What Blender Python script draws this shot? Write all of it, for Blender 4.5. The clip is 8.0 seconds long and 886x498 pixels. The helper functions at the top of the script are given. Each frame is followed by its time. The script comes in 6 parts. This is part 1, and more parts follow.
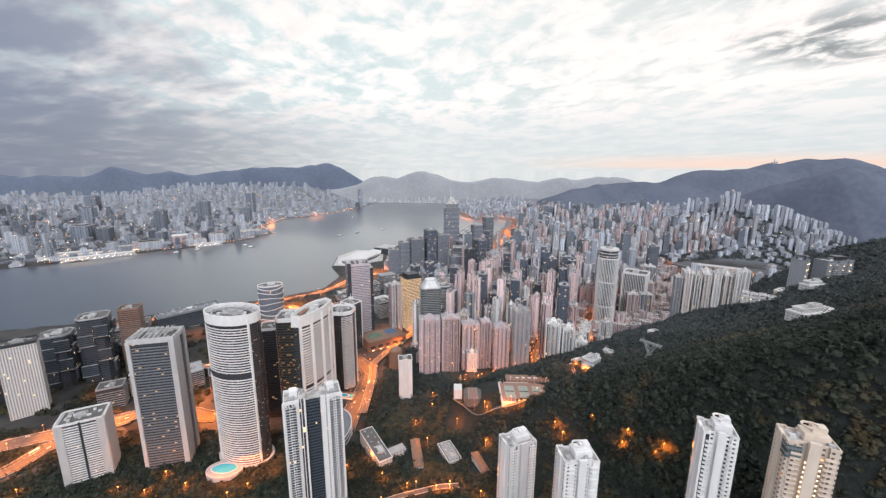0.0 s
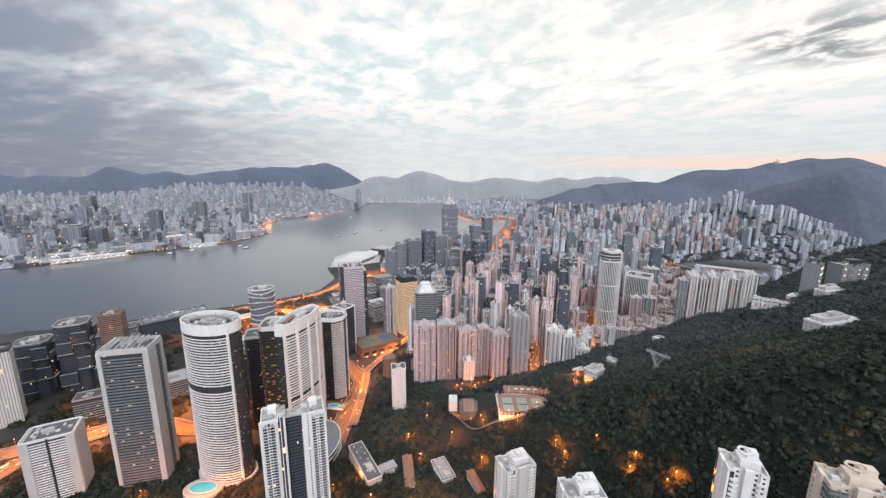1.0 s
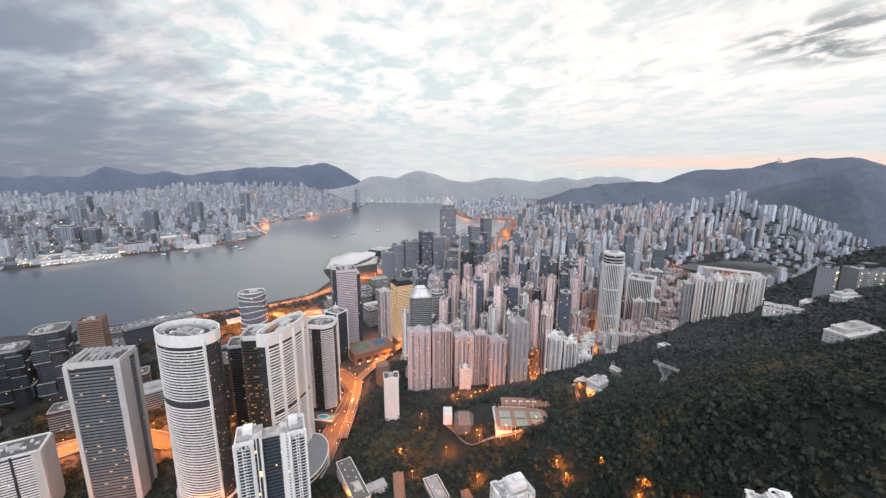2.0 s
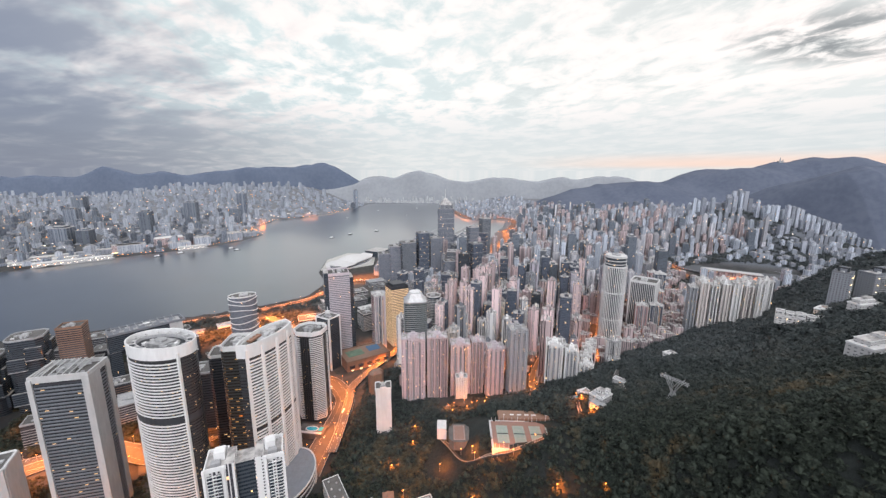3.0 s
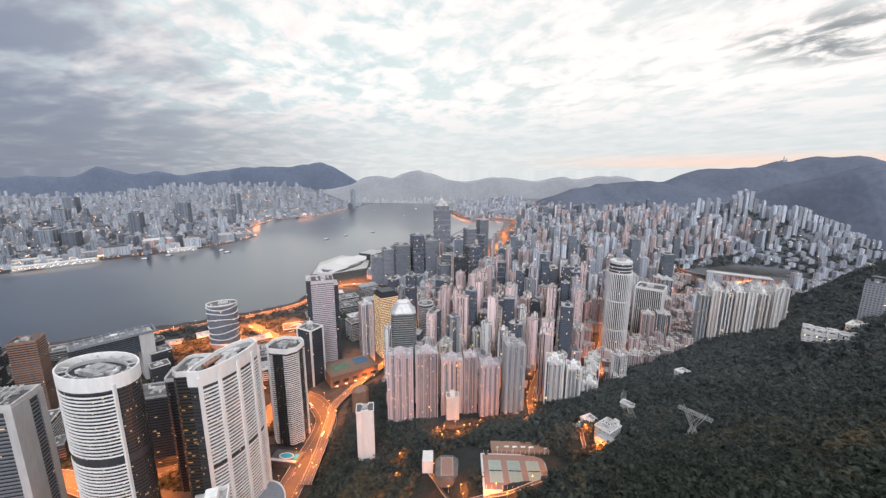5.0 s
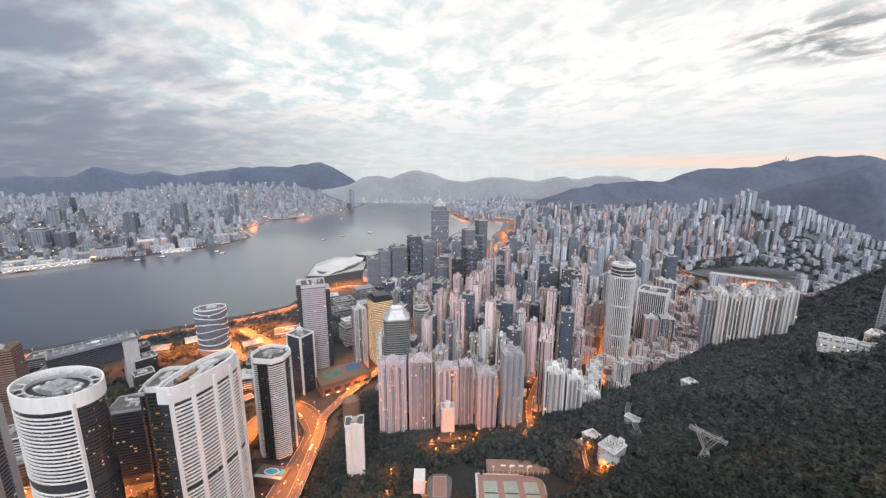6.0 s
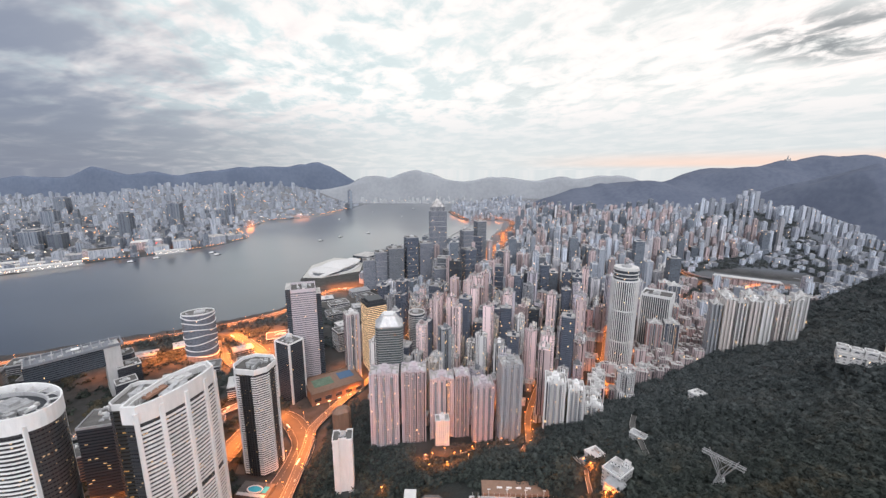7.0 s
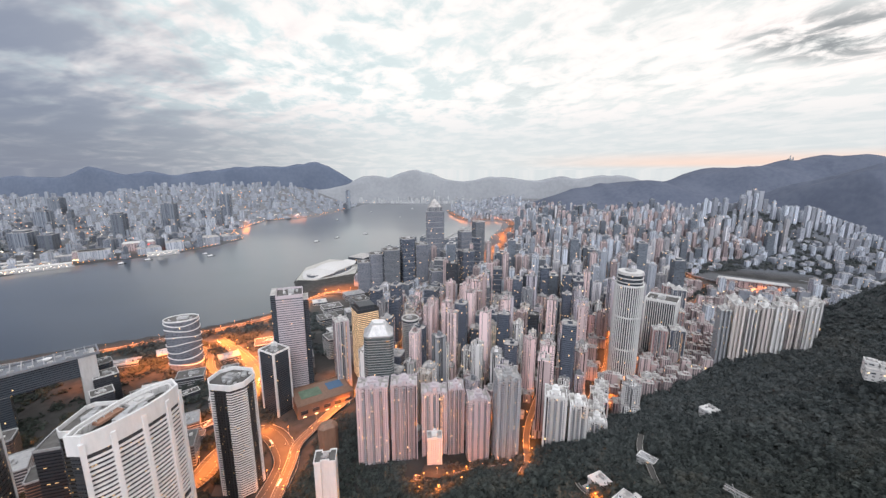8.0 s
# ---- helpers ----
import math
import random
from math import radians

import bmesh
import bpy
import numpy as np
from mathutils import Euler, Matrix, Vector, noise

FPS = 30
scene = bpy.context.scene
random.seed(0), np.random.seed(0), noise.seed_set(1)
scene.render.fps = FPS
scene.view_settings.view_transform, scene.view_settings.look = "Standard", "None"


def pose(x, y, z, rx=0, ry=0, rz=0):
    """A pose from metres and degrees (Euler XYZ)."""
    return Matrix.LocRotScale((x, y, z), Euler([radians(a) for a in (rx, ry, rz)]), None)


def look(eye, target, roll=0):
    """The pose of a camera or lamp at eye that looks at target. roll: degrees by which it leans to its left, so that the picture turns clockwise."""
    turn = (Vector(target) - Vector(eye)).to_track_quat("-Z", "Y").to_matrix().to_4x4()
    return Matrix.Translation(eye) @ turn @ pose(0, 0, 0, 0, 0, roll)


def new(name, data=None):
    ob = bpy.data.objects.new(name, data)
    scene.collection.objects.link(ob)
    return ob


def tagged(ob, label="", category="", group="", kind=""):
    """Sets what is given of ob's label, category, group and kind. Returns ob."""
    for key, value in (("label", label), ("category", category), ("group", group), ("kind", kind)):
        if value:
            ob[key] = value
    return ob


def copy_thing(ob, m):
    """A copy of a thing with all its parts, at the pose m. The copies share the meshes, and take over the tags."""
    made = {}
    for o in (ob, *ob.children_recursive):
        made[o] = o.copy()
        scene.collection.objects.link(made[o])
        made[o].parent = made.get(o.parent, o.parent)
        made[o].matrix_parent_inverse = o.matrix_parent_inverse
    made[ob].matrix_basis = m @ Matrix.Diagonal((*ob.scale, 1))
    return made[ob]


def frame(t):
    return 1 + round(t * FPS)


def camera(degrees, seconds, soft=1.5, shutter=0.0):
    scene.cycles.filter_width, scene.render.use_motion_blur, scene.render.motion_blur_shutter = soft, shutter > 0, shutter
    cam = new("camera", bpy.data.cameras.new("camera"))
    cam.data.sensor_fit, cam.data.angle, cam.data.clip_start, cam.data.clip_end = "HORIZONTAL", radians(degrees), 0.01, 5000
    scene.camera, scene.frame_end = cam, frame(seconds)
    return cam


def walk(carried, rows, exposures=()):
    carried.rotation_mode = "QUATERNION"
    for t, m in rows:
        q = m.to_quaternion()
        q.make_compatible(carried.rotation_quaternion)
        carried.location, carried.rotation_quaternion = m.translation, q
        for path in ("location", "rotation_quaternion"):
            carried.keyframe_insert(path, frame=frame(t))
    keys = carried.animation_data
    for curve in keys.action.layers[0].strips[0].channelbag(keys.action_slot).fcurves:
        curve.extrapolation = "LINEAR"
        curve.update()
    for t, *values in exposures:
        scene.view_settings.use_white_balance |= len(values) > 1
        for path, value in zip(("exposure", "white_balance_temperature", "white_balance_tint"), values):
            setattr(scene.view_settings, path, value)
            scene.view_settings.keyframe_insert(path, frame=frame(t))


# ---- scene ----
# ---------------------------------------------------------------- camera
cam = camera(98.18, 8.0, soft=1.38)


def glide(t):
    """Seconds along the flight line: the drone speeds up a little at the end."""
    return t + 0.285 * max(0.0, t - 7.15)


def eye_at(t):
    t = glide(t)
    x = ((0.0029 * t - 0.0549) * t + 8.3377) * t - 0.19
    y = ((0.0488 * t - 0.7895) * t + 32.7643) * t - 0.24
    z = ((-0.0186 * t + 0.2324) * t - 1.2612) * t + 400.26
    return Vector((x, y, z))


def flight(t):
    tilt, turn = radians(-11.508 - 0.0157 * t), radians(-0.0074)
    ahead = Vector((-math.sin(turn) * math.cos(tilt), math.cos(turn) * math.cos(tilt), math.sin(tilt)))
    return look(eye_at(t), eye_at(t) + ahead, 0.368 - 0.0278 * t)


PATH = [(k / 10, flight(k / 10)) for k in range(81)]
walk(cam, PATH)

# ---------------------------------------------------------------- sky and sun
SUN_TURN, SUN_UP = radians(176), radians(42)
world = bpy.data.worlds.new("dusk_sky")
scene.world = world
world.use_nodes = True


class Net:
    """Short hand for node trees."""

    def __init__(self, tree):
        self.tree = tree
        tree.nodes.clear()

    def node(self, kind, **given):
        n = self.tree.nodes.new(kind)
        for key, value in given.items():
            if key == "operation":
                n.operation = value
            elif key == "blend":
                n.blend_type = value
            elif key == "data":
                n.data_type = value
        return n

    def wire(self, a, b):
        if hasattr(a, "links"):
            self.tree.links.new(a, b)
        else:
            b.default_value = a

    def math(self, op, a, b=0.0, c=0.0, clamp=False):
        n = self.node("ShaderNodeMath", operation=op)
        n.use_clamp = clamp
        for s, v in zip(n.inputs, (a, b, c)):
            self.wire(v, s)
        return n.outputs[0]

    def mix(self, f, a, b, blend="MIX"):
        n = self.node("ShaderNodeMix", data="RGBA", blend=blend)
        self.wire(f, n.inputs[0])
        for s, v in ((n.inputs[6], a), (n.inputs[7], b)):
            self.wire((*v, 1.0) if isinstance(v, tuple) and len(v) == 3 else v, s)
        return n.outputs[2]

    def vec(self, x, y, z):
        n = self.node("ShaderNodeCombineXYZ")
        for s, v in zip(n.inputs, (x, y, z)):
            self.wire(v, s)
        return n.outputs[0]

    def split(self, v):
        n = self.node("ShaderNodeSeparateXYZ")
        self.wire(v, n.inputs[0])
        return n.outputs

    def noise(self, v, scale, detail=4.0, rough=0.55, warp=0.0):
        n = self.node("ShaderNodeTexNoise")
        if v is not None:
            self.wire(v, n.inputs["Vector"])
        n.inputs["Scale"].default_value, n.inputs["Detail"].default_value = scale, detail
        n.inputs["Roughness"].default_value, n.inputs["Distortion"].default_value = rough, warp
        return n.outputs[0]

    def span(self, v, a, b, c=0.0, d=1.0, smooth=True):
        n = self.node("ShaderNodeMapRange")
        n.interpolation_type = "SMOOTHSTEP" if smooth else "LINEAR"
        self.wire(v, n.inputs[0])
        for s, x in zip(n.inputs[1:5], (a, b, c, d)):
            self.wire(x, s)
        return n.outputs[0]


def build_sky():
    n = Net(world.node_tree)
    x, y, z = n.split(n.node("ShaderNodeTexCoord").outputs["Generated"])
    up = n.math("MAXIMUM", z, 0.0)
    deep = n.math("ADD", up, 0.11)
    px, py = n.math("DIVIDE", x, deep), n.math("DIVIDE", y, deep)
    # cloud sheets seen from below: long streaks far off, torn patches overhead
    sheet = n.vec(n.math("MULTIPLY", px, 1.55), n.math("ADD", n.math("MULTIPLY", py, 1.15), n.math("MULTIPLY", px, 0.25)), 0.0)
    big = n.noise(sheet, 0.5, 4.0, 0.55, 0.3)
    fine = n.noise(sheet, 1.5, 6.0, 0.6, 0.35)
    torn = n.noise(sheet, 3.6, 6.0, 0.6, 0.5)
    cloud = n.math("ADD", n.math("MULTIPLY", big, 0.42), n.math("ADD", n.math("MULTIPLY", fine, 0.34), n.math("MULTIPLY", torn, 0.24)))
    # thin bright cover: cool gaps, warm white puffs, a few soft grey scraps
    puff = n.math("ADD", n.math("MULTIPLY", fine, 0.6), n.math("MULTIPLY", torn, 0.4))
    gap = n.mix(n.span(x, -0.3, 0.45), (0.72, 0.83, 0.84), (0.86, 0.88, 0.86))
    col = n.mix(n.span(puff, 0.42, 0.56), gap, (1.08, 1.0, 0.965))
    scrap = n.math("MULTIPLY", n.span(puff, 0.49, 0.38), n.span(big, 0.6, 0.4, 0.05, 0.3))
    col = n.mix(scrap, col, (0.52, 0.55, 0.56))
    # the torn bank high over the eastern ridge
    bx, by = n.math("MULTIPLY", n.math("SUBTRACT", px, 2.05), 1.55), n.math("MULTIPLY", n.math("SUBTRACT", py, 2.12), 2.3)
    bank = n.span(n.math("SQRT", n.math("ADD", n.math("MULTIPLY", bx, bx), n.math("MULTIPLY", by, by))), 0.25, 1.15, 1.0, 0.0)
    bank = n.math("MULTIPLY", bank, n.span(n.math("ADD", n.math("MULTIPLY", torn, 0.65), n.math("MULTIPLY", fine, 0.35)), 0.57, 0.42, 0.0, 0.9))
    col = n.mix(bank, col, (0.27, 0.28, 0.29))
    # the heavy streaked cover over the west
    streak = n.noise(n.vec(n.math("MULTIPLY", px, 1.2), n.math("ADD", n.math("MULTIPLY", py, 2.0), n.math("MULTIPLY", px, 0.7)), 3.0), 1.25, 4.0, 0.52, 0.2)
    heavy = n.math("ADD", n.span(x, -0.2, -0.84, 0.0, 1.12), n.math("MULTIPLY", n.math("SUBTRACT", n.math("ADD", n.math("MULTIPLY", streak, 0.6), n.math("MULTIPLY", cloud, 0.4)), 0.5), 3.8))
    heavy = n.math("MULTIPLY", n.span(heavy, 0.02, 1.05), n.span(x, -0.1, -0.55))
    grey = n.mix(n.span(x, -0.9, -0.4), (0.20, 0.235, 0.335), (0.44, 0.465, 0.515))
    col = n.mix(heavy, col, n.mix(n.span(streak, 0.58, 0.36, 0.0, 0.45), grey, (0.50, 0.53, 0.58)))
    low = n.mix(n.span(x, -0.75, -0.05), (0.225, 0.25, 0.325), (0.70, 0.74, 0.76))
    col = n.mix(n.math("MULTIPLY", n.span(up, 0.05, 0.19, 1.0, 0.0), n.span(fine, 0.35, 0.65, 0.97, 0.75)), col, low)
    # the warm bar of light low over the hills
    bar = n.math("MULTIPLY", n.span(up, 0.002, 0.016), n.span(up, 0.016, 0.046, 1.0, 0.0))
    bar = n.math("MULTIPLY", bar, n.span(x, 0.12, 0.62))
    col = n.mix(n.math("MULTIPLY", bar, 0.85), col, (1.0, 0.72, 0.60))
    # unseen sky behind the flight, brightened to light the fronts of the town
    back_light = n.mix(n.span(x, -0.7, 0.6), (1.35, 1.4, 1.5), (2.1, 2.13, 2.2))
    col = n.mix(n.span(y, 0.25, -0.35), col, n.mix(n.span(cloud, 0.35, 0.65), back_light, n.mix(1.0, back_light, (0.62, 0.62, 0.63), "MULTIPLY")))
    sky = n.node("ShaderNodeTexSky")
    sky.sky_type, sky.sun_disc, sky.sun_elevation, sky.sun_rotation = "NISHITA", False, SUN_UP, SUN_TURN
    blend = n.mix(1.0, col, n.mix(1.0, sky.outputs[0], (0.006, 0.006, 0.006), "MULTIPLY"), "ADD")
    back = n.node("ShaderNodeBackground")
    n.wire(blend, back.inputs[0])
    back.inputs[1].default_value = 1.0
    n.wire(back.outputs[0], n.node("ShaderNodeOutputWorld").inputs[0])


build_sky()
sun = new("sun", bpy.data.lights.new("sun", "SUN"))
sun.data.energy, sun.data.angle, sun.data.color = 1.55, radians(40), (0.96, 0.97, 1.0)
sun.matrix_world = look((math.sin(SUN_TURN) * math.cos(SUN_UP), math.cos(SUN_TURN) * math.cos(SUN_UP), math.sin(SUN_UP)), (0, 0, 0))

# ---------------------------------------------------------------- materials


def material(name):
    m = bpy.data.materials.new(name)
    m.use_nodes = True
    return m, Net(m.node_tree)


def finish(n, base, rough=0.7, metal=0.0, glow=None, power=0.0, bump=None, depth=0.05, gloss=0.5, coat=0.0, coat_ior=1.6, coat_rough=0.08):
    b = n.node("ShaderNodeBsdfPrincipled")
    n.wire((*base, 1.0) if isinstance(base, tuple) else base, b.inputs["Base Color"])
    n.wire(rough, b.inputs["Roughness"])
    n.wire(metal, b.inputs["Metallic"])
    n.wire(gloss, b.inputs["Specular IOR Level"])
    b.inputs["Coat Weight"].default_value, b.inputs["Coat Roughness"].default_value, b.inputs["Coat IOR"].default_value = coat, coat_rough, coat_ior
    if glow is not None:
        n.wire((*glow, 1.0) if isinstance(glow, tuple) else glow, b.inputs["Emission Color"])
        n.wire(power, b.inputs["Emission Strength"])
    if bump is not None:
        k = n.node("ShaderNodeBump")
        k.inputs["Strength"].default_value, k.inputs["Distance"].default_value = 0.6, depth
        n.wire(bump, k.inputs["Height"])
        n.wire(k.outputs[0], b.inputs["Normal"])
    n.wire(b.outputs[0], n.node("ShaderNodeOutputMaterial").inputs[0])


def plain(name, colour, rough=0.75, metal=0.0, vary=0.25, scale=0.25, gloss=0.4):
    """Weathered paint, concrete or metal: broad stains and fine grain."""
    m, n = material(name)
    place = n.node("ShaderNodeTexCoord").outputs["Object"]
    x, y, z = n.split(place)
    stain = n.noise(n.vec(x, y, n.math("MULTIPLY", z, 0.25)), scale, 5.0, 0.6)
    grain = n.noise(place, scale * 14, 3.0)
    rnd = n.node("ShaderNodeObjectInfo").outputs["Random"]
    f = n.math("ADD", n.math("MULTIPLY", stain, 0.6), n.math("ADD", n.math("MULTIPLY", grain, 0.3), n.math("MULTIPLY", rnd, 0.2)))
    dark = tuple(c * (1 - vary) for c in colour)
    light = tuple(min(0.92, c * (1 + vary * 0.6)) for c in colour)
    finish(n, n.mix(n.span(f, 0.3, 0.8), dark, light), n.span(grain, 0.3, 0.7, rough - 0.08, min(1.0, rough + 0.08)), metal, bump=grain, depth=0.03, gloss=gloss)
    return m


def facade(name, wall, glass=(0.035, 0.045, 0.06), pu=3.0, pv=3.0, wu=0.6, wv=0.5, lit=0.03, rough=0.8, vary=0.35, island=False, power=2.0, warm=(1.0, 0.62, 0.27), gloss=0.12, slots=0.0, blank=0.0):
    """Rows of windows in a wall, in metres; a few rooms have their lamps on."""
    m, n = material(name)
    tc = n.node("ShaderNodeTexCoord")
    x, y, z = n.split(tc.outputs["Object"])
    nx, ny, nz = n.split(tc.outputs["Normal"])
    u = n.math("DIVIDE", n.math("SUBTRACT", n.math("MULTIPLY", y, nx), n.math("MULTIPLY", x, ny)), pu)
    v = n.math("DIVIDE", z, pv)
    rnd = n.node("ShaderNodeObjectInfo").outputs["Random"]
    if island:
        rnd = n.node("ShaderNodeNewGeometry").outputs["Random Per Island"]
    fu = n.math("ABSOLUTE", n.math("SUBTRACT", n.math("FRACT", u), 0.5))
    fv = n.math("ABSOLUTE", n.math("SUBTRACT", n.math("FRACT", v), 0.5))
    side = n.math("LESS_THAN", n.math("ABSOLUTE", nz), 0.5)
    win = n.math("MULTIPLY", n.math("LESS_THAN", fu, wu / 2), n.math("MULTIPLY", n.math("LESS_THAN", fv, wv / 2), side))
    if slots or blank:
        # some columns of the wall are blind, some painted dark as shaded light wells
        c = n.node("ShaderNodeTexWhiteNoise")
        n.wire(n.vec(n.math("FLOOR", n.math("ADD", u, 0.001)), n.math("MULTIPLY", rnd, 53.0), n.math("ADD", n.math("ROUND", n.math("MULTIPLY", nx, 2.0)), n.math("MULTIPLY", n.math("ROUND", n.math("MULTIPLY", ny, 2.0)), 7.0))), c.inputs[0])
        well_shade = n.math("MULTIPLY", n.math("GREATER_THAN", c.outputs[0], 1 - slots), n.math("MULTIPLY", n.math("LESS_THAN", fu, 0.36), side))
        win = n.math("MAXIMUM", well_shade, n.math("MULTIPLY", win, n.math("GREATER_THAN", c.outputs[0], blank)))
    w = n.node("ShaderNodeTexWhiteNoise")
    n.wire(n.vec(n.math("FLOOR", u), n.math("FLOOR", v), n.math("ADD", n.math("MULTIPLY", rnd, 91.0), n.math("MULTIPLY", nx, 3.0))), w.inputs[0])
    on = n.math("MULTIPLY", win, n.math("GREATER_THAN", w.outputs[0], 1 - lit))
    stain = n.noise(n.vec(x, y, n.math("MULTIPLY", z, 0.15)), 0.12, 5.0, 0.6)
    grain = n.noise(tc.outputs["Object"], 1.1, 3.0)
    dark, light = tuple(c * (1 - vary) for c in wall), tuple(min(0.9, c * (1 + vary * 0.7)) for c in wall)
    f = n.math("ADD", n.math("MULTIPLY", rnd, 0.65), n.math("ADD", n.math("MULTIPLY", stain, 0.3), n.math("MULTIPLY", grain, 0.15)))
    skin = n.mix(n.span(f, 0.15, 0.9), dark, light)
    top = n.mix(n.span(stain, 0.35, 0.65), (0.22, 0.21, 0.21), (0.48, 0.46, 0.45))
    skin = n.mix(side, top, skin)
    pane = n.mix(w.outputs[0], tuple(c * 0.7 for c in glass), tuple(c * 1.4 for c in glass))
    base = n.mix(win, skin, pane)
    finish(n, base, n.span(win, 0, 1, rough, gloss, smooth=False), 0.0, warm, n.math("MULTIPLY", on, power), gloss=0.32)
    return m


SLAB = plain("slab_granite", (0.175, 0.185, 0.21), 0.6, vary=0.2)
PIER = plain("worn_pale_stone", (0.44, 0.435, 0.44), 0.75, vary=0.18)
WHITE = plain("white_cladding", (0.69, 0.685, 0.69), 0.55, vary=0.14)
PALE = plain("pale_concrete", (0.55, 0.54, 0.54), 0.75, vary=0.2)
GREY = plain("grey_concrete", (0.34, 0.34, 0.35), 0.8)
DARK = plain("dark_metal", (0.055, 0.06, 0.07), 0.45, 0.3)
BEIGE = plain("beige_render", (0.62, 0.52, 0.44), 0.8, vary=0.16)
MAUVE = plain("mauve_granite", (0.47, 0.42, 0.455), 0.55, vary=0.12)
BROWN = plain("brown_granite", (0.24, 0.145, 0.105), 0.5)
DECK = plain("roof_felt", (0.115, 0.11, 0.108), 0.9, vary=0.45, scale=0.12)
PLANT = plain("roof_plant_metal", (0.45, 0.45, 0.46), 0.5, 0.4, vary=0.4)
STEEL = plain("galvanised_steel", (0.55, 0.55, 0.56), 0.4, 0.6, vary=0.2)
ROAD = plain("road_asphalt", (0.085, 0.082, 0.08), 0.8, vary=0.25, scale=0.08)
LINE = plain("road_paint", (0.33, 0.325, 0.31), 0.7, vary=0.1)
KERB = plain("kerb_concrete", (0.4, 0.39, 0.37), 0.8)
PAVE = plain("street_paving", (0.062, 0.06, 0.058), 0.85, vary=0.6, scale=0.05)
COURT = plain("court_green", (0.24, 0.30, 0.27), 0.85, vary=0.1)
LAWN = plain("dark_lawn", (0.085, 0.09, 0.10), 0.95, vary=0.3, scale=0.02)
COURT_RED = plain("court_red", (0.25, 0.155, 0.13), 0.85, vary=0.15)
ROOF_GREEN = plain("worn_green_roof", (0.15, 0.21, 0.155), 0.9, vary=0.4, scale=0.1)
POOL_PAINT = plain("court_blue", (0.09, 0.16, 0.27), 0.85, vary=0.1)
POOL = plain("pool_water", (0.06, 0.40, 0.55), 0.08, vary=0.12, gloss=0.6)
TILE = plain("roof_tile", (0.30, 0.17, 0.12), 0.8, vary=0.3)
CURTAIN = facade("dark_glass", (0.06, 0.07, 0.085), (0.026, 0.033, 0.044), 1.6, 3.6, 0.86, 0.5, 0.006, 0.4, 0.2, power=2.2, gloss=0.06)
CURTAIN_LIT = facade("dark_glass_lit", (0.05, 0.05, 0.06), (0.025, 0.03, 0.035), 3.4, 3.9, 0.94, 0.26, 0.03, 0.4, 0.2, power=1.1, gloss=0.06)
ROOMS = facade("hotel_glass", (0.05, 0.05, 0.055), (0.022, 0.023, 0.026), 2.0, 3.45, 0.7, 0.3, 0.07, 0.4, 0.3, power=0.8, warm=(1.0, 0.7, 0.38), gloss=0.1)
# gold glow of lit rooms, also standing in for a golden reflection
GOLD_GLASS = facade("gold_lit_glass", (0.05, 0.045, 0.04), (0.03, 0.03, 0.03), 3.6, 3.9, 0.94, 0.3, 0.16, 0.4, 0.2, power=0.55, warm=(1.0, 0.52, 0.15), gloss=0.06)
OFFICE = facade("lit_office_glass", (0.10, 0.07, 0.05), (0.09, 0.07, 0.05), 4.0, 3.7, 0.97, 0.5, 0.985, 0.5, 0.15, power=1.3, warm=(1.0, 0.7, 0.42))
GREEN_GLASS = facade("green_glass", (0.13, 0.15, 0.155), (0.06, 0.075, 0.08), 1.5, 3.8, 0.86, 0.62, 0.006, 0.35, 0.2, gloss=0.06)
HARBOUR_GLASS = facade("blue_grey_glass", (0.20, 0.21, 0.24), (0.125, 0.135, 0.165), 3.0, 3.8, 0.86, 0.7, 0.006, 0.4, 0.2, gloss=0.1)
MIRROR = facade("grey_mirror_glass", (0.20, 0.21, 0.23), (0.10, 0.11, 0.13), 1.6, 3.8, 0.86, 0.8, 0.002, 0.3, 0.2, gloss=0.05)
GRID = facade("white_grid_wall", (0.62, 0.615, 0.615), (0.05, 0.055, 0.065), 3.2, 3.5, 0.5, 0.55, 0.015, 0.6, 0.1)
NEAR_WHITE = facade("white_tower_wall", (0.70, 0.69, 0.69), (0.055, 0.055, 0.065), 2.9, 3.1, 0.45, 0.45, 0.02, vary=0.15, power=1.6, slots=0.1, blank=0.25)
NEAR_PINK = facade("pink_tower_wall", (0.50, 0.425, 0.455), (0.055, 0.05, 0.058), 2.7, 2.95, 0.5, 0.46, 0.03, vary=0.25, power=1.8, slots=0.15, blank=0.1)
NEAR_CREAM = facade("cream_tower_wall", (0.76, 0.70, 0.68), (0.08, 0.075, 0.08), 2.7, 2.95, 0.5, 0.5, 0.015, vary=0.12, power=1.2, slots=0.16, blank=0.2)
NEAR_COLUMN = facade("window_column", (0.33, 0.34, 0.38), (0.09, 0.095, 0.11), 2.2, 2.95, 0.8, 0.5, 0.03, vary=0.2, power=0.9)
STAIR_LIT = facade("lit_stair_column", (0.40, 0.30, 0.27), (0.12, 0.09, 0.08), 2.4, 2.95, 0.5, 0.36, 0.55, vary=0.2, power=1.6, warm=(1.0, 0.5, 0.16))
HILL_WALL = facade("hill_flats_wall", (0.23, 0.24, 0.265), (0.08, 0.085, 0.1), 3.2, 3.1, 0.5, 0.42, 0.008, vary=0.2, power=1.0)
VILLA_WALL = facade("villa_wall", (0.5, 0.49, 0.49), (0.20, 0.20, 0.21), 4.6, 3.4, 0.42, 0.38, 0.02, vary=0.15, power=1.0)
NEAR_ROSE = facade("rose_tower_wall", (0.53, 0.42, 0.42), (0.06, 0.055, 0.06), 2.7, 2.95, 0.5, 0.46, 0.035, vary=0.25, power=1.8, slots=0.15, blank=0.1)
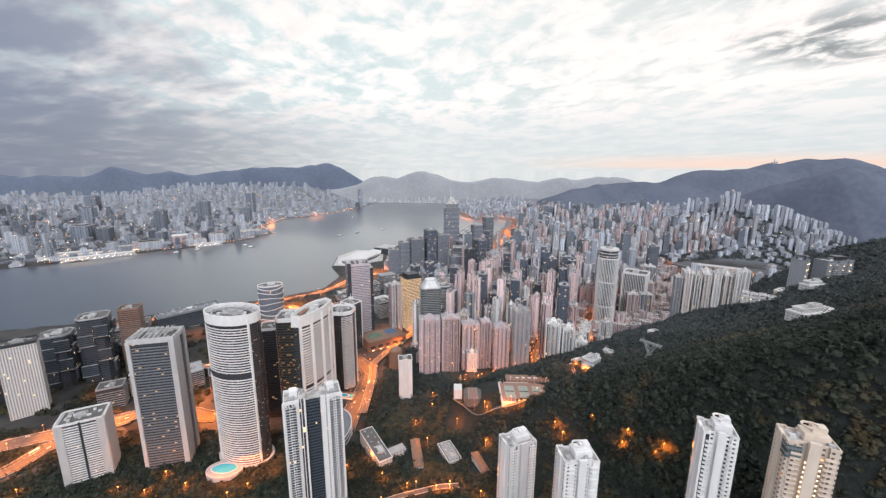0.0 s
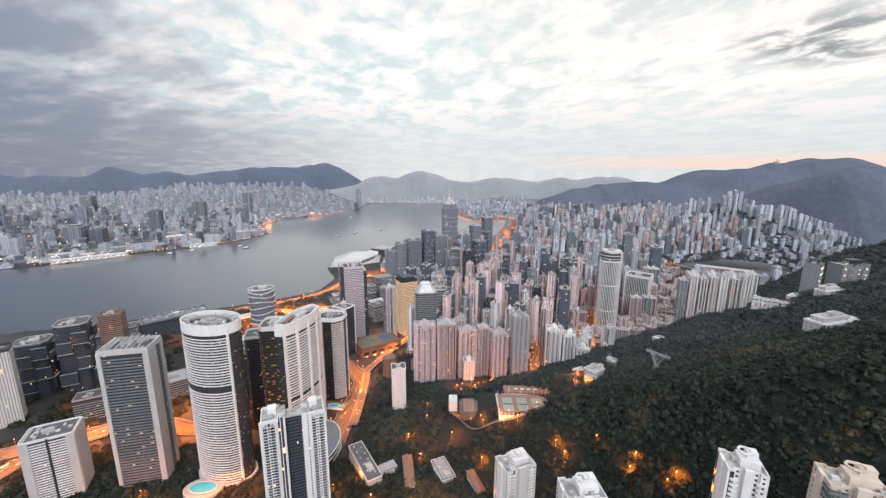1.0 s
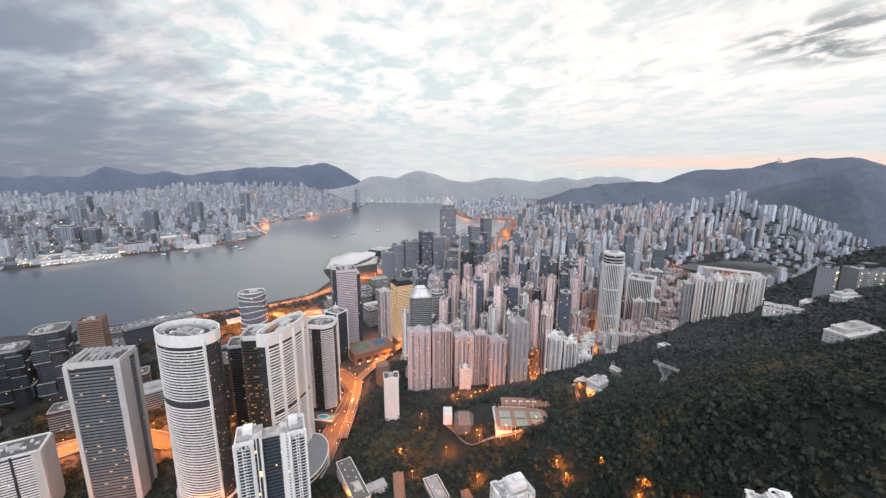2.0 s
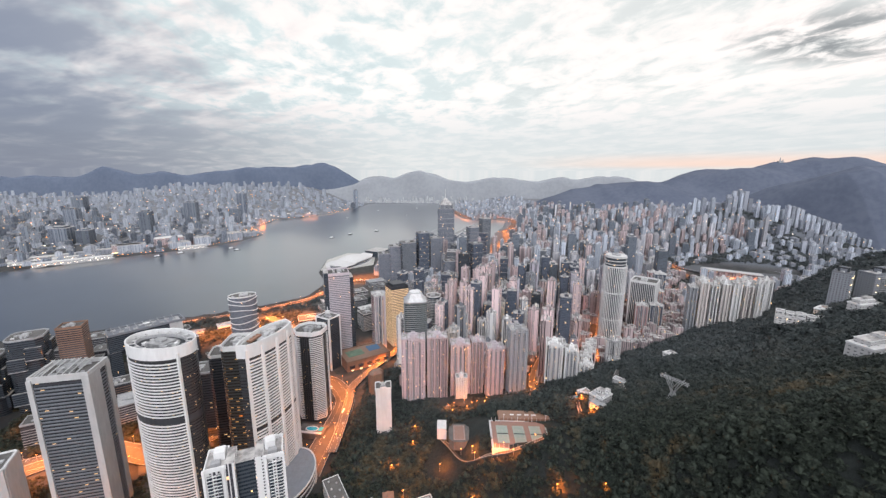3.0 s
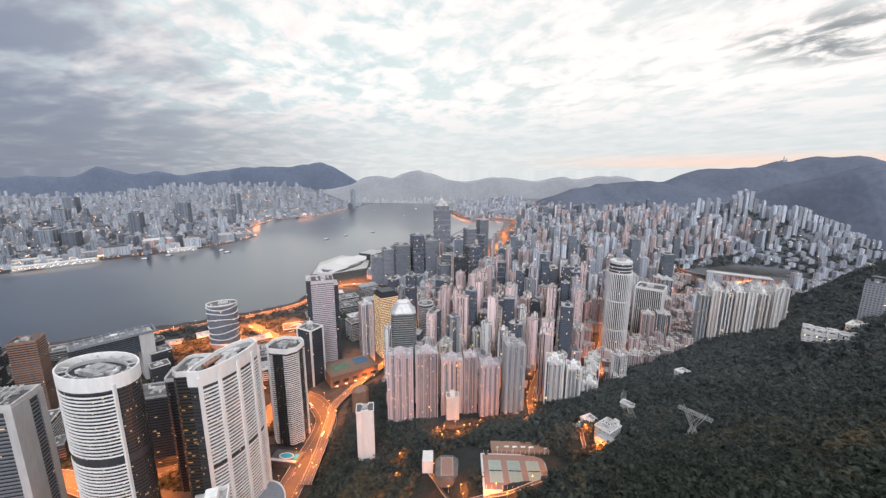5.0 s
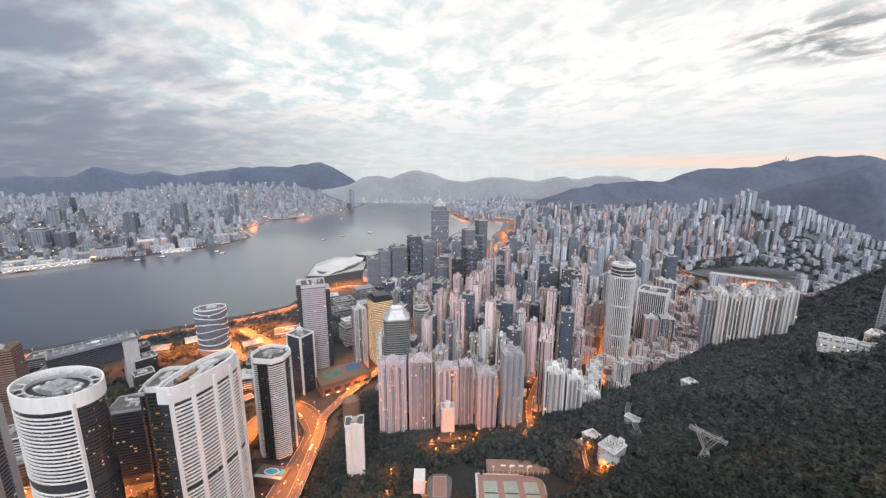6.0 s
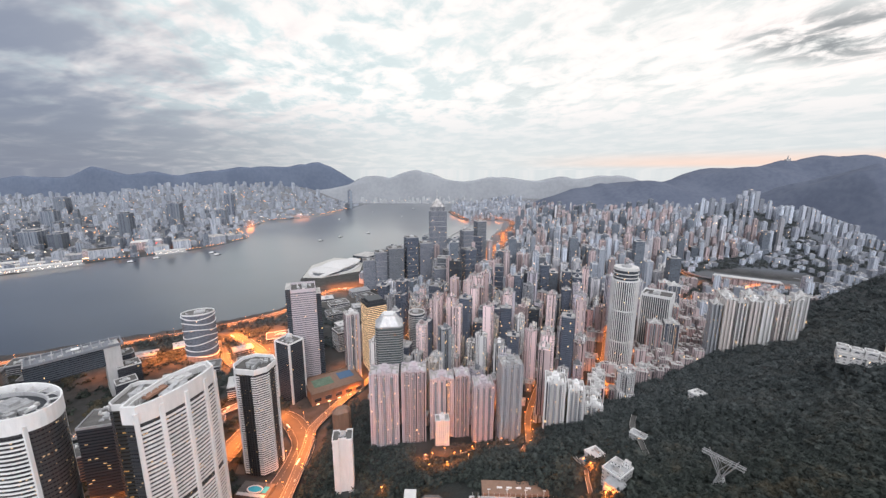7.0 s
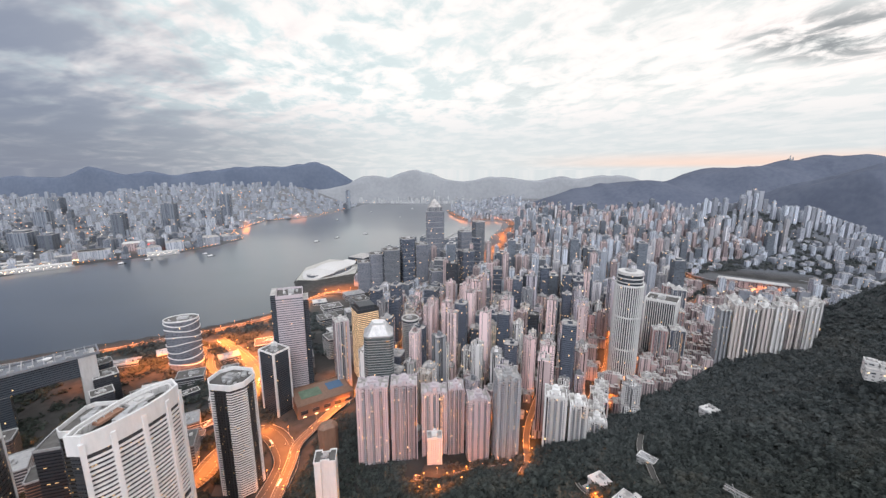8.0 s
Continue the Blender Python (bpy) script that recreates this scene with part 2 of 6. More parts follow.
NEAR_GREY = facade("grey_tower_wall", (0.36, 0.37, 0.40), (0.09, 0.095, 0.11), 2.9, 3.0, 0.5, 0.45, 0.02, vary=0.25, power=1.2)
NEAR_BEIGE = facade("beige_tower_wall", (0.60, 0.50, 0.43), (0.10, 0.085, 0.075), 3.3, 3.1, 0.42, 0.42, 0.012, vary=0.15, power=1.2)
FLATS = [
    facade("pink_flats", (0.61, 0.48, 0.49), (0.07, 0.06, 0.065), 2.6, 2.9, 0.48, 0.6, 0.045, power=1.1, vary=0.5, slots=0.24, blank=0.26),
    facade("cream_flats", (0.70, 0.61, 0.56), (0.07, 0.065, 0.065), 3.1, 2.9, 0.48, 0.6, 0.045, power=1.1, vary=0.5, slots=0.24, blank=0.26),
    facade("white_flats", (0.70, 0.69, 0.70), (0.05, 0.05, 0.058), 2.8, 2.9, 0.48, 0.66, 0.03, vary=0.25, slots=0.24, blank=0.26),
    facade("grey_flats", (0.34, 0.35, 0.385), (0.05, 0.055, 0.065), 2.7, 2.9, 0.55, 0.62, 0.02, slots=0.24, blank=0.26),
    facade("blue_glass_block", (0.13, 0.15, 0.19), (0.05, 0.06, 0.085), 1.8, 3.6, 0.85, 0.7, 0.015, 0.35, 0.3, gloss=0.08),
    facade("rose_flats", (0.50, 0.32, 0.32), (0.06, 0.05, 0.055), 2.8, 2.9, 0.48, 0.6, 0.045, power=1.1, vary=0.5, slots=0.24, blank=0.26),
    facade("mauve_flats", (0.52, 0.49, 0.55), (0.09, 0.09, 0.11), 3.0, 2.9, 0.55, 0.45, 0.025, slots=0.24, blank=0.26),
]
# distance haze is painted into these walls and panes
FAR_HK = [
    facade("haze_tinted_white_flats", (0.51, 0.505, 0.54), (0.24, 0.25, 0.28), 3.4, 3.2, 0.5, 0.85, 0.006, island=True, vary=0.45, power=2.5, slots=0.2, blank=0.3),
    facade("haze_tinted_grey_flats", (0.42, 0.455, 0.52), (0.22, 0.24, 0.285), 3.4, 3.2, 0.5, 0.85, 0.006, island=True, vary=0.5, power=2.5, slots=0.2, blank=0.3),
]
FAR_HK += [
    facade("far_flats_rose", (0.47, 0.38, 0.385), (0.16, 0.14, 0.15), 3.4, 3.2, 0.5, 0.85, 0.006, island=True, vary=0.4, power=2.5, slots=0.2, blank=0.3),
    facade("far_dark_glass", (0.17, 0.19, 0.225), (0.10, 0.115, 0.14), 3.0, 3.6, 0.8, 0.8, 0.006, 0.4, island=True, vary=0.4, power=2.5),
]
# shore, valley and harbour-side walls: haze mixed into their colours
FAR_SHORE = facade("haze_tinted_shore_blocks", (0.42, 0.43, 0.45), (0.33, 0.34, 0.36), 4.5, 4.0, 0.5, 0.85, 0.004, island=True, vary=0.25, power=2.5)
FAR_VALLEY = facade("haze_tinted_valley_flats", (0.34, 0.36, 0.41), (0.21, 0.225, 0.265), 3.4, 3.2, 0.5, 0.85, 0.006, island=True, vary=0.45, power=2.5, slots=0.2, blank=0.3)
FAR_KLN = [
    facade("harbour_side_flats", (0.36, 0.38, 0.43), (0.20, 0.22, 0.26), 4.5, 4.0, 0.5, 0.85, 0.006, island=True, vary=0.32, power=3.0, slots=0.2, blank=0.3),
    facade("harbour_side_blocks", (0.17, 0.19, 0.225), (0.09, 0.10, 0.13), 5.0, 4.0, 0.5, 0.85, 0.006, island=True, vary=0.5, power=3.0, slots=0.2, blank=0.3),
    facade("haze_tinted_foot_blocks", (0.31, 0.335, 0.385), (0.24, 0.26, 0.305), 5.0, 4.0, 0.5, 0.85, 0.004, island=True, vary=0.28, power=3.0, slots=0.2, blank=0.3),
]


def lamp_material():
    m, n = material("sodium_lamp")
    finish(n, (0.8, 0.5, 0.2), 0.5, 0.0, (1.0, 0.31, 0.05), 4.5)
    return m


SODIUM = lamp_material()


def warm_material():
    m, n = material("warm_window_light")
    finish(n, (0.8, 0.7, 0.5), 0.5, 0.0, (1.0, 0.68, 0.34), 3.0)
    return m


WARM = warm_material()


def glow_material(name, colour, power):
    m, n = material(name)
    finish(n, tuple(0.6 * q for q in colour), 0.5, 0.0, colour, power)
    return m


PIER_LAMP = glow_material("white_quay_lamp", (1.0, 0.86, 0.7), 4.0)
SCREEN = glow_material("red_screen", (1.0, 0.12, 0.10), 0.8)


def ground_material():
    m, n = material("ground_surface")
    place = n.node("ShaderNodeNewGeometry").outputs["Position"]
    x, y, z = n.split(place)
    a, b = n.noise(place, 0.02, 6.0), n.noise(place, 0.3, 4.0)
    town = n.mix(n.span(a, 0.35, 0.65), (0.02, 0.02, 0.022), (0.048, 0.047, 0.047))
    # distance haze put into the colour: town ground pales with y
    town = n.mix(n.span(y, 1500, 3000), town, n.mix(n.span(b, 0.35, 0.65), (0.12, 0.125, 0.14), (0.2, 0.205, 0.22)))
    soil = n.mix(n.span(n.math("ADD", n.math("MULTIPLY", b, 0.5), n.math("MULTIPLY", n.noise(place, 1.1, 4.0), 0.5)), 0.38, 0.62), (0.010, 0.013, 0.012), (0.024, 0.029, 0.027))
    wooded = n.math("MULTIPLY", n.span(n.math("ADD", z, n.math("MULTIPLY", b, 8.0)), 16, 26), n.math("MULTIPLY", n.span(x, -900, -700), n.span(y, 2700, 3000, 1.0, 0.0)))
    # wooded ground paled the same way, as painted haze
    hazed_wood = n.mix(n.span(b, 0.3, 0.7), (0.085, 0.094, 0.115), (0.12, 0.13, 0.15))
    soil = n.mix(n.span(y, 700, 1400), soil, hazed_wood)
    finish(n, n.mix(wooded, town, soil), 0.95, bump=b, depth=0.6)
    return m


def leaf_material(name, low, high, dry, haze_low, haze_high):
    """Crowns in broad stands: dark and mixed nearby; painted haze cools and pales them farther."""
    m, n = material(name)
    place = n.node("ShaderNodeNewGeometry").outputs["Position"]
    x, y, z = n.split(place)
    a, b, c = n.noise(place, 0.012, 4.0), n.noise(place, 0.07, 3.0), n.noise(place, 0.9, 3.0)
    own = n.node("ShaderNodeNewGeometry").outputs["Random Per Island"]
    f = n.math("ADD", n.math("ADD", n.math("MULTIPLY", own, 0.2), n.math("MULTIPLY", a, 0.28)), n.math("ADD", n.math("MULTIPLY", b, 0.24), n.math("MULTIPLY", c, 0.28)))
    # share of haze put into the leaf colour, by distance
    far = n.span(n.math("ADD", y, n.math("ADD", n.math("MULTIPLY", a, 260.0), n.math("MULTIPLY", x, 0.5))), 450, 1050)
    green = n.mix(n.span(f, 0.36, 0.64), n.mix(far, low, haze_low), n.mix(far, high, haze_high))
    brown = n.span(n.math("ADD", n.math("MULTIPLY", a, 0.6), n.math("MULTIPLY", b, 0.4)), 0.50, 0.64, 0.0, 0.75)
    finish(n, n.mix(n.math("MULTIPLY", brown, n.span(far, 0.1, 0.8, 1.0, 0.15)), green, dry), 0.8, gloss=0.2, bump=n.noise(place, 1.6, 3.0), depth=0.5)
    return m


def water_material():
    m, n = material("harbour_water")
    place = n.node("ShaderNodeNewGeometry").outputs["Position"]
    a, b = n.noise(place, 0.06, 5.0, 0.6), n.noise(place, 0.004, 4.0, 0.5)
    tone = n.mix(n.span(b, 0.35, 0.65), (0.011, 0.022, 0.039), (0.017, 0.030, 0.050))
    finish(n, tone, n.span(b, 0.3, 0.7, 0.10, 0.18), bump=a, depth=0.12, gloss=0.25, coat=1.0, coat_ior=1.46, coat_rough=0.28)
    return m


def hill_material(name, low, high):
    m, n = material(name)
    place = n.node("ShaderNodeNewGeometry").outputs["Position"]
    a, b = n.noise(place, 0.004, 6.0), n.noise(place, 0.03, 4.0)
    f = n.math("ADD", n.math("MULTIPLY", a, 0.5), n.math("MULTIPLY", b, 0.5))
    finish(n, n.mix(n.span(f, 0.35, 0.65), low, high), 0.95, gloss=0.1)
    return m


GROUND, WATER = ground_material(), water_material()
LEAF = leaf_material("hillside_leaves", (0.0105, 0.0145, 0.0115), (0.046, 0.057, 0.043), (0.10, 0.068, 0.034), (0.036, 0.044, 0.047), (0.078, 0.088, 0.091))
# distance haze is mixed into these hill colours
HILL_FAR = hill_material("haze_tinted_far_hill", (0.10, 0.122, 0.172), (0.125, 0.148, 0.20))
HILL_PALE = hill_material("haze_tinted_pale_hill", (0.26, 0.272, 0.295), (0.31, 0.322, 0.345))
HILL_MID = hill_material("haze_tinted_wooded_hill", (0.088, 0.102, 0.142), (0.115, 0.13, 0.172))

# ---------------------------------------------------------------- shapes


class Shape:
    """Collects prisms and boxes into one mesh."""

    def __init__(self):
        self.v, self.f = [], []

    def prism(self, pts, z0, z1, top=None, caps=True):
        top, k, m = top or pts, len(self.v), len(pts)
        self.v += [(p[0], p[1], z0) for p in pts] + [(p[0], p[1], z1) for p in top]
        self.f += [(k + i, k + (i + 1) % m, k + m + (i + 1) % m, k + m + i) for i in range(m)]
        if caps:
            self.f += [tuple(k + m + i for i in range(m)), tuple(k + i for i in reversed(range(m)))]
        return self

    def box(self, cx, cy, z0, sx, sy, sz, turn=0.0):
        c, s = math.cos(radians(turn)), math.sin(radians(turn))
        pts = [(cx + a * sx / 2 * c - b * sy / 2 * s, cy + a * sx / 2 * s + b * sy / 2 * c) for a, b in ((-1, -1), (1, -1), (1, 1), (-1, 1))]
        return self.prism(pts, z0, z0 + sz)

    def ring(self, pts, wide, z0, z1):
        inner, k, m = inset(pts, wide), len(self.v), len(pts)
        self.v += [(*p, z0) for p in pts] + [(*p, z1) for p in pts] + [(*p, z1) for p in inner] + [(*p, z0) for p in inner]
        for r in range(4):
            self.f += [(k + r * m + i, k + r * m + (i + 1) % m, k + (r + 1) % 4 * m + (i + 1) % m, k + (r + 1) % 4 * m + i) for i in range(m)]
        return self

    def bar(self, a, b, wide):
        a, b = Vector(a), Vector(b)
        side = (b - a).cross(Vector((0.3, 0.2, 1))).normalized() * wide / 2
        rise = (b - a).cross(side).normalized() * wide / 2
        k = len(self.v)
        self.v += [tuple(e + i * side + j * rise) for e in (a, b) for i, j in ((-1, -1), (1, -1), (1, 1), (-1, 1))]
        self.f += [(k + i, k + (i + 1) % 4, k + 4 + (i + 1) % 4, k + 4 + i) for i in range(4)] + [(k + 3, k + 2, k + 1, k), (k + 4, k + 5, k + 6, k + 7)]
        return self

    def mesh(self, name, mat):
        me = bpy.data.meshes.new(name)
        me.from_pydata(self.v, [], self.f)
        me.materials.append(mat)
        me.update()
        return me


def inset(pts, d):
    """The outline of a polygon (counter-clockwise) moved inwards by d."""
    out, m = [], len(pts)
    for i in range(m):
        a, b, c = Vector(pts[i - 1]), Vector(pts[i]), Vector(pts[(i + 1) % m])
        p, q = (b - a).normalized(), (c - b).normalized()
        n1, n2 = Vector((-p.y, p.x)), Vector((-q.y, q.x))
        s = n1 + n2
        s = s / max(0.35, s.length_squared) * 2 if s.length > 1e-6 else n1
        out.append(tuple(b + s * d))
    return out


def part(name, shape, mat, parent, label=""):
    me = shape if isinstance(shape, bpy.types.Mesh) else shape.mesh(name, mat)
    ob = new(name, me)
    ob.parent = parent
    if label:
        tagged(ob, label)
    return ob


def root(name, label, category, x, y, z, turn=0.0, group="", kind=""):
    ob = new(name)
    ob.matrix_basis = pose(x, y, z, 0, 0, turn)
    return tagged(ob, label, category, group, kind)


def rect(sx, sy, cut=0.0):
    a, b = sx / 2, sy / 2
    if not cut:
        return [(-a, -b), (a, -b), (a, b), (-a, b)]
    return [(-a + cut, -b), (a - cut, -b), (a, -b + cut), (a, b - cut), (a - cut, b), (-a + cut, b), (-a, b - cut), (-a, -b + cut)]


def oval(a, b, count=32, start=0, end=360):
    full = end - start >= 360
    return [(a * math.cos(radians(start + (end - start) * i / (count - (not full)))), b * math.sin(radians(start + (end - start) * i / (count - (not full))))) for i in range(count)]


def bays(sx, sy, n, deep):
    """A rectangle whose long sides step in and out."""
    a, b, pts = sx / 2, sy / 2, []
    for i in range(n):
        x0, x1 = -a + sx * i / n, -a + sx * (i + 1) / n
        pts += [(x0, -b + (deep if i % 2 else 0)), (x1, -b + (deep if i % 2 else 0))]
    for i in reversed(range(n)):
        x0, x1 = -a + sx * i / n, -a + sx * (i + 1) / n
        pts += [(x1, b - (deep if i % 2 else 0)), (x0, b - (deep if i % 2 else 0))]
    return pts


def cross(s, arm, notch=2.5):
    """The cross plan of Hong Kong flats, with notched arms."""
    a, w, q = s / 2, arm / 2, notch
    half = [(w, -w), (a - q, -w), (a - q, -w + q), (a, -w + q), (a, w - q), (a - q, w - q), (a - q, w), (w, w)]
    pts = []
    for k in range(4):
        c, d = (1, 0, -1, 0)[k], (0, 1, 0, -1)[k]
        pts += [(x * c - y * d, x * d + y * c) for x, y in half[:-1]]
    return pts


def smooth_line(pts, per=10):
    """Catmull-Rom through road points."""
    p = [Vector(q).to_3d() if len(q) == 2 else Vector(q) for q in pts]
    p = [2 * p[0] - p[1]] + p + [2 * p[-1] - p[-2]]
    out = []
    for a, b, c, d in zip(p, p[1:], p[2:], p[3:]):
        for k in range(per):
            t = k / per
            out.append(0.5 * (2 * b + (c - a) * t + (2 * a - 5 * b + 4 * c - d) * t * t + (3 * b - a - 3 * c + d) * t ** 3))
    return out + [p[-2]]


# ---------------------------------------------------------------- lie of the land
HK_COAST = [(-6000, 200), (-2600, 520), (-1500, 760), (-853, 992), (-712, 1074), (-614, 1117), (-495, 1197), (-414, 1265), (-400, 1420), (-470, 1560), (-500, 1760), (-440, 1917), (-284, 1886), (-203, 2196), (-40, 2290), (110, 2215), (190, 2260), (325, 2400), (370, 2620), (450, 2820), (520, 3170), (400, 3250), (300, 3190), (185, 3330), (95, 3880), (190, 4500), (230, 5400), (6500, 5400), (6500, -1500), (-6000, -1500)]
KLN_COAST = [(-6000, 1000), (-2600, 1180), (-1800, 1480), (-1577, 1632), (-1526, 1748), (-1385, 1875), (-1219, 2023), (-1128, 2184), (-1079, 2428), (-1290, 2700), (-1303, 3209), (-1106, 3388), (-1020, 3628), (-889, 4234), (-870, 4460), (-860, 4700), (-780, 4812), (600, 4815), (620, 5400), (-6000, 5400)]
BASIN = [(330, 2560), (385, 2590), (392, 2660), (340, 2680)]


def edge_distance(x, y, poly):
    """Metres inside a polygon (minus: outside), for arrays."""
    best, inside = np.full(x.shape, 1e9), np.zeros(x.shape, bool)
    for (ax, ay), (bx, by) in zip(poly, poly[1:] + poly[:1]):
        dx, dy = bx - ax, by - ay
        k = np.clip(((x - ax) * dx + (y - ay) * dy) / (dx * dx + dy * dy), 0, 1)
        best = np.minimum(best, np.hypot(x - ax - k * dx, y - ay - k * dy))
        crosses = ((ay > y) != (by > y)) & (x < dx * (y - ay) / (dy if dy else 1e-9) + ax)
        inside ^= crosses
    return np.where(inside, best, -best)


def step(v, a, b):
    k = np.clip((v - a) / (b - a), 0, 1)
    return k * k * (3 - 2 * k)


def ripple(x, y):
    return np.sin(x / 37 + 1.3 * np.sin(y / 51)) * np.sin(y / 43 + np.sin(x / 29)) + 0.5 * np.sin(x / 13 + y / 17) * np.sin(y / 11 - x / 19)


def land(x, y):
    """Height of the ground: quays, the town's gentle rise, the steep wooded slope."""
    x, y = np.asarray(x, float), np.asarray(y, float)
    s = 0.508 * x - 0.861 * y
    slope = np.interp(s, [-2600, -700, -585, -520, -458, -400, -371, -335, -267, -163, -50, 100, 700], [4, 6, 11, 24, 62, 95, 106, 126, 160, 230, 300, 350, 420])
    open_side = step(x + 0.65 * (y - 500), -10, 110)
    far_right = step(x, 250, 900) * step(y, 820, 1250)
    z = np.maximum(5, slope * (0.3 + 0.7 * open_side) * (1 - 0.55 * far_right))
    # the shoulders that carry the hilltop flats
    z = z + 85 * np.exp(-(((x - 960) / 150) ** 2 + ((y - 920) / 150) ** 2)) + 25 * np.exp(-(((x - 540) / 125) ** 2 + ((y - 580) / 85) ** 2)) - 14 * np.exp(-(((x - 430) / 60) ** 2 + ((y - 425) / 50) ** 2))
    # the ridge on the far side of the valley
    z = z + 190 * np.exp(-(((x - 1620) / 400) ** 2 + ((y - 2250) / 420) ** 2))
    z = z + step(z, 18, 60) * 3.0 * ripple(x, y)
    # ground under the far districts, raised to fit the camera's view
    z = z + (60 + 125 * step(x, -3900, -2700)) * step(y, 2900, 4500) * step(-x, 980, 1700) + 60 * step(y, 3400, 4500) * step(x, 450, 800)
    # the tennis terrace
    flat = np.exp(-(((x - 124) / 56) ** 4 + ((y - 490) / 38) ** 4))
    z = z * (1 - flat) + 96.5 * flat
    coast = np.maximum(edge_distance(x, y, HK_COAST), edge_distance(x, y, KLN_COAST))
    coast = np.minimum(coast, -edge_distance(x, y, BASIN))
    return np.where(coast > 12, z, np.clip(coast * 0.9 - 3, -8, 4.5))


def height(x, y):
    return float(land(np.array([x]), np.array([y]))[0])


def build_ground():
    def lines(*runs):
        return np.concatenate([np.arange(a, b, s) for a, b, s in runs])
    xs = lines((-6000, -1800, 200), (-1800, -700, 25), (-700, 900, 9), (900, 2600, 40), (2600, 6001, 200))
    ys = lines((-900, 0, 60), (0, 900, 9), (900, 2600, 22), (2600, 5301, 60))
    gx, gy = np.meshgrid(xs, ys)
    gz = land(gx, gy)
    n, m = gx.shape
    k = np.arange(n * m).reshape(n, m)
    faces = np.stack([k[:-1, :-1], k[:-1, 1:], k[1:, 1:], k[1:, :-1]], -1).reshape(-1, 4)
    me = bpy.data.meshes.new("ground")
    me.from_pydata(np.stack([gx, gy, gz], -1).reshape(-1, 3).tolist(), [], faces.tolist())
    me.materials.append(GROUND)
    me.polygons.foreach_set("use_smooth", [True] * len(me.polygons))
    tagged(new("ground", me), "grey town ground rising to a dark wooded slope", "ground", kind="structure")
    me = Shape().prism([(-6000, -900), (6000, -900), (6000, 5300), (-6000, 5300)], -0.4, 0.0).mesh("water", WATER)
    tagged(new("water", me), "calm blue-grey harbour water under a cloudy sky", "water", kind="structure")


build_ground()


def hill_range(name, label, crest, wide, mat, rough, seed):
    """A ridge along a crest line of (x, y, z), with spurs and gullies."""
    rng = np.random.default_rng(seed)
    crest = np.array(crest, float)
    along = np.r_[0, np.cumsum(np.hypot(*np.diff(crest[:, :2], axis=0).T))]
    u = np.linspace(0, along[-1], 420)
    cx, cy, cz = (np.interp(u, along, crest[:, i]) for i in range(3))
    kernel = np.hanning(9) / np.hanning(9).sum()
    cz = np.convolve(np.pad(cz, 4, mode="edge"), kernel, "valid")
    for scale, amp in ((420, 0.35), (170, 0.3), (70, 0.25), (31, 0.12)):
        cz = cz + rough * amp * np.sin(u / scale * 2.2 + rng.uniform(0, 6)) * np.sin(u / scale * 1.31 + rng.uniform(0, 6))
    v = np.linspace(-1, 1, 25)
    verts = []
    for a in v:
        fall = np.cos(a * np.pi / 2) ** 1.25
        gully = 1 + 0.22 * np.sin(u / 140 + 2.0 * a + seed) * np.sin(abs(a) * np.pi)
        verts.append(np.stack([cx + 0.12 * wide * a * np.sin(u / 300), cy + wide * a, cz * fall * gully - 6], -1))
    verts = np.array(verts)
    k = np.arange(25 * 420).reshape(25, 420)
    faces = np.stack([k[:-1, :-1], k[:-1, 1:], k[1:, 1:], k[1:, :-1]], -1).reshape(-1, 4)
    me = bpy.data.meshes.new(name)
    me.from_pydata(verts.reshape(-1, 3).tolist(), [], faces.tolist())
    me.materials.append(mat)
    me.polygons.foreach_set("use_smooth", [True] * len(me.polygons))
    return tagged(new(name, me), label, "hill", kind="structure")


hill_range("backdrop_hills_north", "hills painted haze blue-grey beyond the far shore", [(-6685, 4960, 341), (-5715, 4960, 330), (-5337, 4960, 292), (-4817, 4960, 311), (-4546, 4960, 303), (-4205, 4960, 406), (-4049, 4960, 406), (-3786, 4960, 339), (-3510, 4960, 363), (-3242, 4960, 319), (-2777, 4960, 391), (-2598, 4960, 382), (-2200, 4960, 437), (-1900, 4960, 437), (-1607, 4960, 443), (-1427, 4960, 482), (-1320, 4960, 449), (-1181, 4960, 365), (-1062, 4960, 292), (-992, 4960, 249), (-906, 4960, 184), (-819, 4960, 77)], 90, HILL_FAR, 7, 3)
# its low western end is an added ridge that stands in for haze
hill_range("backdrop_hills_middle", "haze-tinted far hills with an added low haze ridge", [(-6200, 4880, 40), (-4600, 4880, 50), (-3400, 4880, 80), (-2500, 4880, 110), (-1700, 4880, 140), (-1300, 4880, 165), (-1090, 4880, 215), (-980, 4880, 285), (-915, 4880, 316), (-728, 4880, 340), (-564, 4880, 304), (-424, 4880, 354), (-240, 4880, 388), (-72, 4880, 364), (72, 4880, 294), (390, 4880, 262), (588, 4880, 304), (784, 4880, 328), (990, 4880, 293), (1238, 4880, 270), (1455, 4880, 316), (1658, 4880, 302), (1935, 4880, 349), (2290, 4880, 308), (2600, 4880, 226), (4200, 4880, 150)], 60, HILL_PALE, 7, 4)
hill_range("backdrop_hill_east", "dark haze-tinted hill ridge with a mast on top", [(960, 4150, 40), (1129, 4100, 135), (1321, 4050, 223), (1621, 4000, 272), (1716, 4000, 255), (1993, 3950, 310), (2132, 3900, 303), (2391, 3850, 375), (2734, 3800, 410), (2893, 3750, 440), (3036, 3700, 497), (3153, 3680, 490), (3296, 3650, 513), (3545, 3600, 506), (3804, 3550, 450), (4100, 3500, 390), (5500, 3300, 300)], 800, HILL_MID, 9, 8)
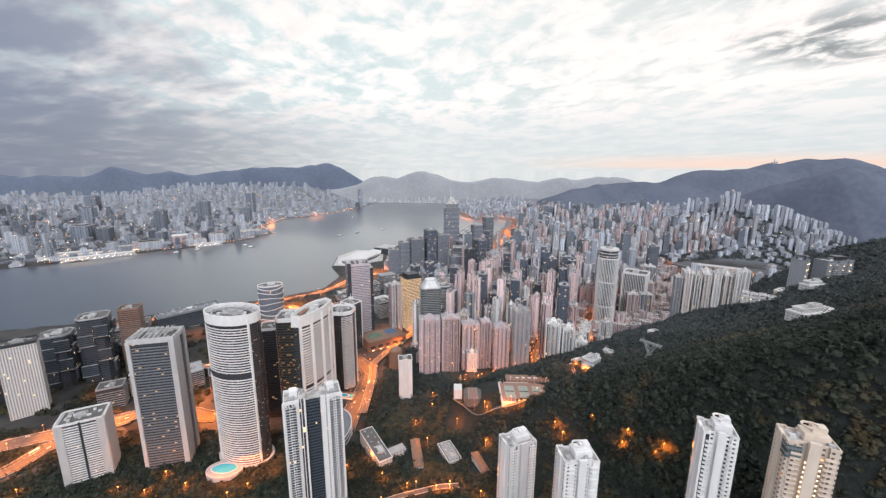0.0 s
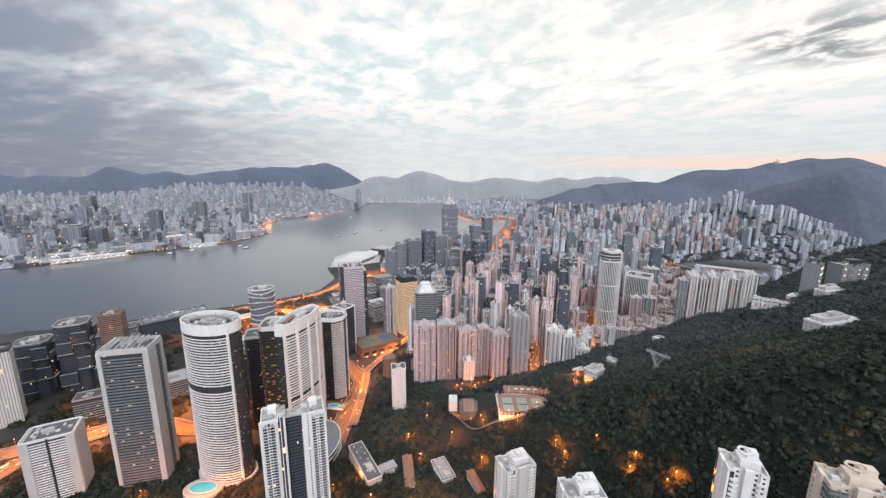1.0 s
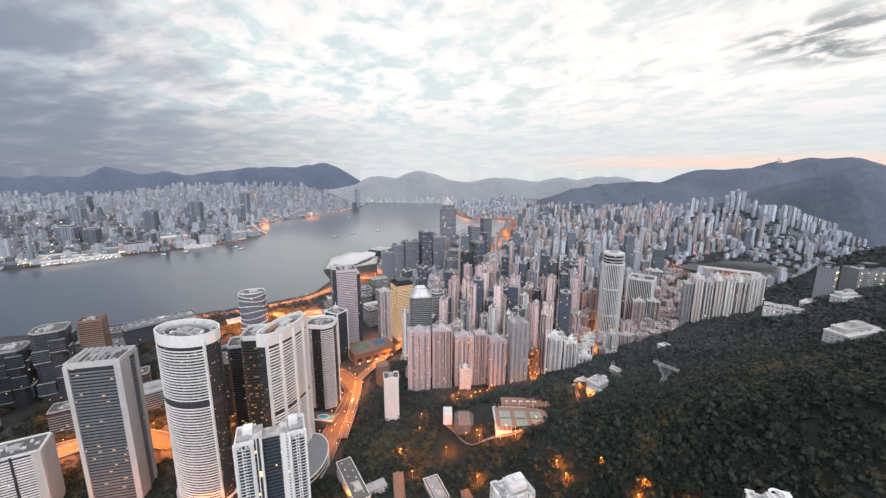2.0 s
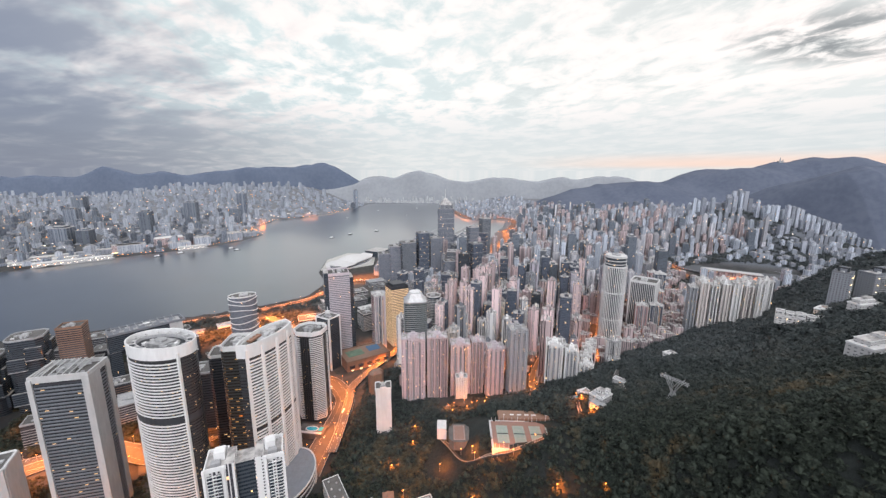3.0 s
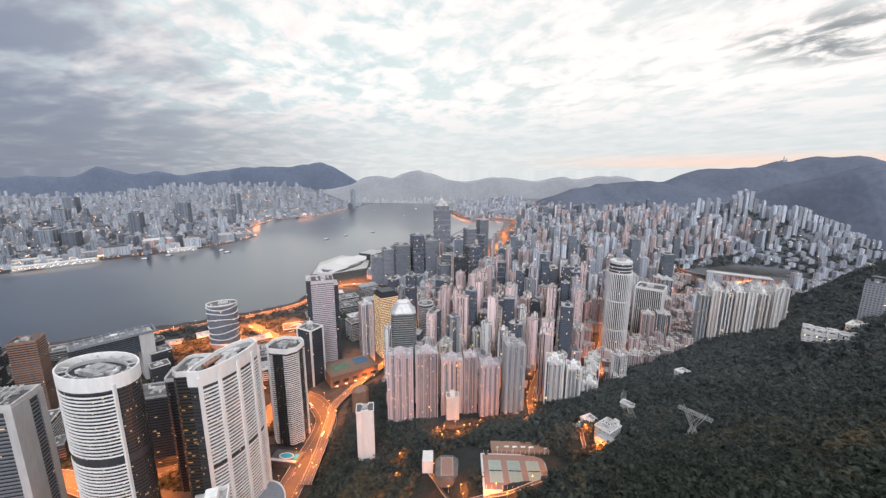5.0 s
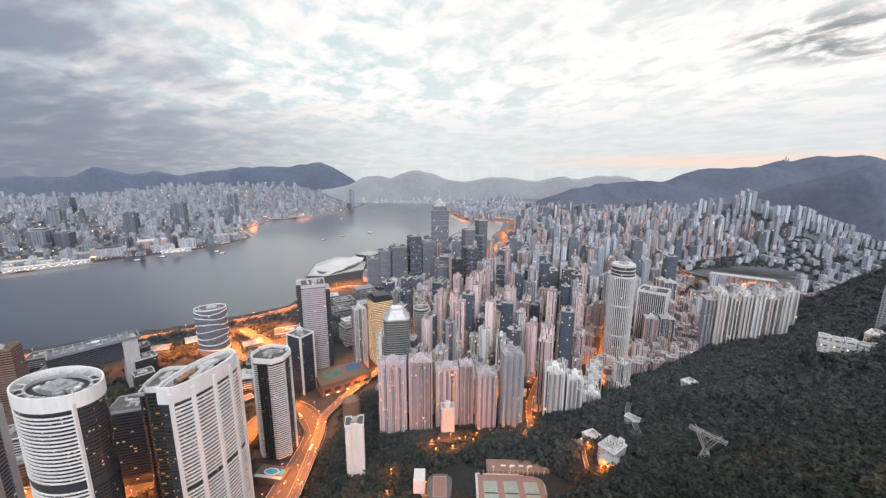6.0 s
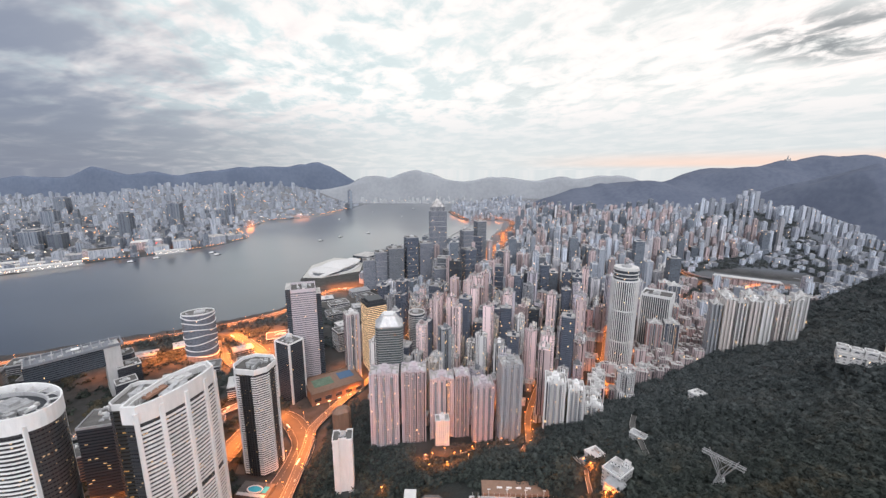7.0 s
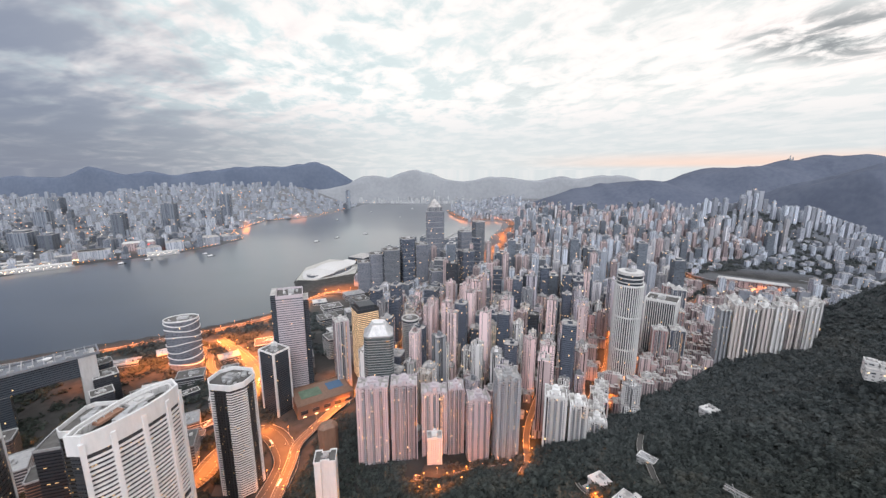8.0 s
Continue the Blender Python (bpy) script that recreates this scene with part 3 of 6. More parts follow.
hill_range("backdrop_hill_near", "haze-tinted wooded hill shoulder above the valley", [(1800, 2640, 120), (2031, 2550, 240), (2100, 2500, 291), (2180, 2420, 337), (2248, 2350, 382), (2351, 2300, 440), (2402, 2270, 440), (2600, 2150, 425), (3300, 1900, 400), (4300, 1700, 380)], 430, HILL_MID, 8, 5)

# ---------------------------------------------------------------- towers near the flight line


def roof_plant(top, plan, z, rng, count=6, mat=PLANT, tall=4.0):
    """Plant rooms, tanks and ducts on a roof deck, each a part."""
    xs, ys = [p[0] for p in plan], [p[1] for p in plan]
    w, d = (max(xs) - min(xs)) * 0.5, (max(ys) - min(ys)) * 0.5
    cx, cy = (max(xs) + min(xs)) / 2, (max(ys) + min(ys)) / 2
    part("plant_room", Shape().box(cx + rng.uniform(-0.15, 0.15) * w, cy, z, w * rng.uniform(0.5, 0.8), d * rng.uniform(0.5, 0.8), tall).box(cx, cy, z + tall, w * 0.3, d * 0.3, tall * 0.5), mat, top)
    for _ in range(count):
        s = Shape().box(cx + rng.uniform(-0.8, 0.8) * w, cy + rng.uniform(-0.8, 0.8) * d, z, rng.uniform(2, 5), rng.uniform(2, 5), rng.uniform(1.2, 3.0))
        part(rng.choice(["cooling_unit", "water_tank", "duct"]), s, rng.choice([PLANT, PALE, GREY]), top)


def tower(name, label, x, y, turn, plan, z1, z0=None, floor=3.6, band=1.5, out=0.5, core=CURTAIN, skin=WHITE, crown=5.0, crown_skin=None, dark_sides=(), piers=(), gap_floors=(), clutter=6, lift=0.0, category="tower", group="", seed=1, deck=DECK, parapet=1.0):
    """A tower: glazed core, a band at every floor, piers, a crown round a sunken roof deck."""
    rng = random.Random(seed)
    z0 = height(x, y) - 3 if z0 is None else z0
    top = root(name, label, category, x, y, z0, turn, group)
    h = z1 - z0
    part("glazing", Shape().prism(inset(plan, out), 0, h - max(0.8, crown * 0.75)), core, top)
    if band:
        runs = []
        if dark_sides:
            # one strip for each run of sides between the dark ones
            m, inner = len(plan), inset(plan, out + 0.1)
            for i in range(m):
                if i not in dark_sides and (i - 1) % m in dark_sides:
                    run = [i]
                    while run[-1] not in dark_sides:
                        run.append((run[-1] + 1) % m)
                    runs.append(Shape().prism([plan[j] for j in run] + [inner[j] for j in reversed(run)], 0, band, caps=len(run) < 3))
                    if len(run) >= 3:
                        s, q = runs[-1], len(run)
                        for z in (0, 2 * q):
                            s.f += [(z + j, z + j + 1, z + 2 * q - 2 - j, z + 2 * q - 1 - j)[:: 1 if z else -1] for j in range(q - 1)]
        else:
            runs.append(Shape().prism(plan, 0, band))
        for ring in runs:
            me = ring.mesh("floor_band", skin)
            for k in range(1, int((h - crown - lift) / floor)):
                if k not in gap_floors:
                    part("floor_band", me, skin, top).location = (0, 0, lift + k * floor)
    for px, py, sx, sy, *pz in piers:
        part("pier", Shape().box(px, py, 0, sx, sy, h - crown * 0.5), pz[0] if pz else skin, top)
    if crown:
        part("crown", Shape().ring(plan, max(out + 0.4, parapet), h - crown, h), crown_skin or skin, top)
    else:
        part("parapet", Shape().ring(plan, 0.8, h - 0.8, h + 1.2), skin, top)
    deck_z = h - 0.6 * crown if crown else h
    part("roof_deck", Shape().prism(inset(plan, out + 0.6), deck_z - 0.8, deck_z), deck, top)
    roof_plant(top, inset(plan, out + 3), deck_z, rng, clutter, tall=min(4.5, crown * 0.5 + 1.5) if crown else 4.0)
    return top


def office_row():
    slab = tower("office_tower", "grey slab office tower with ribbed floors and blank ends", -374, 468, 14, rect(52, 36), 191, floor=3.9, band=1.5, out=1.0, crown=7, skin=SLAB, crown_skin=PIER, core=CURTAIN_LIT, piers=[(-24.6, 0, 4.4, 37.6, PIER), (23.4, -9, 6.4, 19.6, PIER), (23.4, 15.5, 6.4, 6.6, PIER)], seed=3)
    for k in range(7):
        part("roof_truss", Shape().bar((-22 + 6 * k, -14, 190 - slab.location.z), (-19 + 6 * k, 12, 195 - slab.location.z), 0.8).bar((-19 + 6 * k, 12, 190 - slab.location.z), (-22 + 6 * k, 12, 195 - slab.location.z), 0.8), STEEL, slab)
    part("roof_truss", Shape().box(-8, 12, 190 - slab.location.z, 24, 1.5, 4).box(8, 4, 190 - slab.location.z, 20, 1.5, 3), STEEL, slab)
    tower("office_tower", "white office block with blank curved ends and ribbed front", -461, 440, 29, rect(49, 35, 3), 92, floor=3.3, band=1.7, crown=3, skin=WHITE, piers=[(-20.2, -16, 8, 4.5, PIER), (20.2, -16, 8, 4.5, PIER), (0, -16.8, 2.2, 2.4, DARK), (23, 0, 4, 33, PIER), (-23, 0, 4, 33, PIER)], clutter=12, seed=4)
    tower("office_tower", "white tower with a close grid of square windows", -679, 569, 40, rect(46, 30), 131, band=0, core=GRID, crown=5, crown_skin=DARK, skin=WHITE, clutter=5, seed=5)
    for bx, by, tz, a, b, seed in ((-706, 655, 107, 46, 42, 6), (-648, 672, 135, 46, 44, 7)):
        t = tower("office_tower", "dark mirrored glass tower with stepped hanging bays", bx, by, 30, rect(a, b, 8), tz, floor=3.9, band=0.5, skin=DARK, core=CURTAIN, crown=3, crown_skin=GREY, clutter=8, seed=seed)
        h = tz - t.location.z
        for k, (u, w, z) in enumerate(((-0.25, 0.5, 0.25), (0.28, 0.4, 0.45), (-0.22, 0.45, 0.68), (0.25, 0.45, 0.8))):
            part("glass_bay", Shape().box(u * a, -b / 2 - 1.2, h * z - 9, w * a, 4, 20), CURTAIN, t)
            part("glass_bay", Shape().box(a / 2 + 1.2, u * b, h * z - 9, 4, w * b, 20), CURTAIN, t)
            part("bay_sill", Shape().box(u * a, -b / 2 - 1.2, h * z - 10, w * a + 0.8, 4.8, 1.2), PLANT, t)
    tower("office_tower", "reddish brown granite tower with a dark sign frame", -607, 706, 25, rect(34, 30), 139, floor=3.8, band=1.8, skin=BROWN, core=CURTAIN, crown=4, clutter=5, seed=8)
    b = tower("office_tower", "black glass office tower with a few lit rooms", -255, 578, 17, rect(66, 34, 4), 160, floor=3.9, band=0.6, skin=DARK, core=CURTAIN_LIT, crown=4, crown_skin=PALE, clutter=10, seed=9)
    part("glass_lift_shaft", Shape().box(10, -18.5, 0, 4, 3, 150 - b.location.z), STEEL, b)
    tower("office_tower", "low dark glass block behind the hotels", -335, 612, 17, rect(52, 38), 112, floor=3.9, band=0.5, skin=DARK, core=CURTAIN_LIT, crown=3, crown_skin=GREY, clutter=10, seed=10)


def oval_hotel():
    plan = oval(40, 27, 40)
    dark = [i for i in range(40) if (i + 0.5) * 9 > 333 or (i + 0.5) * 9 < 76]
    t = tower("hotel_tower", "white oval hotel tower with banded floors and dark glass side", -272, 469, -14, plan, 224, floor=3.45, band=1.2, out=0.9, core=ROOMS, crown=13, dark_sides=dark, gap_floors=(38, 39), clutter=0, seed=11, lift=6, deck=DARK)
    t.scale = (0.93, 0.93, 1)
    h = 224 - t.location.z
    for i in (37, 8):
        a = radians(i * 9)
        part("edge_pier", Shape().box(39.7 * math.cos(a), 26.7 * math.sin(a), 0, 2.4, 2.4, h - 8), WHITE, t)
    part("dark_floor", Shape().ring(oval(39.4, 26.4, 40), 0.5, 6 + 37.6 * 3.45, 6 + 39.6 * 3.45), DARK, t, "dark service floor")
    # the open roof: rings, beams and plant below the rim
    part("roof_ring", Shape().ring(oval(31, 19, 36), 1.6, h - 6.5, h - 3.5), GREY, t)
    for k in range(16):
        a = k * math.pi / 8
        part("roof_beam", Shape().bar((30 * math.cos(a), 18 * math.sin(a), h - 3), (38 * math.cos(a), 25 * math.sin(a), h - 3), 1.0), PALE, t)
    rng = random.Random(5)
    for _ in range(16):
        part("cooling_unit", Shape().box(rng.uniform(-22, 22), rng.uniform(-10, 10), h - 7.9, rng.uniform(3, 7), rng.uniform(3, 6), rng.uniform(2, 4)), rng.choice([PLANT, PALE, WHITE, GREY]), t)
    part("entrance_skirt", Shape().ring(oval(42.5, 29, 40), 6, 0, 11), PALE, t)
    pool = root("swimming_pool", "round turquoise swimming pool on a white terrace", "pool", -284, 434, -13)
    part("terrace", Shape().prism(oval(22, 15, 28), 12, 29), GREY, pool)
    part("terrace_wall", Shape().ring(oval(23, 16, 28), 1.0, 10, 29.8), PIER, pool)
    part("pool_rim", Shape().ring(oval(17, 10, 28), 1.2, 30, 31), PALE, pool)
    part("pool_water", Shape().prism(oval(15.6, 8.6, 28), 29.5, 30.5), POOL, pool)


def leaf_hotel():
    c = Vector((-193, 522))
    front = [(-203, 483), (-191, 483), (-183, 493), (-176, 507), (-171, 522), (-168, 537), (-168, 552)]
    back = [(-180, 562), (-191, 549), (-199, 532), (-203, 512), (-205, 495)]
    sweep = [tuple(p.xy) for p in smooth_line(front[1:], 3)]
    rear = [tuple(p.xy) for p in smooth_line(back, 3)]
    plan = [tuple(Vector(p) - c) for p in [front[0]] + sweep + rear]
    t = tower("hotel_tower", "white leaf-shaped hotel tower with curved ribbed front", c.x, c.y, 0, plan, 209, floor=3.9, band=1.7, out=1.0, core=ROOMS, crown=16, dark_sides=(0, len(plan) - 1), gap_floors=(22,), clutter=10, seed=12, lift=8, z0=8, parapet=1.6)
    for k in (0, 4, 8, 12, 15):
        q = Vector(sweep[k]) - c
        d = Vector(sweep[min(k + 1, 15)]) - Vector(sweep[max(k - 1, 0)])
        part("pier", Shape().box(q.x, q.y, 0, 3.4, 2.2, 195, math.degrees(math.atan2(d.y, d.x))), WHITE, t)
    q = Vector(front[0]) - c
    for k in range(1, 43):
        part("side_ledge", Shape().box(q.x + 6, q.y + 0.4, 8 + k * 4.1, 7, 1.0, 0.7), DARK, t)
    # the open roof behind the rim: posts and a ring beam, a deck and a reddish trough
    inner = inset(plan, 4.2)
    part("ring_beam", Shape().ring(inset(plan, 3.6), 1.0, 198.4, 199.6), PALE, t)
    for k in range(len(sweep) + 1, len(plan)):
        part("roof_post", Shape().box(inner[k][0], inner[k][1], 194, 0.8, 0.8, 5), PALE, t)
    part("roof_trough", Shape().box(-5, -8, 194.6, 7, 20, 2.2, -10), TILE, t)
    part("roof_slab", Shape().box(3, 14, 194.6, 11, 18, 2.6, -16).box(4, 12, 197.2, 5, 6, 1.6, -16), PALE, t)
    # the lower glazed wing beside the leaf
    w = tower("hotel_wing", "dark gold-lit glass hotel wing with a white rim", -222, 527, 8, rect(34, 40, 5), 196, z0=6, floor=3.9, band=0.5, out=0.5, skin=DARK, core=GOLD_GLASS, crown=6, crown_skin=WHITE, clutter=9, seed=21)
    for px, py in ((-16.6, -12), (-16.6, -4), (-16.6, 4), (-16.6, 12)):
        part("pier", Shape().box(px, py, 0, 1.4, 2.6, 184), PALE, w)
    base = root("hotel_podium", "curved white hotel podium with glazed lower floors", "building", -168, 500, 4)
    part("glazing", Shape().prism(oval(33, 48, 36), 0, 24), CURTAIN_LIT, base)
    part("roof_deck", Shape().prism(oval(32.4, 47.4, 36), 24, 24.6), SLAB, base)
    for z in (6, 13, 20, 26):
        part("floor_band", Shape().ring(oval(34, 49, 36), 1.6, z - 1.4, z - 0.2), PALE, base)


def square_towers():
    plan = [(-15, -23), (-9, -23), (9, -23), (15, -23), (27, -11), (27, -6), (27, 6), (27, 11), (15, 23), (9, 23), (-9, 23), (-15, 23), (-27, 11), (-27, 6), (-27, -6), (-27, -11)]
    plan = [(0.86 * u, 0.92 * v) for u, v in plan]
    t = tower("hotel_tower", "white hotel tower with chamfered corners and dark bays", -183, 657, -8, plan, 157, floor=3.1, band=1.3, out=0.9, core=ROOMS, crown=7, clutter=14, seed=13, dark_sides=(1, 5, 9, 13), z0=6)
    for s in (-1, 1):
        for k in range(5):
            part("mullion", Shape().box(-6.8 + 3.4 * k, s * 20.6, 0, 0.7, 0.9, 144), DARK, t)
    pool = root("swimming_pool", "bright blue swimming pool on a podium terrace", "pool", -172, 607, 0, -8)
    part("terrace", Shape().box(0, 0, 4, 40, 22, 10), DECK, pool)
    part("pool_water", Shape().prism(oval(9, 4.5, 20), 13.5, 14.4).box(13, 1, 13.5, 6, 9, 0.9), POOL, pool)
    part("pool_deck", Shape().ring(oval(10.4, 5.9, 20), 1.4, 13.9, 14.7), PALE, pool)
    part("sun_deck", Shape().box(0, -8.5, 14, 36, 4, 0.6), PALE, pool)
    t = tower("office_tower", "black glass tower between two white edge walls", -204, 813, -29, rect(36, 30), 116, floor=3.8, band=0.5, skin=DARK, core=CURTAIN, crown=3, crown_skin=WHITE, piers=[(-16.8, -14, 3, 3, WHITE), (16.8, -14, 3, 3, WHITE), (16.8, 14, 3, 3, WHITE), (-16.8, 14, 3, 3, WHITE)], clutter=7, seed=14)
    part("mast", Shape().box(-4, 4, 112, 8, 6, 9).box(-4, 4, 120, 1, 1, 9), WHITE, t)
    t = tower("office_tower", "mauve granite slab tower with dark glass flanks", -196, 872, 20, rect(42, 48), 192, floor=3.9, band=2.2, out=0.3, skin=MAUVE, core=MIRROR, crown=6, clutter=8, seed=15)
    part("dark_flank", Shape().box(-25, 4, 0, 9, 44, 190), CURTAIN, t)
    part("dark_flank", Shape().box(25, 6, 0, 9, 40, 176), CURTAIN, t)
    t = tower("office_tower", "square office tower with every floor lit yellow", -80, 926, 30, rect(40, 40), 146, floor=3.7, band=1.6, out=0.4, skin=BROWN, core=OFFICE, crown=6, crown_skin=DARK, clutter=9, seed=16)
    part("pier_top", Shape().box(0, 0, 138, 30, 30, 10), DARK, t)
    t = tower("office_tower", "grey green glass tower with a slanted silver crown", -26, 762, 8, rect(42, 38, 5), 166, floor=3.8, band=0.6, skin=GREY, core=GREEN_GLASS, crown=0, clutter=3, seed=17, z0=8)
    p, q = rect(42, 38, 5), rect(28, 26, 4)
    part("silver_crown", Shape().prism(p, 158, 166, q).prism(rect(30, 26, 4), 166, 172, rect(22, 18, 3)), PLANT, t)
    part("crown_rib", Shape().box(0, 0, 172, 14, 3, 5).box(0, 6, 171, 20, 2, 3), WHITE, t)
    tower("office_tower", "round dark glass tower ringed by pale floors", 3, 950, 0, oval(17, 17, 28), 114, floor=3.8, band=1.0, out=0.8, skin=PALE, core=CURTAIN, crown=3, clutter=3, seed=18)
    tower("residential_tower", "slim plain white tower with a stepped roof", -65, 619, 10, bays(24, 20, 3, 3.0), 80, z0=6, band=0, core=WHITE, skin=WHITE, crown=0, clutter=3, seed=19)
    t = tower("harbour_tower", "glass harbour tower wrapped in white wavy bands", -446, 952, 24, oval(30, 21, 28), 111, z0=3, floor=3.9, band=0, out=0.5, skin=STEEL, core=HARBOUR_GLASS, crown=3, crown_skin=WHITE, clutter=5, seed=20)
    for k, z in enumerate((16, 30, 44, 58, 72, 86, 98)):
        s, ring = Shape(), oval(30.7, 21.7, 40)
        for q, (u, v) in enumerate(ring):
            lift = z + 2.6 * math.sin(q / 40 * math.tau * 2 + 1.3 * k)
            s.v += [(u, v, lift), (u, v, lift + 1.7), (u * 0.95, v * 0.95, lift + 1.7), (u * 0.95, v * 0.95, lift)]
        s.f = [(4 * q + r, (4 * q + 4) % 160 + r, (4 * q + 4) % 160 + (r + 1) % 4, 4 * q + (r + 1) % 4) for q in range(40) for r in range(4)]
        part("wavy_band", s, WHITE, t)


def twin_block():
    t = root("residential_tower", "white twin residential tower with dark glazed core", "tower", -140, 373, height(-140, 373) - 6, 22)
    h = 167 - t.location.z
    part("glazing", Shape().box(0, 1, 0, 46, 16, h - 4), CURTAIN, t, "dark recessed stair core")
    ledges = Shape()
    for cx in (-21, 21):
        part("wall", Shape().prism([(cx + p[0], p[1]) for p in bays(15, 24, 5, 1.4)], 0, h - 2), NEAR_WHITE, t)
        part("wall", Shape().box(cx * 0.5, -1.5, 0, 6.4, 21, h + 1), NEAR_WHITE, t)
        part("parapet", Shape().ring([(cx + p[0], p[1]) for p in rect(15.6, 24.6)], 0.8, h - 3, h + 0.6), WHITE, t)
        part("lift_house", Shape().box(cx * 0.9, 3, h - 2, 8, 9, 7), WHITE, t)
        part("water_tank", Shape().box(cx, -6, h - 2, 7, 5, 3.2), GREY, t)
    for cx in (-25.2, -18.6, 18.6, 25.2):
        part("window_strip", Shape().box(cx, -12.2, 2, 3.4, 1.0, h - 8), CURTAIN, t, "dark glazed window strip")
    for cx in (-15.5, 15.5, -29, 29):
        part("edge_fin", Shape().box(cx, -12.4, 0, 2.0, 1.6, h), WHITE, t)
    me = ledges.box(0, -12.5, 0, 10, 1.3, 0.55).mesh("balcony", WHITE)
    for cx in (-22, 22):
        for k in range(2, int(h / 3.1) - 1):
            part("balcony", me, WHITE, t).location = (cx, 0, k * 3.1)


def mid_level_towers():
    """The four blocks on the near slope."""
    spec = (
        (75, 335, 141, 22, 30, 22, NEAR_WHITE, "white stepped residential tower with balconies", 31),
        (97, 240, 202, 5, 25, 18, NEAR_WHITE, "cream residential tower with a flat octagonal roof", 32),
        (177, 219, 239, -20, 19, 17, NEAR_WHITE, "white residential tower with balconies and stepped roof", 33),
        (204, 189, 255, -22, 23, 16, NEAR_BEIGE, "beige residential tower with a glazed corner penthouse", 34),
    )
    for x, y, z1, turn, a, b, skin, label, seed in spec:
        rng = random.Random(seed)
        t = root("residential_tower", label, "tower", x, y, height(x, y) - 12, turn, "hillside towers")
        h = z1 - t.location.z
        paint = BEIGE if seed == 34 else WHITE
        part("wall", Shape().prism(bays(a, b, 5, 1.6), 0, h), skin, t)
        part("stair_wall", Shape().box(0, -b / 2 - 0.3, 0, a * 0.22, 2.2, h + 3), paint, t)
        part("stair_wall", Shape().box(-a / 2 - 0.3, 0, 0, 1.8, b * 0.3, h + 2), paint, t)
        me = Shape().box(0, 0, 0, a * 0.2, 1.6, 1.0).mesh("balcony", paint)
        for k in range(2, int(h / 3.1)):
            for u in (-0.32, 0.32):
                part("balcony", me, paint, t).location = (u * a, -b / 2 - 0.6, k * 3.1)
        part("parapet", Shape().ring(bays(a, b, 5, 1.6), 0.6, h - 0.2, h + 1.4), paint, t)
        part("penthouse", Shape().box(a * 0.12, 1, h, a * 0.5, b * 0.55, 4.5).box(a * 0.2, 2, h + 4.5, a * 0.28, b * 0.3, 3.5), paint, t)
        part("roof_canopy", Shape().ring(rect(a * 0.36, b * 0.4, 2), 0.8, h + 8, h + 9), paint, t)
        if seed == 34:
            part("glazed_corner", Shape().box(-a * 0.36, -b * 0.2, h - 9, a * 0.3, b * 0.64, 8), GREEN_GLASS, t, "blue-green glazed penthouse corner")
            for k in range(3, 34):
                for u in (-0.14, 0.15):
                    part("wall_lamp", Shape().box(u * a, -b / 2 - 1.5, h - k * 3.1, 0.6, 0.4, 0.7), WARM, t)
        for _ in range(5):
            part("water_tank", Shape().box(rng.uniform(-0.4, 0.4) * a, rng.uniform(-0.35, 0.35) * b, h, 3, 2.4, 2), rng.choice([PALE, GREY]), t)


def flats_block(name, label, x, y, turn, plan, z1, z0, skin, trim=PALE, group="", seed=0, crown=True):
    """A residential tower: bayed walls, parapet, lift house and tanks."""
    rng = random.Random(seed)
    t = root(name, label, "tower", x, y, z0, turn, group)
    h = z1 - z0
    part("wall", Shape().prism(plan, 0, h), skin, t)
    part("parapet", Shape().ring(inset(plan, -0.25), 0.7, h - 0.6, h + 1.3), trim, t)
    xs, ys = [p[0] for p in plan], [p[1] for p in plan]
    a, b = max(xs), max(ys)
    part("lift_house", Shape().box(0, 0, h, a * 0.7, b * 0.7, 5).box(0, b * 0.1, h + 5, a * 0.35, b * 0.4, 3), trim, t)
    for _ in range(3):
        part("water_tank", Shape().box(rng.uniform(-0.6, 0.6) * a, rng.uniform(-0.5, 0.5) * b, h, 3.2, 2.6, 2.2), rng.choice([PALE, GREY, WHITE]), t)
    if crown:
        # recessed window columns between projecting wall strips
        for u in (-0.55, 0.0, 0.55):
            part("window_column", Shape().box(u * a, -b + 0.6, 0, a * 0.17, 3.0, h - 3 - 2 * abs(u)), STAIR_LIT if seed % 5 == 2 and u > 0 else NEAR_COLUMN, t)
        for u in (-0.98, -0.3, 0.3, 0.98):
            part("wall_strip", Shape().box(u * a, -b - 0.5, 0, 1.1, 1.6, h - 1), trim, t)
        for k in range(4):
            part("roof_step", Shape().box((-0.7, -0.35, 0.35, 0.7)[k] * a, -b * 0.5, h - 0.5, a * 0.22, b * 0.7, (1.5, 3.4, 3.4, 1.5)[k]), trim, t)
        part("roof_arch", Shape().box(0, -b * 0.85, h, a * 0.35, 1.4, 4.5).box(0, -b * 0.85, h + 4.5, a * 0.2, 1.4, 1.6), trim, t)
    return t


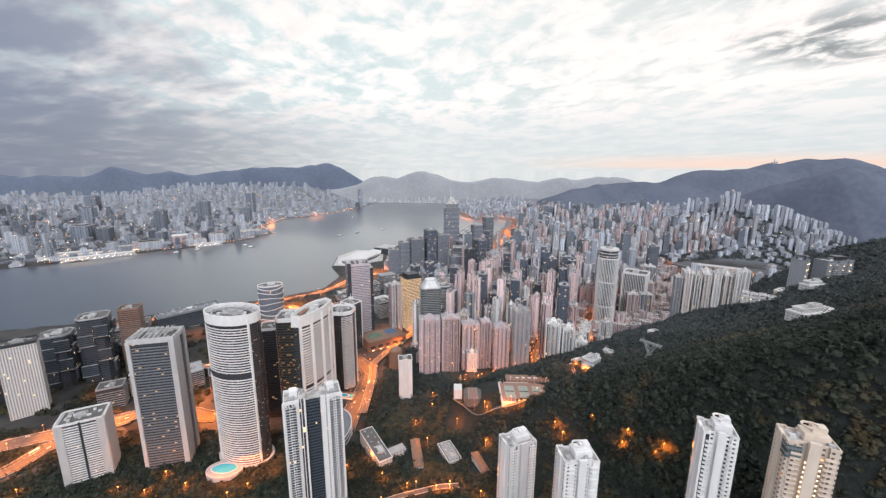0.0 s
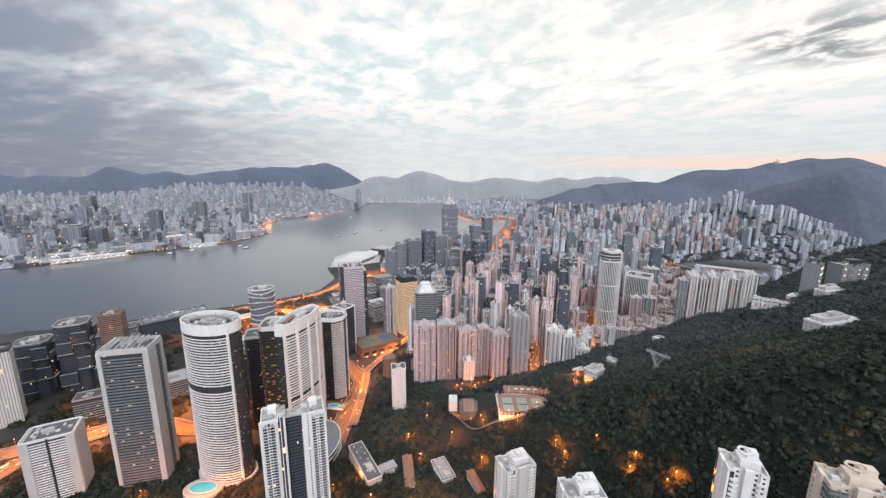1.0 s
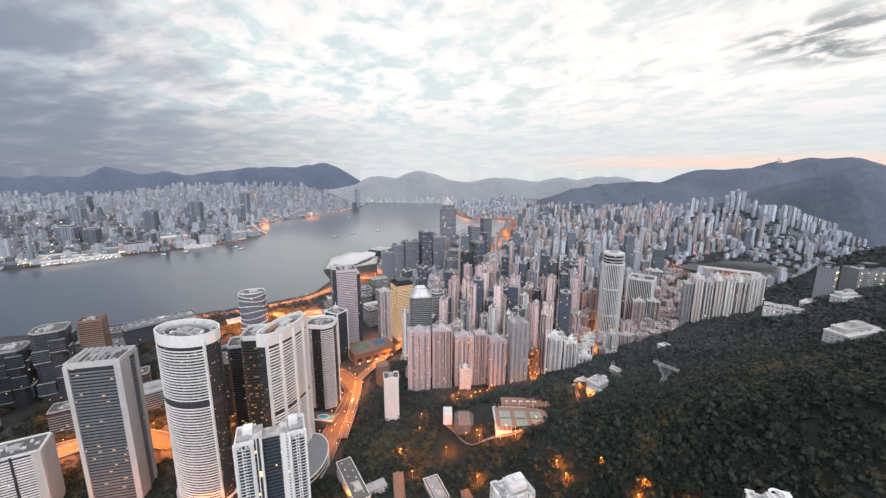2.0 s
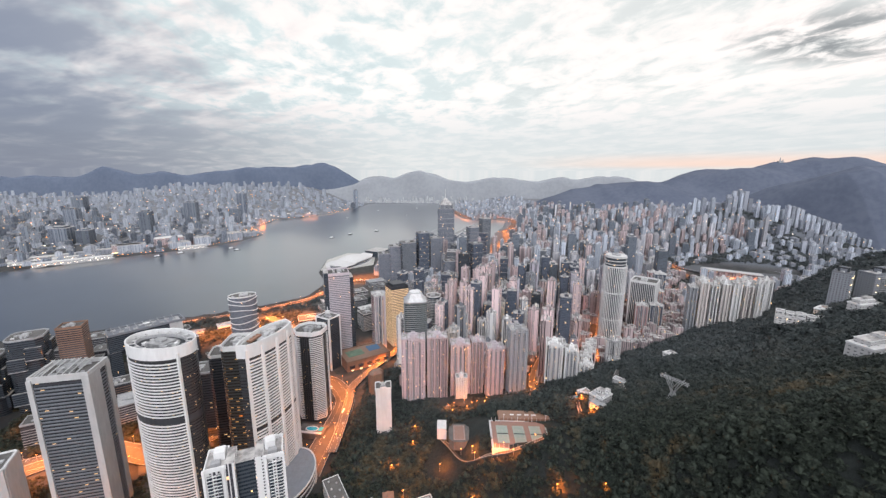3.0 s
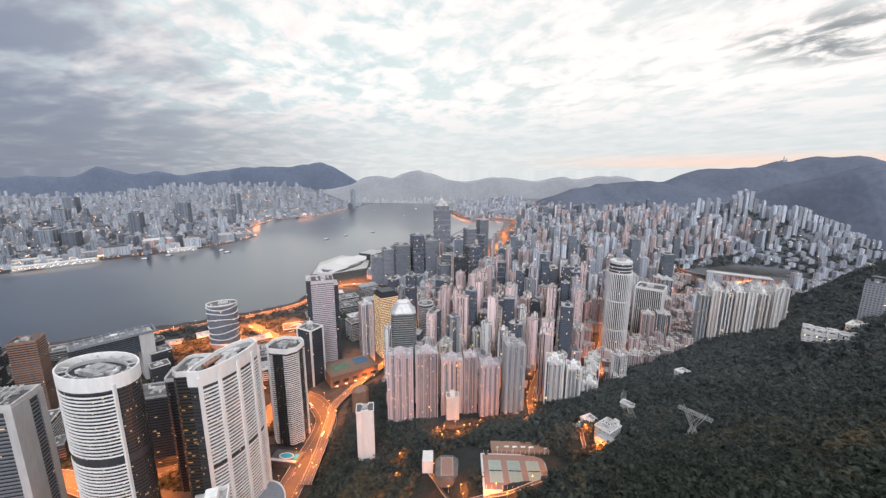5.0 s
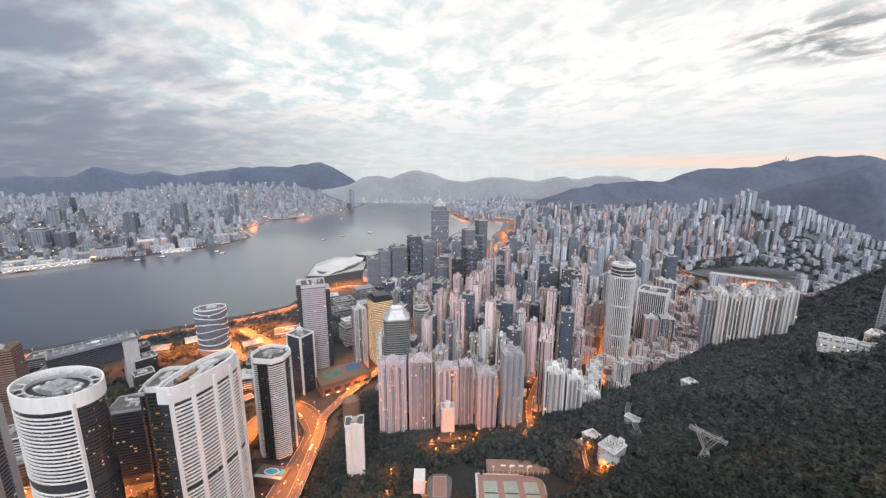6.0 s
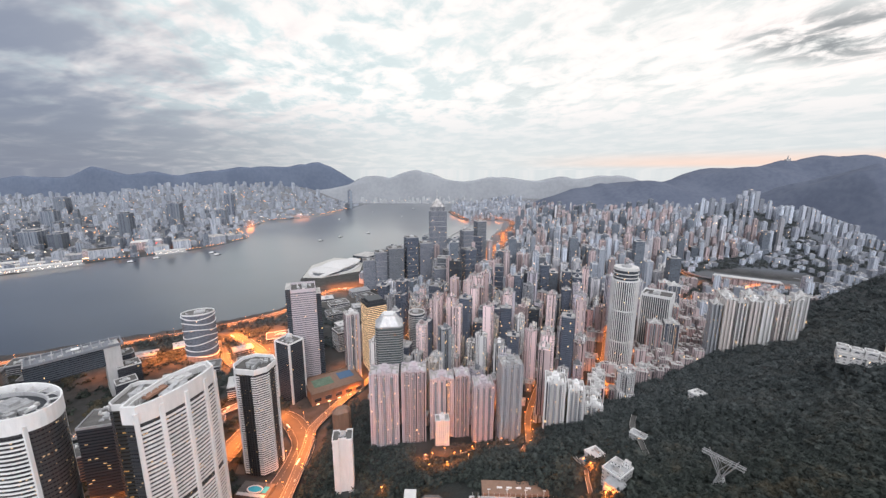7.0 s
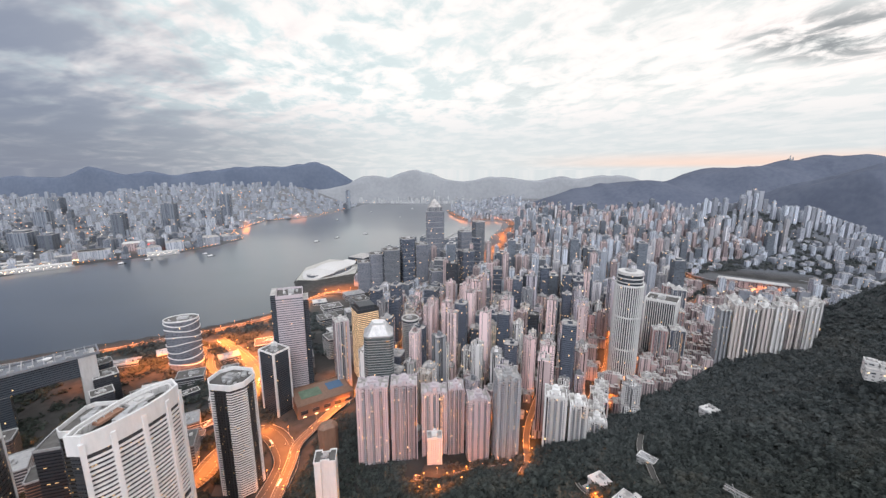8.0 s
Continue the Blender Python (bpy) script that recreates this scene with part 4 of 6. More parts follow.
def pink_row():
    row = ((-25.5, 702, 40, 28, 121, 0), (15, 709, 34, 28, 121, 0), (55, 714, 34, 26, 106, 5), (84, 712, 20, 24, 112, 5), (112, 690, 27, 26, 111, 6), (146, 676, 28, 27, 149, 3))
    for k, (x, y, a, b, z, c) in enumerate(row):
        flats_block("residential_tower", ("dark grey" if c == 3 else "mauve pink") + " residential tower with notched bays", x, y, 4, bays(a, b, 7, 2.6), z, max(8, height(x, y) - 8), {0: NEAR_PINK, 5: NEAR_ROSE, 6: NEAR_PINK, 3: NEAR_GREY}[c], trim=MAUVE if c != 3 else GREY, group="row of pink towers", seed=40 + k)
    for k, (x, y, a, b, z) in enumerate(((208, 678, 26, 28, 124), (233, 668, 20, 26, 118), (262, 678, 22, 22, 88), (238, 700, 24, 24, 98))):
        flats_block("residential_tower", "white residential tower with deep dark window slots", x, y, -14, bays(a, b, 5, 2.4), z, height(x, y) - 10, NEAR_WHITE, WHITE, "white hillside blocks", 50 + k)
    for k in range(6):
        x, y = 268 + 9 * k + 5 * (k % 2), 696 + 20 * k
        flats_block("residential_tower", "narrow pink and cream residential block", x, y, -20, bays(19, 20, 3, 2), max(58, height(x, y) + 34) + 6 * ((k * 5) % 4), height(x, y) - 6, FLATS[(1, 5, 0, 2)[k % 4]], group="hill edge blocks", seed=60 + k)
    for k, (x, y, z) in enumerate(((366, 842, 50), (390, 834, 46), (414, 842, 52), (436, 856, 44), (345, 852, 46))):
        flats_block("residential_tower", "narrow pink and cream residential block", x, y, -20, bays(17, 16, 3, 2), z, height(x, y) - 6, FLATS[(1, 0, 2, 5, 1)[k]], group="hill edge blocks", seed=200 + k, crown=False)
    flats_block("residential_tower", "small white residential block before the pink towers", 56, 678, 4, bays(19, 15, 3, 2), 62, 16, NEAR_WHITE, WHITE, seed=211, crown=False)
    flats_block("residential_tower", "slim pink residential tower beside the lit office", -116, 888, 28, bays(24, 24, 3, 2), 134, 6, NEAR_PINK, seed=97)
    # the long white estate at the foot of the hill
    for k in range(7):
        f = k / 6
        x, y = 562 + 104 * f, 884 - 44 * f
        skin = (NEAR_GREY, NEAR_CREAM, NEAR_WHITE, NEAR_CREAM, NEAR_WHITE, NEAR_CREAM, NEAR_WHITE)[k]
        flats_block("residential_tower", "tall pale residential tower with vertical slots", x, y, -22, bays(15.5, 28, 5, 3.6), (158, 170, 166, 171, 175, 172, 180)[k], 54 + 22 * f, skin, WHITE if k % 2 else PALE, "white estate towers", 70 + k, crown=False)
    for k in range(4):
        f = k / 3
        x, y = 612 + 112 * f, 930 - 38 * f
        flats_block("residential_tower", "tall pale residential tower with vertical slots", x, y, -22, bays(22, 28, 5, 3.2), 162 + 8 * f, 44, (NEAR_CREAM, NEAR_WHITE)[k % 2], PALE, "white estate towers", 80 + k, crown=False)


def round_giant():
    """The cylinder tower with vertical ribs."""
    t = root("round_tower", "tall white cylindrical tower with close vertical ribs", "tower", 395, 893, 22)
    part("glazing", Shape().prism(oval(22.6, 22.6, 48), 0, 178), CURTAIN, t)
    rib = Shape().box(23.2, 0, 0, 1.6, 1.35, 178).mesh("rib", WHITE)
    for k in range(40):
        part("rib", rib, WHITE, t).rotation_euler = (0, 0, k * math.tau / 40)
    for z in (0, 60, 120, 177):
        part("ring_band", Shape().ring(oval(23.6, 23.6, 48), 1.5, z, z + 2.6), WHITE, t)
    part("dark_floor", Shape().prism(oval(20.5, 20.5, 40), 179, 200), CURTAIN, t)
    for z in (183, 190, 197):
        part("ring_band", Shape().ring(oval(21.8, 21.8, 40), 1.8, z, z + 1.8), PALE, t)
    part("roof_deck", Shape().prism(oval(21, 21, 40), 199, 201.5), PALE, t)
    part("lift_house", Shape().prism(oval(9, 9, 24), 201, 204).box(0, 0, 204, 5, 5, 2), GREY, t)


def mid_landmarks():
    t = tower("office_tower", "white square tower with close vertical fins", 524, 1005, -38, rect(58, 48), 138, floor=3.6, band=0, skin=PALE, core=CURTAIN, crown=6, crown_skin=WHITE, piers=[(-28, -23, 3.4, 3.4, WHITE), (28, -23, 3.4, 3.4, WHITE), (28, 23, 3.4, 3.4, WHITE), (-28, 23, 3.4, 3.4, WHITE)], clutter=10, seed=90)
    for k in range(13):
        for v in (-23.8, 23.8):
            part("fin", Shape().box(-24 + 4 * k, v, 0, 1.3, 1.2, 136 - t.location.z), WHITE, t)
    for k in range(11):
        for u in (-28.8, 28.8):
            part("fin", Shape().box(u, -20 + 4 * k, 0, 1.2, 1.3, 136 - t.location.z), WHITE, t)
    for k, (x, y, z, c) in enumerate(((492, 950, 92, 5), (520, 940, 96, 4), (456, 1010, 148, 4), (560, 1010, 108, 5), (590, 1060, 138, 4), (700, 1290, 128, 2), (640, 1180, 110, 5))):
        flats_block("residential_tower", "tall block beside the round tower", x, y, -20, bays(26, 24, 3, 2), z, max(6, height(x, y) - 4), FLATS[c], seed=91 + k)
    # the triangular giant with the stepped pyramid
    t = root("skyscraper", "tallest dark skyscraper with pyramid top and mast", "tower", 33, 1688, 4, 12)
    plan = [(-34, -22), (-26, -28), (26, -28), (34, -22), (34, -12), (8, 30), (-8, 30), (-34, -12)]
    part("glazing", Shape().prism(plan, 0, 240), HARBOUR_GLASS, t)
    small = [(x * 0.82, y * 0.82) for x, y in plan]
    part("upper_stage", Shape().prism(small, 240, 256), FLATS[3], t)
    part("pyramid", Shape().prism(small, 256, 284, [(x * 0.12, y * 0.12) for x, y in plan]), HARBOUR_GLASS, t)
    part("mast", Shape().bar((0, 0, 280), (0, 0, 318), 1.6).prism(oval(2, 2, 8), 284, 296), STEEL, t)
    for z in range(20, 240, 20):
        part("floor_band", Shape().ring([(x * 1.01, y * 1.01) for x, y in plan], 1, z, z + 1.2), GREY, t)
    dark = ((-190, 1450, 40, 40, 107), (-150, 1456, 42, 44, 133), (-102, 1450, 50, 46, 148), (-50, 1472, 42, 42, 180), (-6, 1490, 40, 44, 158), (149, 1690, 44, 44, 170), (208, 1770, 40, 40, 196), (140, 1423, 42, 40, 150), (-120, 1540, 42, 42, 128), (-30, 1590, 44, 40, 132), (80, 1600, 38, 38, 110), (160, 1700, 36, 36, 118), (45, 1400, 36, 36, 92))
    for k, (x, y, a, b, z) in enumerate(dark):
        tower("office_tower", "dark glass office tower near the waterfront", x, y, 14 + 3 * (k % 4), rect(a, b, 4 * (k % 2)), z, z0=4, floor=16, band=0.8, out=0.3, skin=(SLAB, GREY)[k % 2], core=(HARBOUR_GLASS, HARBOUR_GLASS, MIRROR, FLATS[4])[k % 4], crown=3, crown_skin=PALE if k in (5, 6) else GREY, clutter=3, seed=100 + k, group="dark waterfront towers")
    t = root("skyscraper", "slim dark tower with a pointed spire", "tower", 604, 2913, 5)
    part("glazing", Shape().prism(rect(50, 46, 10), 0, 55).prism(rect(34, 30, 8), 55, 74), FLATS[4], t)
    part("spire", Shape().prism(rect(12, 12), 74, 95, rect(1, 1)), STEEL, t)


def sports_podium():
    t = root("podium_block", "brown podium with green and blue sports courts on top", "building", -140, 836, 4, 33)
    part("wall", Shape().box(0, 0, 0, 92, 60, 22), BROWN, t)
    part("parapet", Shape().ring(rect(92.6, 60.6), 1, 21.4, 23.6), BROWN, t)
    part("green_court", Shape().box(-18, 4, 22, 34, 26, 0.3), ROOF_GREEN, t)
    part("blue_court", Shape().box(24, 8, 22, 26, 24, 0.3), POOL_PAINT, t)
    for k in range(5):
        part("shop_window", Shape().box(-36 + 18 * k, -30.2, 8, 11, 0.6, 6), CURTAIN_LIT, t)
        part("shop_lamp", Shape().box(-36 + 18 * k, -30.6, 3, 5, 0.6, 1.2), WARM, t)
    t = root("office_block", "rounded brown granite block beside the road", "building", -94, 718, 6, 30)
    part("wall", Shape().prism(rect(26, 18, 5), 0, 40), BROWN, t)
    part("roof_arch", Shape().prism(rect(26, 18, 5), 40, 45, rect(16, 10, 3)), BROWN, t)


def gov_complex():
    t = root("government_block", "long dark glass block shaped like an open doorway", "building", -556, 800, 3, 47)
    part("bridge", Shape().box(-6, 0, 62, 112, 34, 32), CURTAIN, t)
    part("roof_deck", Shape().ring(rect(120, 40), 2, 94, 98).box(-6, 0, 94, 108, 32, 1.2), SLAB, t)
    for k in range(9):
        part("roof_rib", Shape().box(-52 + 12 * k, 0, 98, 1.2, 38, 1.0), GREY, t)
    part("leg", Shape().box(44, 0, 0, 22, 38, 93.5), PIER, t, "pale grey end wall")
    part("leg", Shape().box(-54, 0, 0, 18, 36, 62), CURTAIN, t)
    for k in range(10):
        part("roof_light", Shape().box(-50 + 10.5 * k, 8 * (-1) ** k, 95, 7, 5, 2.2), PLANT, t)
    part("satellite_dish", Shape().prism(oval(4, 4, 16), 97, 100, oval(6, 6, 16)), WHITE, t)
    tower("government_block", "dark glass wedge beside the doorway block", -535, 862, 47, rect(34, 30, 6), 66, z0=3, floor=4, band=0.5, skin=DARK, core=CURTAIN, crown=2, crown_skin=GREY, clutter=4, seed=130)
    for x, y, a, b, z in ((-506, 838, 34, 30, 58), (-486, 806, 30, 26, 44)):
        tower("government_block", "dark glass cube with a pale rim beside the square", x, y, 47, rect(a, b), z, z0=3, floor=4, band=0.4, skin=DARK, core=CURTAIN_LIT, crown=2, crown_skin=PALE, clutter=5, seed=int(z), category="building")
    west = ((-405, 900, 46, 34, 22), (-430, 845, 40, 30, 28), (-380, 985, 40, 30, 16), (-330, 1060, 60, 40, 14), (-300, 1130, 50, 44, 20), (-520, 1010, 50, 34, 14), (-585, 960, 60, 30, 12), (-660, 930, 60, 34, 16), (-250, 1010, 44, 40, 34), (-300, 830, 46, 40, 30), (-330, 760, 50, 34, 24), (-380, 690, 54, 40, 30), (-290, 700, 40, 40, 36))
    east = ((-440, 740, 50, 40, 34), (-470, 650, 46, 44, 40), (-540, 640, 40, 40, 46), (-230, 1180, 50, 40, 26), (-180, 1090, 44, 40, 30), (-165, 1180, 40, 36, 44), (-250, 1280, 54, 40, 18), (-170, 1290, 46, 44, 36), (-300, 1330, 40, 34, 14), (-210, 1380, 60, 40, 24), (-165, 1010, 40, 36, 50), (-215, 960, 38, 34, 30), (-320, 1210, 50, 36, 12))
    for k, (x, y, a, b, z) in enumerate(west + east):
        tower("office_block", "low flat-roofed block by the waterfront road", x, y, 24 + 7 * (k % 3), rect(a, b), z, z0=2, floor=4, band=1.4, skin=PALE if k % 2 else GREY, core=CURTAIN_LIT, crown=2, clutter=6, seed=140 + k, deck=(DECK, PALE, GREY, DECK)[k % 4], category="building", group="low waterfront blocks")


def yard_blocks():
    """Low sheds, car parks and kiosks in the yards behind the hotels."""
    rng = random.Random(61)
    spots = [(-470 + 44 * i + rng.uniform(-9, 9), 700 + 40 * j + rng.uniform(-9, 9)) for i in range(5) for j in range(5)]
    taken = [(o.location.x, o.location.y) for o in scene.objects if o.parent is None and o.type == "EMPTY"]
    for k, (x, y) in enumerate(spots):
        if any(math.hypot(x - p, y - q) < 32 for p, q in taken) or (x > -275 and y < 780):
            continue
        a, b, h = rng.uniform(14, 28), rng.uniform(12, 22), rng.uniform(6, 16)
        g = root("yard_block", ("grey flat-roofed shed crowded with roof plant", "low pale car park block with open decks")[k % 2], "building", x, y, 2, 47 if k % 3 else 20, "low yard blocks")
        part("wall", Shape().box(0, 0, 0, a, b, h), (CURTAIN_LIT, NEAR_GREY)[k % 2], g)
        part("parapet", Shape().ring(rect(a + 0.8, b + 0.8), 0.7, h - 0.4, h + 1.1), (PALE, GREY)[k % 2], g)
        part("roof_deck", Shape().box(0, 0, h, a - 0.8, b - 0.8, 0.3), DECK, g)
        for _ in range(6):
            part(rng.choice(["cooling_unit", "duct", "water_tank"]), Shape().box(rng.uniform(-0.38, 0.38) * a, rng.uniform(-0.36, 0.36) * b, h + 0.3, rng.uniform(1.5, 5), rng.uniform(1.5, 4), rng.uniform(1, 2.4)), rng.choice([PLANT, PALE, GREY, DARK]), g)


def west_blocks():
    """Dark mid-rise blocks between the glass towers and the quay."""
    spec = ((-760, 600, 40, 34, 60), (-770, 690, 44, 36, 70), (-745, 730, 34, 30, 52), (-700, 720, 40, 34, 60), (-560, 590, 36, 28, 44), (-540, 700, 40, 32, 38), (-660, 770, 50, 34, 40), (-720, 800, 40, 40, 56), (-500, 610, 40, 26, 30), (-690, 860, 60, 34, 24), (-760, 900, 50, 40, 30), (-400, 640, 44, 34, 46), (-310, 860, 34, 30, 40), (-330, 900, 30, 26, 34), (-800, 760, 46, 40, 60), (-780, 520, 46, 40, 90))
    for k, (x, y, a, b, z) in enumerate(spec):
        tower("office_block", "dark mid-rise office block with banded windows", x, y, 24 + 5 * (k % 3), rect(a, b, 3 * (k % 2)), z, z0=2, floor=4, band=0.9, skin=(DARK, GREY, BROWN)[k % 3], core=CURTAIN_LIT, crown=2.4, crown_skin=GREY, clutter=5, seed=170 + k, category="building", group="dark mid-rise blocks")


def expo():
    """The convention centre: sweeping shells over the water."""
    t = root("convention_centre", "low convention hall with sweeping pale curved roof shells", "building", -372, 1690, 3, 64)
    part("hall", Shape().prism(oval(108, 58, 36), 0, 15), MIRROR, t)
    part("podium", Shape().prism(oval(124, 70, 36), 0, 6), PALE, t)
    for k, (cx, a, b, z) in enumerate(((-54, 50, 62, 12), (6, 72, 56, 25), (72, 50, 44, 13))):
        s, n, m = Shape(), 16, 10
        for i in range(n + 1):
            for j in range(m + 1):
                u, v = 2 * i / n - 1, 2 * j / m - 1
                s.v.append((cx + a * u, b * v * (1 - 0.35 * abs(u) ** 2), 14 + z * (1 - 0.75 * u * u) * (1 - 0.8 * v * v) + 9 * u * u * u))
        s.f = [(i * (m + 1) + j, (i + 1) * (m + 1) + j, (i + 1) * (m + 1) + j + 1, i * (m + 1) + j + 1) for i in range(n) for j in range(m)]
        ob = part("roof_shell", s, PALE, t)
        ob.modifiers.new("thick", "SOLIDIFY").thickness = 2.0
    part("link", Shape().box(190, -10, 0, 90, 80, 30), CURTAIN, t)


office_row()
oval_hotel()
leaf_hotel()
square_towers()
twin_block()
mid_level_towers()
pink_row()
round_giant()
mid_landmarks()
sports_podium()
west_blocks()
gov_complex()
yard_blocks()
expo()

# ---------------------------------------------------------------- roads and street light


ROADS = {
    "main": ([(-150, 520), (-149, 560), (-146, 600), (-141, 650), (-143, 690), (-158, 718), (-181, 744), (-203, 756)], 32, 9),
    "flyover": ([(-130, 560), (-131, 615), (-133, 651), (-136, 690), (-140, 722), (-130, 755), (-118, 785), (-100, 824), (-80, 860), (-60, 900), (-30, 960)], 14, 12),
    "west": ([(-203, 756), (-232, 742), (-243, 700), (-246, 664), (-270, 634), (-320, 600), (-366, 556), (-420, 566), (-470, 572), (-520, 545), (-575, 515), (-640, 480), (-720, 440)], 30, 8),
    "west_low": ([(-700, 380), (-620, 400), (-576, 436), (-566, 480), (-540, 512), (-500, 548)], 26, 8.3),
    "north_link": ([(-366, 556), (-350, 610), (-385, 660), (-430, 700), (-500, 720)], 16, 8.4),
    "harbour": ([(-900, 900), (-720, 990), (-600, 1060), (-512, 1118), (-457, 1155), (-390, 1225), (-361, 1294), (-336, 1372), (-290, 1430), (-200, 1440)], 18, 7),
    "plaza": ([(-455, 1075), (-400, 1035), (-345, 985), (-300, 930), (-280, 880), (-262, 830), (-250, 770)], 26, 7),
    "quay_link": ([(-520, 1060), (-440, 1010), (-390, 940), (-330, 900), (-262, 870)], 14, 7.5),
    "hennessy": ([(-100, 824), (-60, 930), (0, 1080), (70, 1240), (130, 1400), (200, 1600), (260, 1850), (320, 2100), (400, 2400), (450, 2700)], 14, 7),
    "bay_road": ([(240, 1860), (262, 1980), (300, 2120), (372, 2240), (412, 2420), (425, 2593), (480, 2700), (556, 2960), (580, 3190), (520, 3300), (419, 3314), (305, 3262), (222, 3390), (165, 3640), (125, 3904)], 40, 8),
    "bay_loop": ([(262, 1980), (345, 2080), (430, 2200), (470, 2350), (455, 2480), (500, 2620), (560, 2760)], 34, 7.6),
    "bay_slip": ([(330, 2180), (400, 2150), (465, 2260), (400, 2330), (430, 2440), (510, 2500)], 22, 7.8),
    "slope_foot": ([(30, 655), (60, 650), (100, 652), (130, 645), (150, 640)], 8, None),
    "lane_up": ([(152, 600), (168, 640), (178, 690), (190, 740), (212, 800), (240, 860)], 9, None),
    "court_lane": ([(20, 560), (45, 500), (70, 470), (104, 456), (134, 450)], 5, None),
    "hill_lane": ([(196, 560), (195, 530), (188, 505), (184, 488)], 4, None),
    "clearing_lane": ([(292, 628), (276, 600), (264, 560), (252, 528)], 6, None),
    "valley": ([(300, 800), (340, 860), (400, 960), (460, 1080), (560, 1180), (760, 1300), (950, 1500), (1000, 1800)], 13, None),
    "school_lane": ([(-100, 350), (-50, 370), (-10, 380), (20, 384)], 7, None),
}
ROAD_LINES = {}


def build_roads():
    for key, (pts, wide, z) in ROADS.items():
        line = smooth_line(pts, 8)
        for p in line:
            p.z = z if z else height(p.x, p.y) + 1.2
        ROAD_LINES[key] = (line, wide)
        deck, kerbs, dashes = Shape(), [Shape(), Shape()], Shape()
        for a, b in zip(line, line[1:]):
            d = (b - a).normalized()
            n = Vector((-d.y, d.x, 0)) * wide / 2
            thick = Vector((0, 0, 1.4))
            k = len(deck.v)
            deck.v += [tuple(v) for v in (a - n, a + n, b + n, b - n, a - n - thick, a + n - thick, b + n - thick, b - n - thick)]
            deck.f += [(k, k + 3, k + 2, k + 1), (k, k + 4, k + 7, k + 3), (k + 1, k + 2, k + 6, k + 5)]
            for sgn, shape in zip((-1, 1), kerbs):
                q = Vector((0, 0, 0.5))
                m = n * 0.12 / wide * 8
                k = len(shape.v)
                shape.v += [tuple(v) for v in (a + sgn * n, a + sgn * (n - m), b + sgn * (n - m), b + sgn * n, a + sgn * n + q, a + sgn * (n - m) + q, b + sgn * (n - m) + q, b + sgn * n + q)]
                shape.f += [(k + 4, k + 5, k + 6, k + 7), (k, k + 4, k + 7, k + 3), (k + 1, k + 2, k + 6, k + 5)]
            for off in (-0.25, 0.25):
                u = n.normalized() * 0.25
                c = a + n * 2 * off + Vector((0, 0, 0.03))
                e = a.lerp(b, 0.55) + n * 2 * off + Vector((0, 0, 0.03))
                k = len(dashes.v)
                dashes.v += [tuple(v) for v in (c - u, e - u, e + u, c + u)]
                dashes.f += [(k, k + 1, k + 2, k + 3)]
        road = tagged(new("road", deck.mesh("road", ROAD)), "wide asphalt road under orange street light", "road", kind="structure")
        for shape in kerbs:
            part("kerb", shape, KERB, road)
        if wide > 10:
            part("lane_line", dashes, LINE, road)


build_roads()


def pavements():
    """Paved squares and forecourts between the roads."""
    by_hotels = [
        ([(-690, 400), (-600, 400), (-500, 460), (-450, 500), (-520, 545), (-640, 520)], 6.2),
        ([(-400, 560), (-330, 470), (-215, 385), (-180, 420), (-190, 470), (-300, 600), (-350, 680), (-440, 640)], 6.6),
        ([(-560, 1090), (-500, 1020), (-420, 880), (-300, 820), (-240, 860), (-200, 1000), (-190, 1380), (-330, 1420), (-385, 1250)], 5.6),
        ([(-720, 980), (-640, 880), (-600, 740), (-500, 690), (-430, 800), (-500, 1000), (-560, 1080)], 5.8),
    ]
    by_town = [
        ([(-250, 780), (-215, 640), (-110, 640), (-60, 760), (-40, 960), (-110, 1000), (-200, 920)], 6.0),
        ([(38, 650), (70, 646), (98, 652), (102, 664), (84, 670), (44, 668)], 26.0),
        ([(-462, 1575), (-490, 1755), (-436, 1903), (-295, 1874), (-270, 1670), (-392, 1570)], 5.7),
        ([(-390, 1440), (-180, 1400), (-160, 1500), (-280, 1660), (-400, 1560)], 5.9),
    ]
    for pts, z in by_hotels + by_town:
        tagged(new("pavement", Shape().prism(pts, z - 4, z).mesh("pavement", KERB if z == 5.7 else PAVE)), "pale street paving glowing under orange lamps", "pavement", kind="structure")


pavements()


HOTEL_YARDS = [(-580, 460, 70, 60, 0.5), (-520, 500, 90, 60, 0.8), (-420, 530, 80, 50, 0.9), (-340, 560, 90, 50, 0.9), (-330, 660, 90, 90, 0.6), (-250, 425, 90, 45, 0.8), (-215, 700, 40, 40, 0.7), (-300, 520, 40, 60, 1.6), (-230, 560, 30, 70, 1.8), (-430, 600, 60, 50, 1.4), (-600, 620, 50, 40, 1.0)]
QUAY_YARDS = [(-518, 957, 90, 60, 2.2), (-453, 1060, 90, 50, 1.7), (-373, 1077, 90, 70, 1.6), (-430, 940, 100, 60, 1.2), (-330, 1000, 90, 90, 1.3), (-304, 775, 50, 50, 1.2), (-560, 900, 140, 50, 0.5), (-250, 900, 60, 90, 0.7), (-270, 1470, 120, 90, 1.0), (-130, 900, 50, 80, 0.6), (-1330, 2080, 200, 40, 0.4), (-1330, 2950, 40, 400, 0.5), (-1150, 3420, 160, 40, 0.5)]
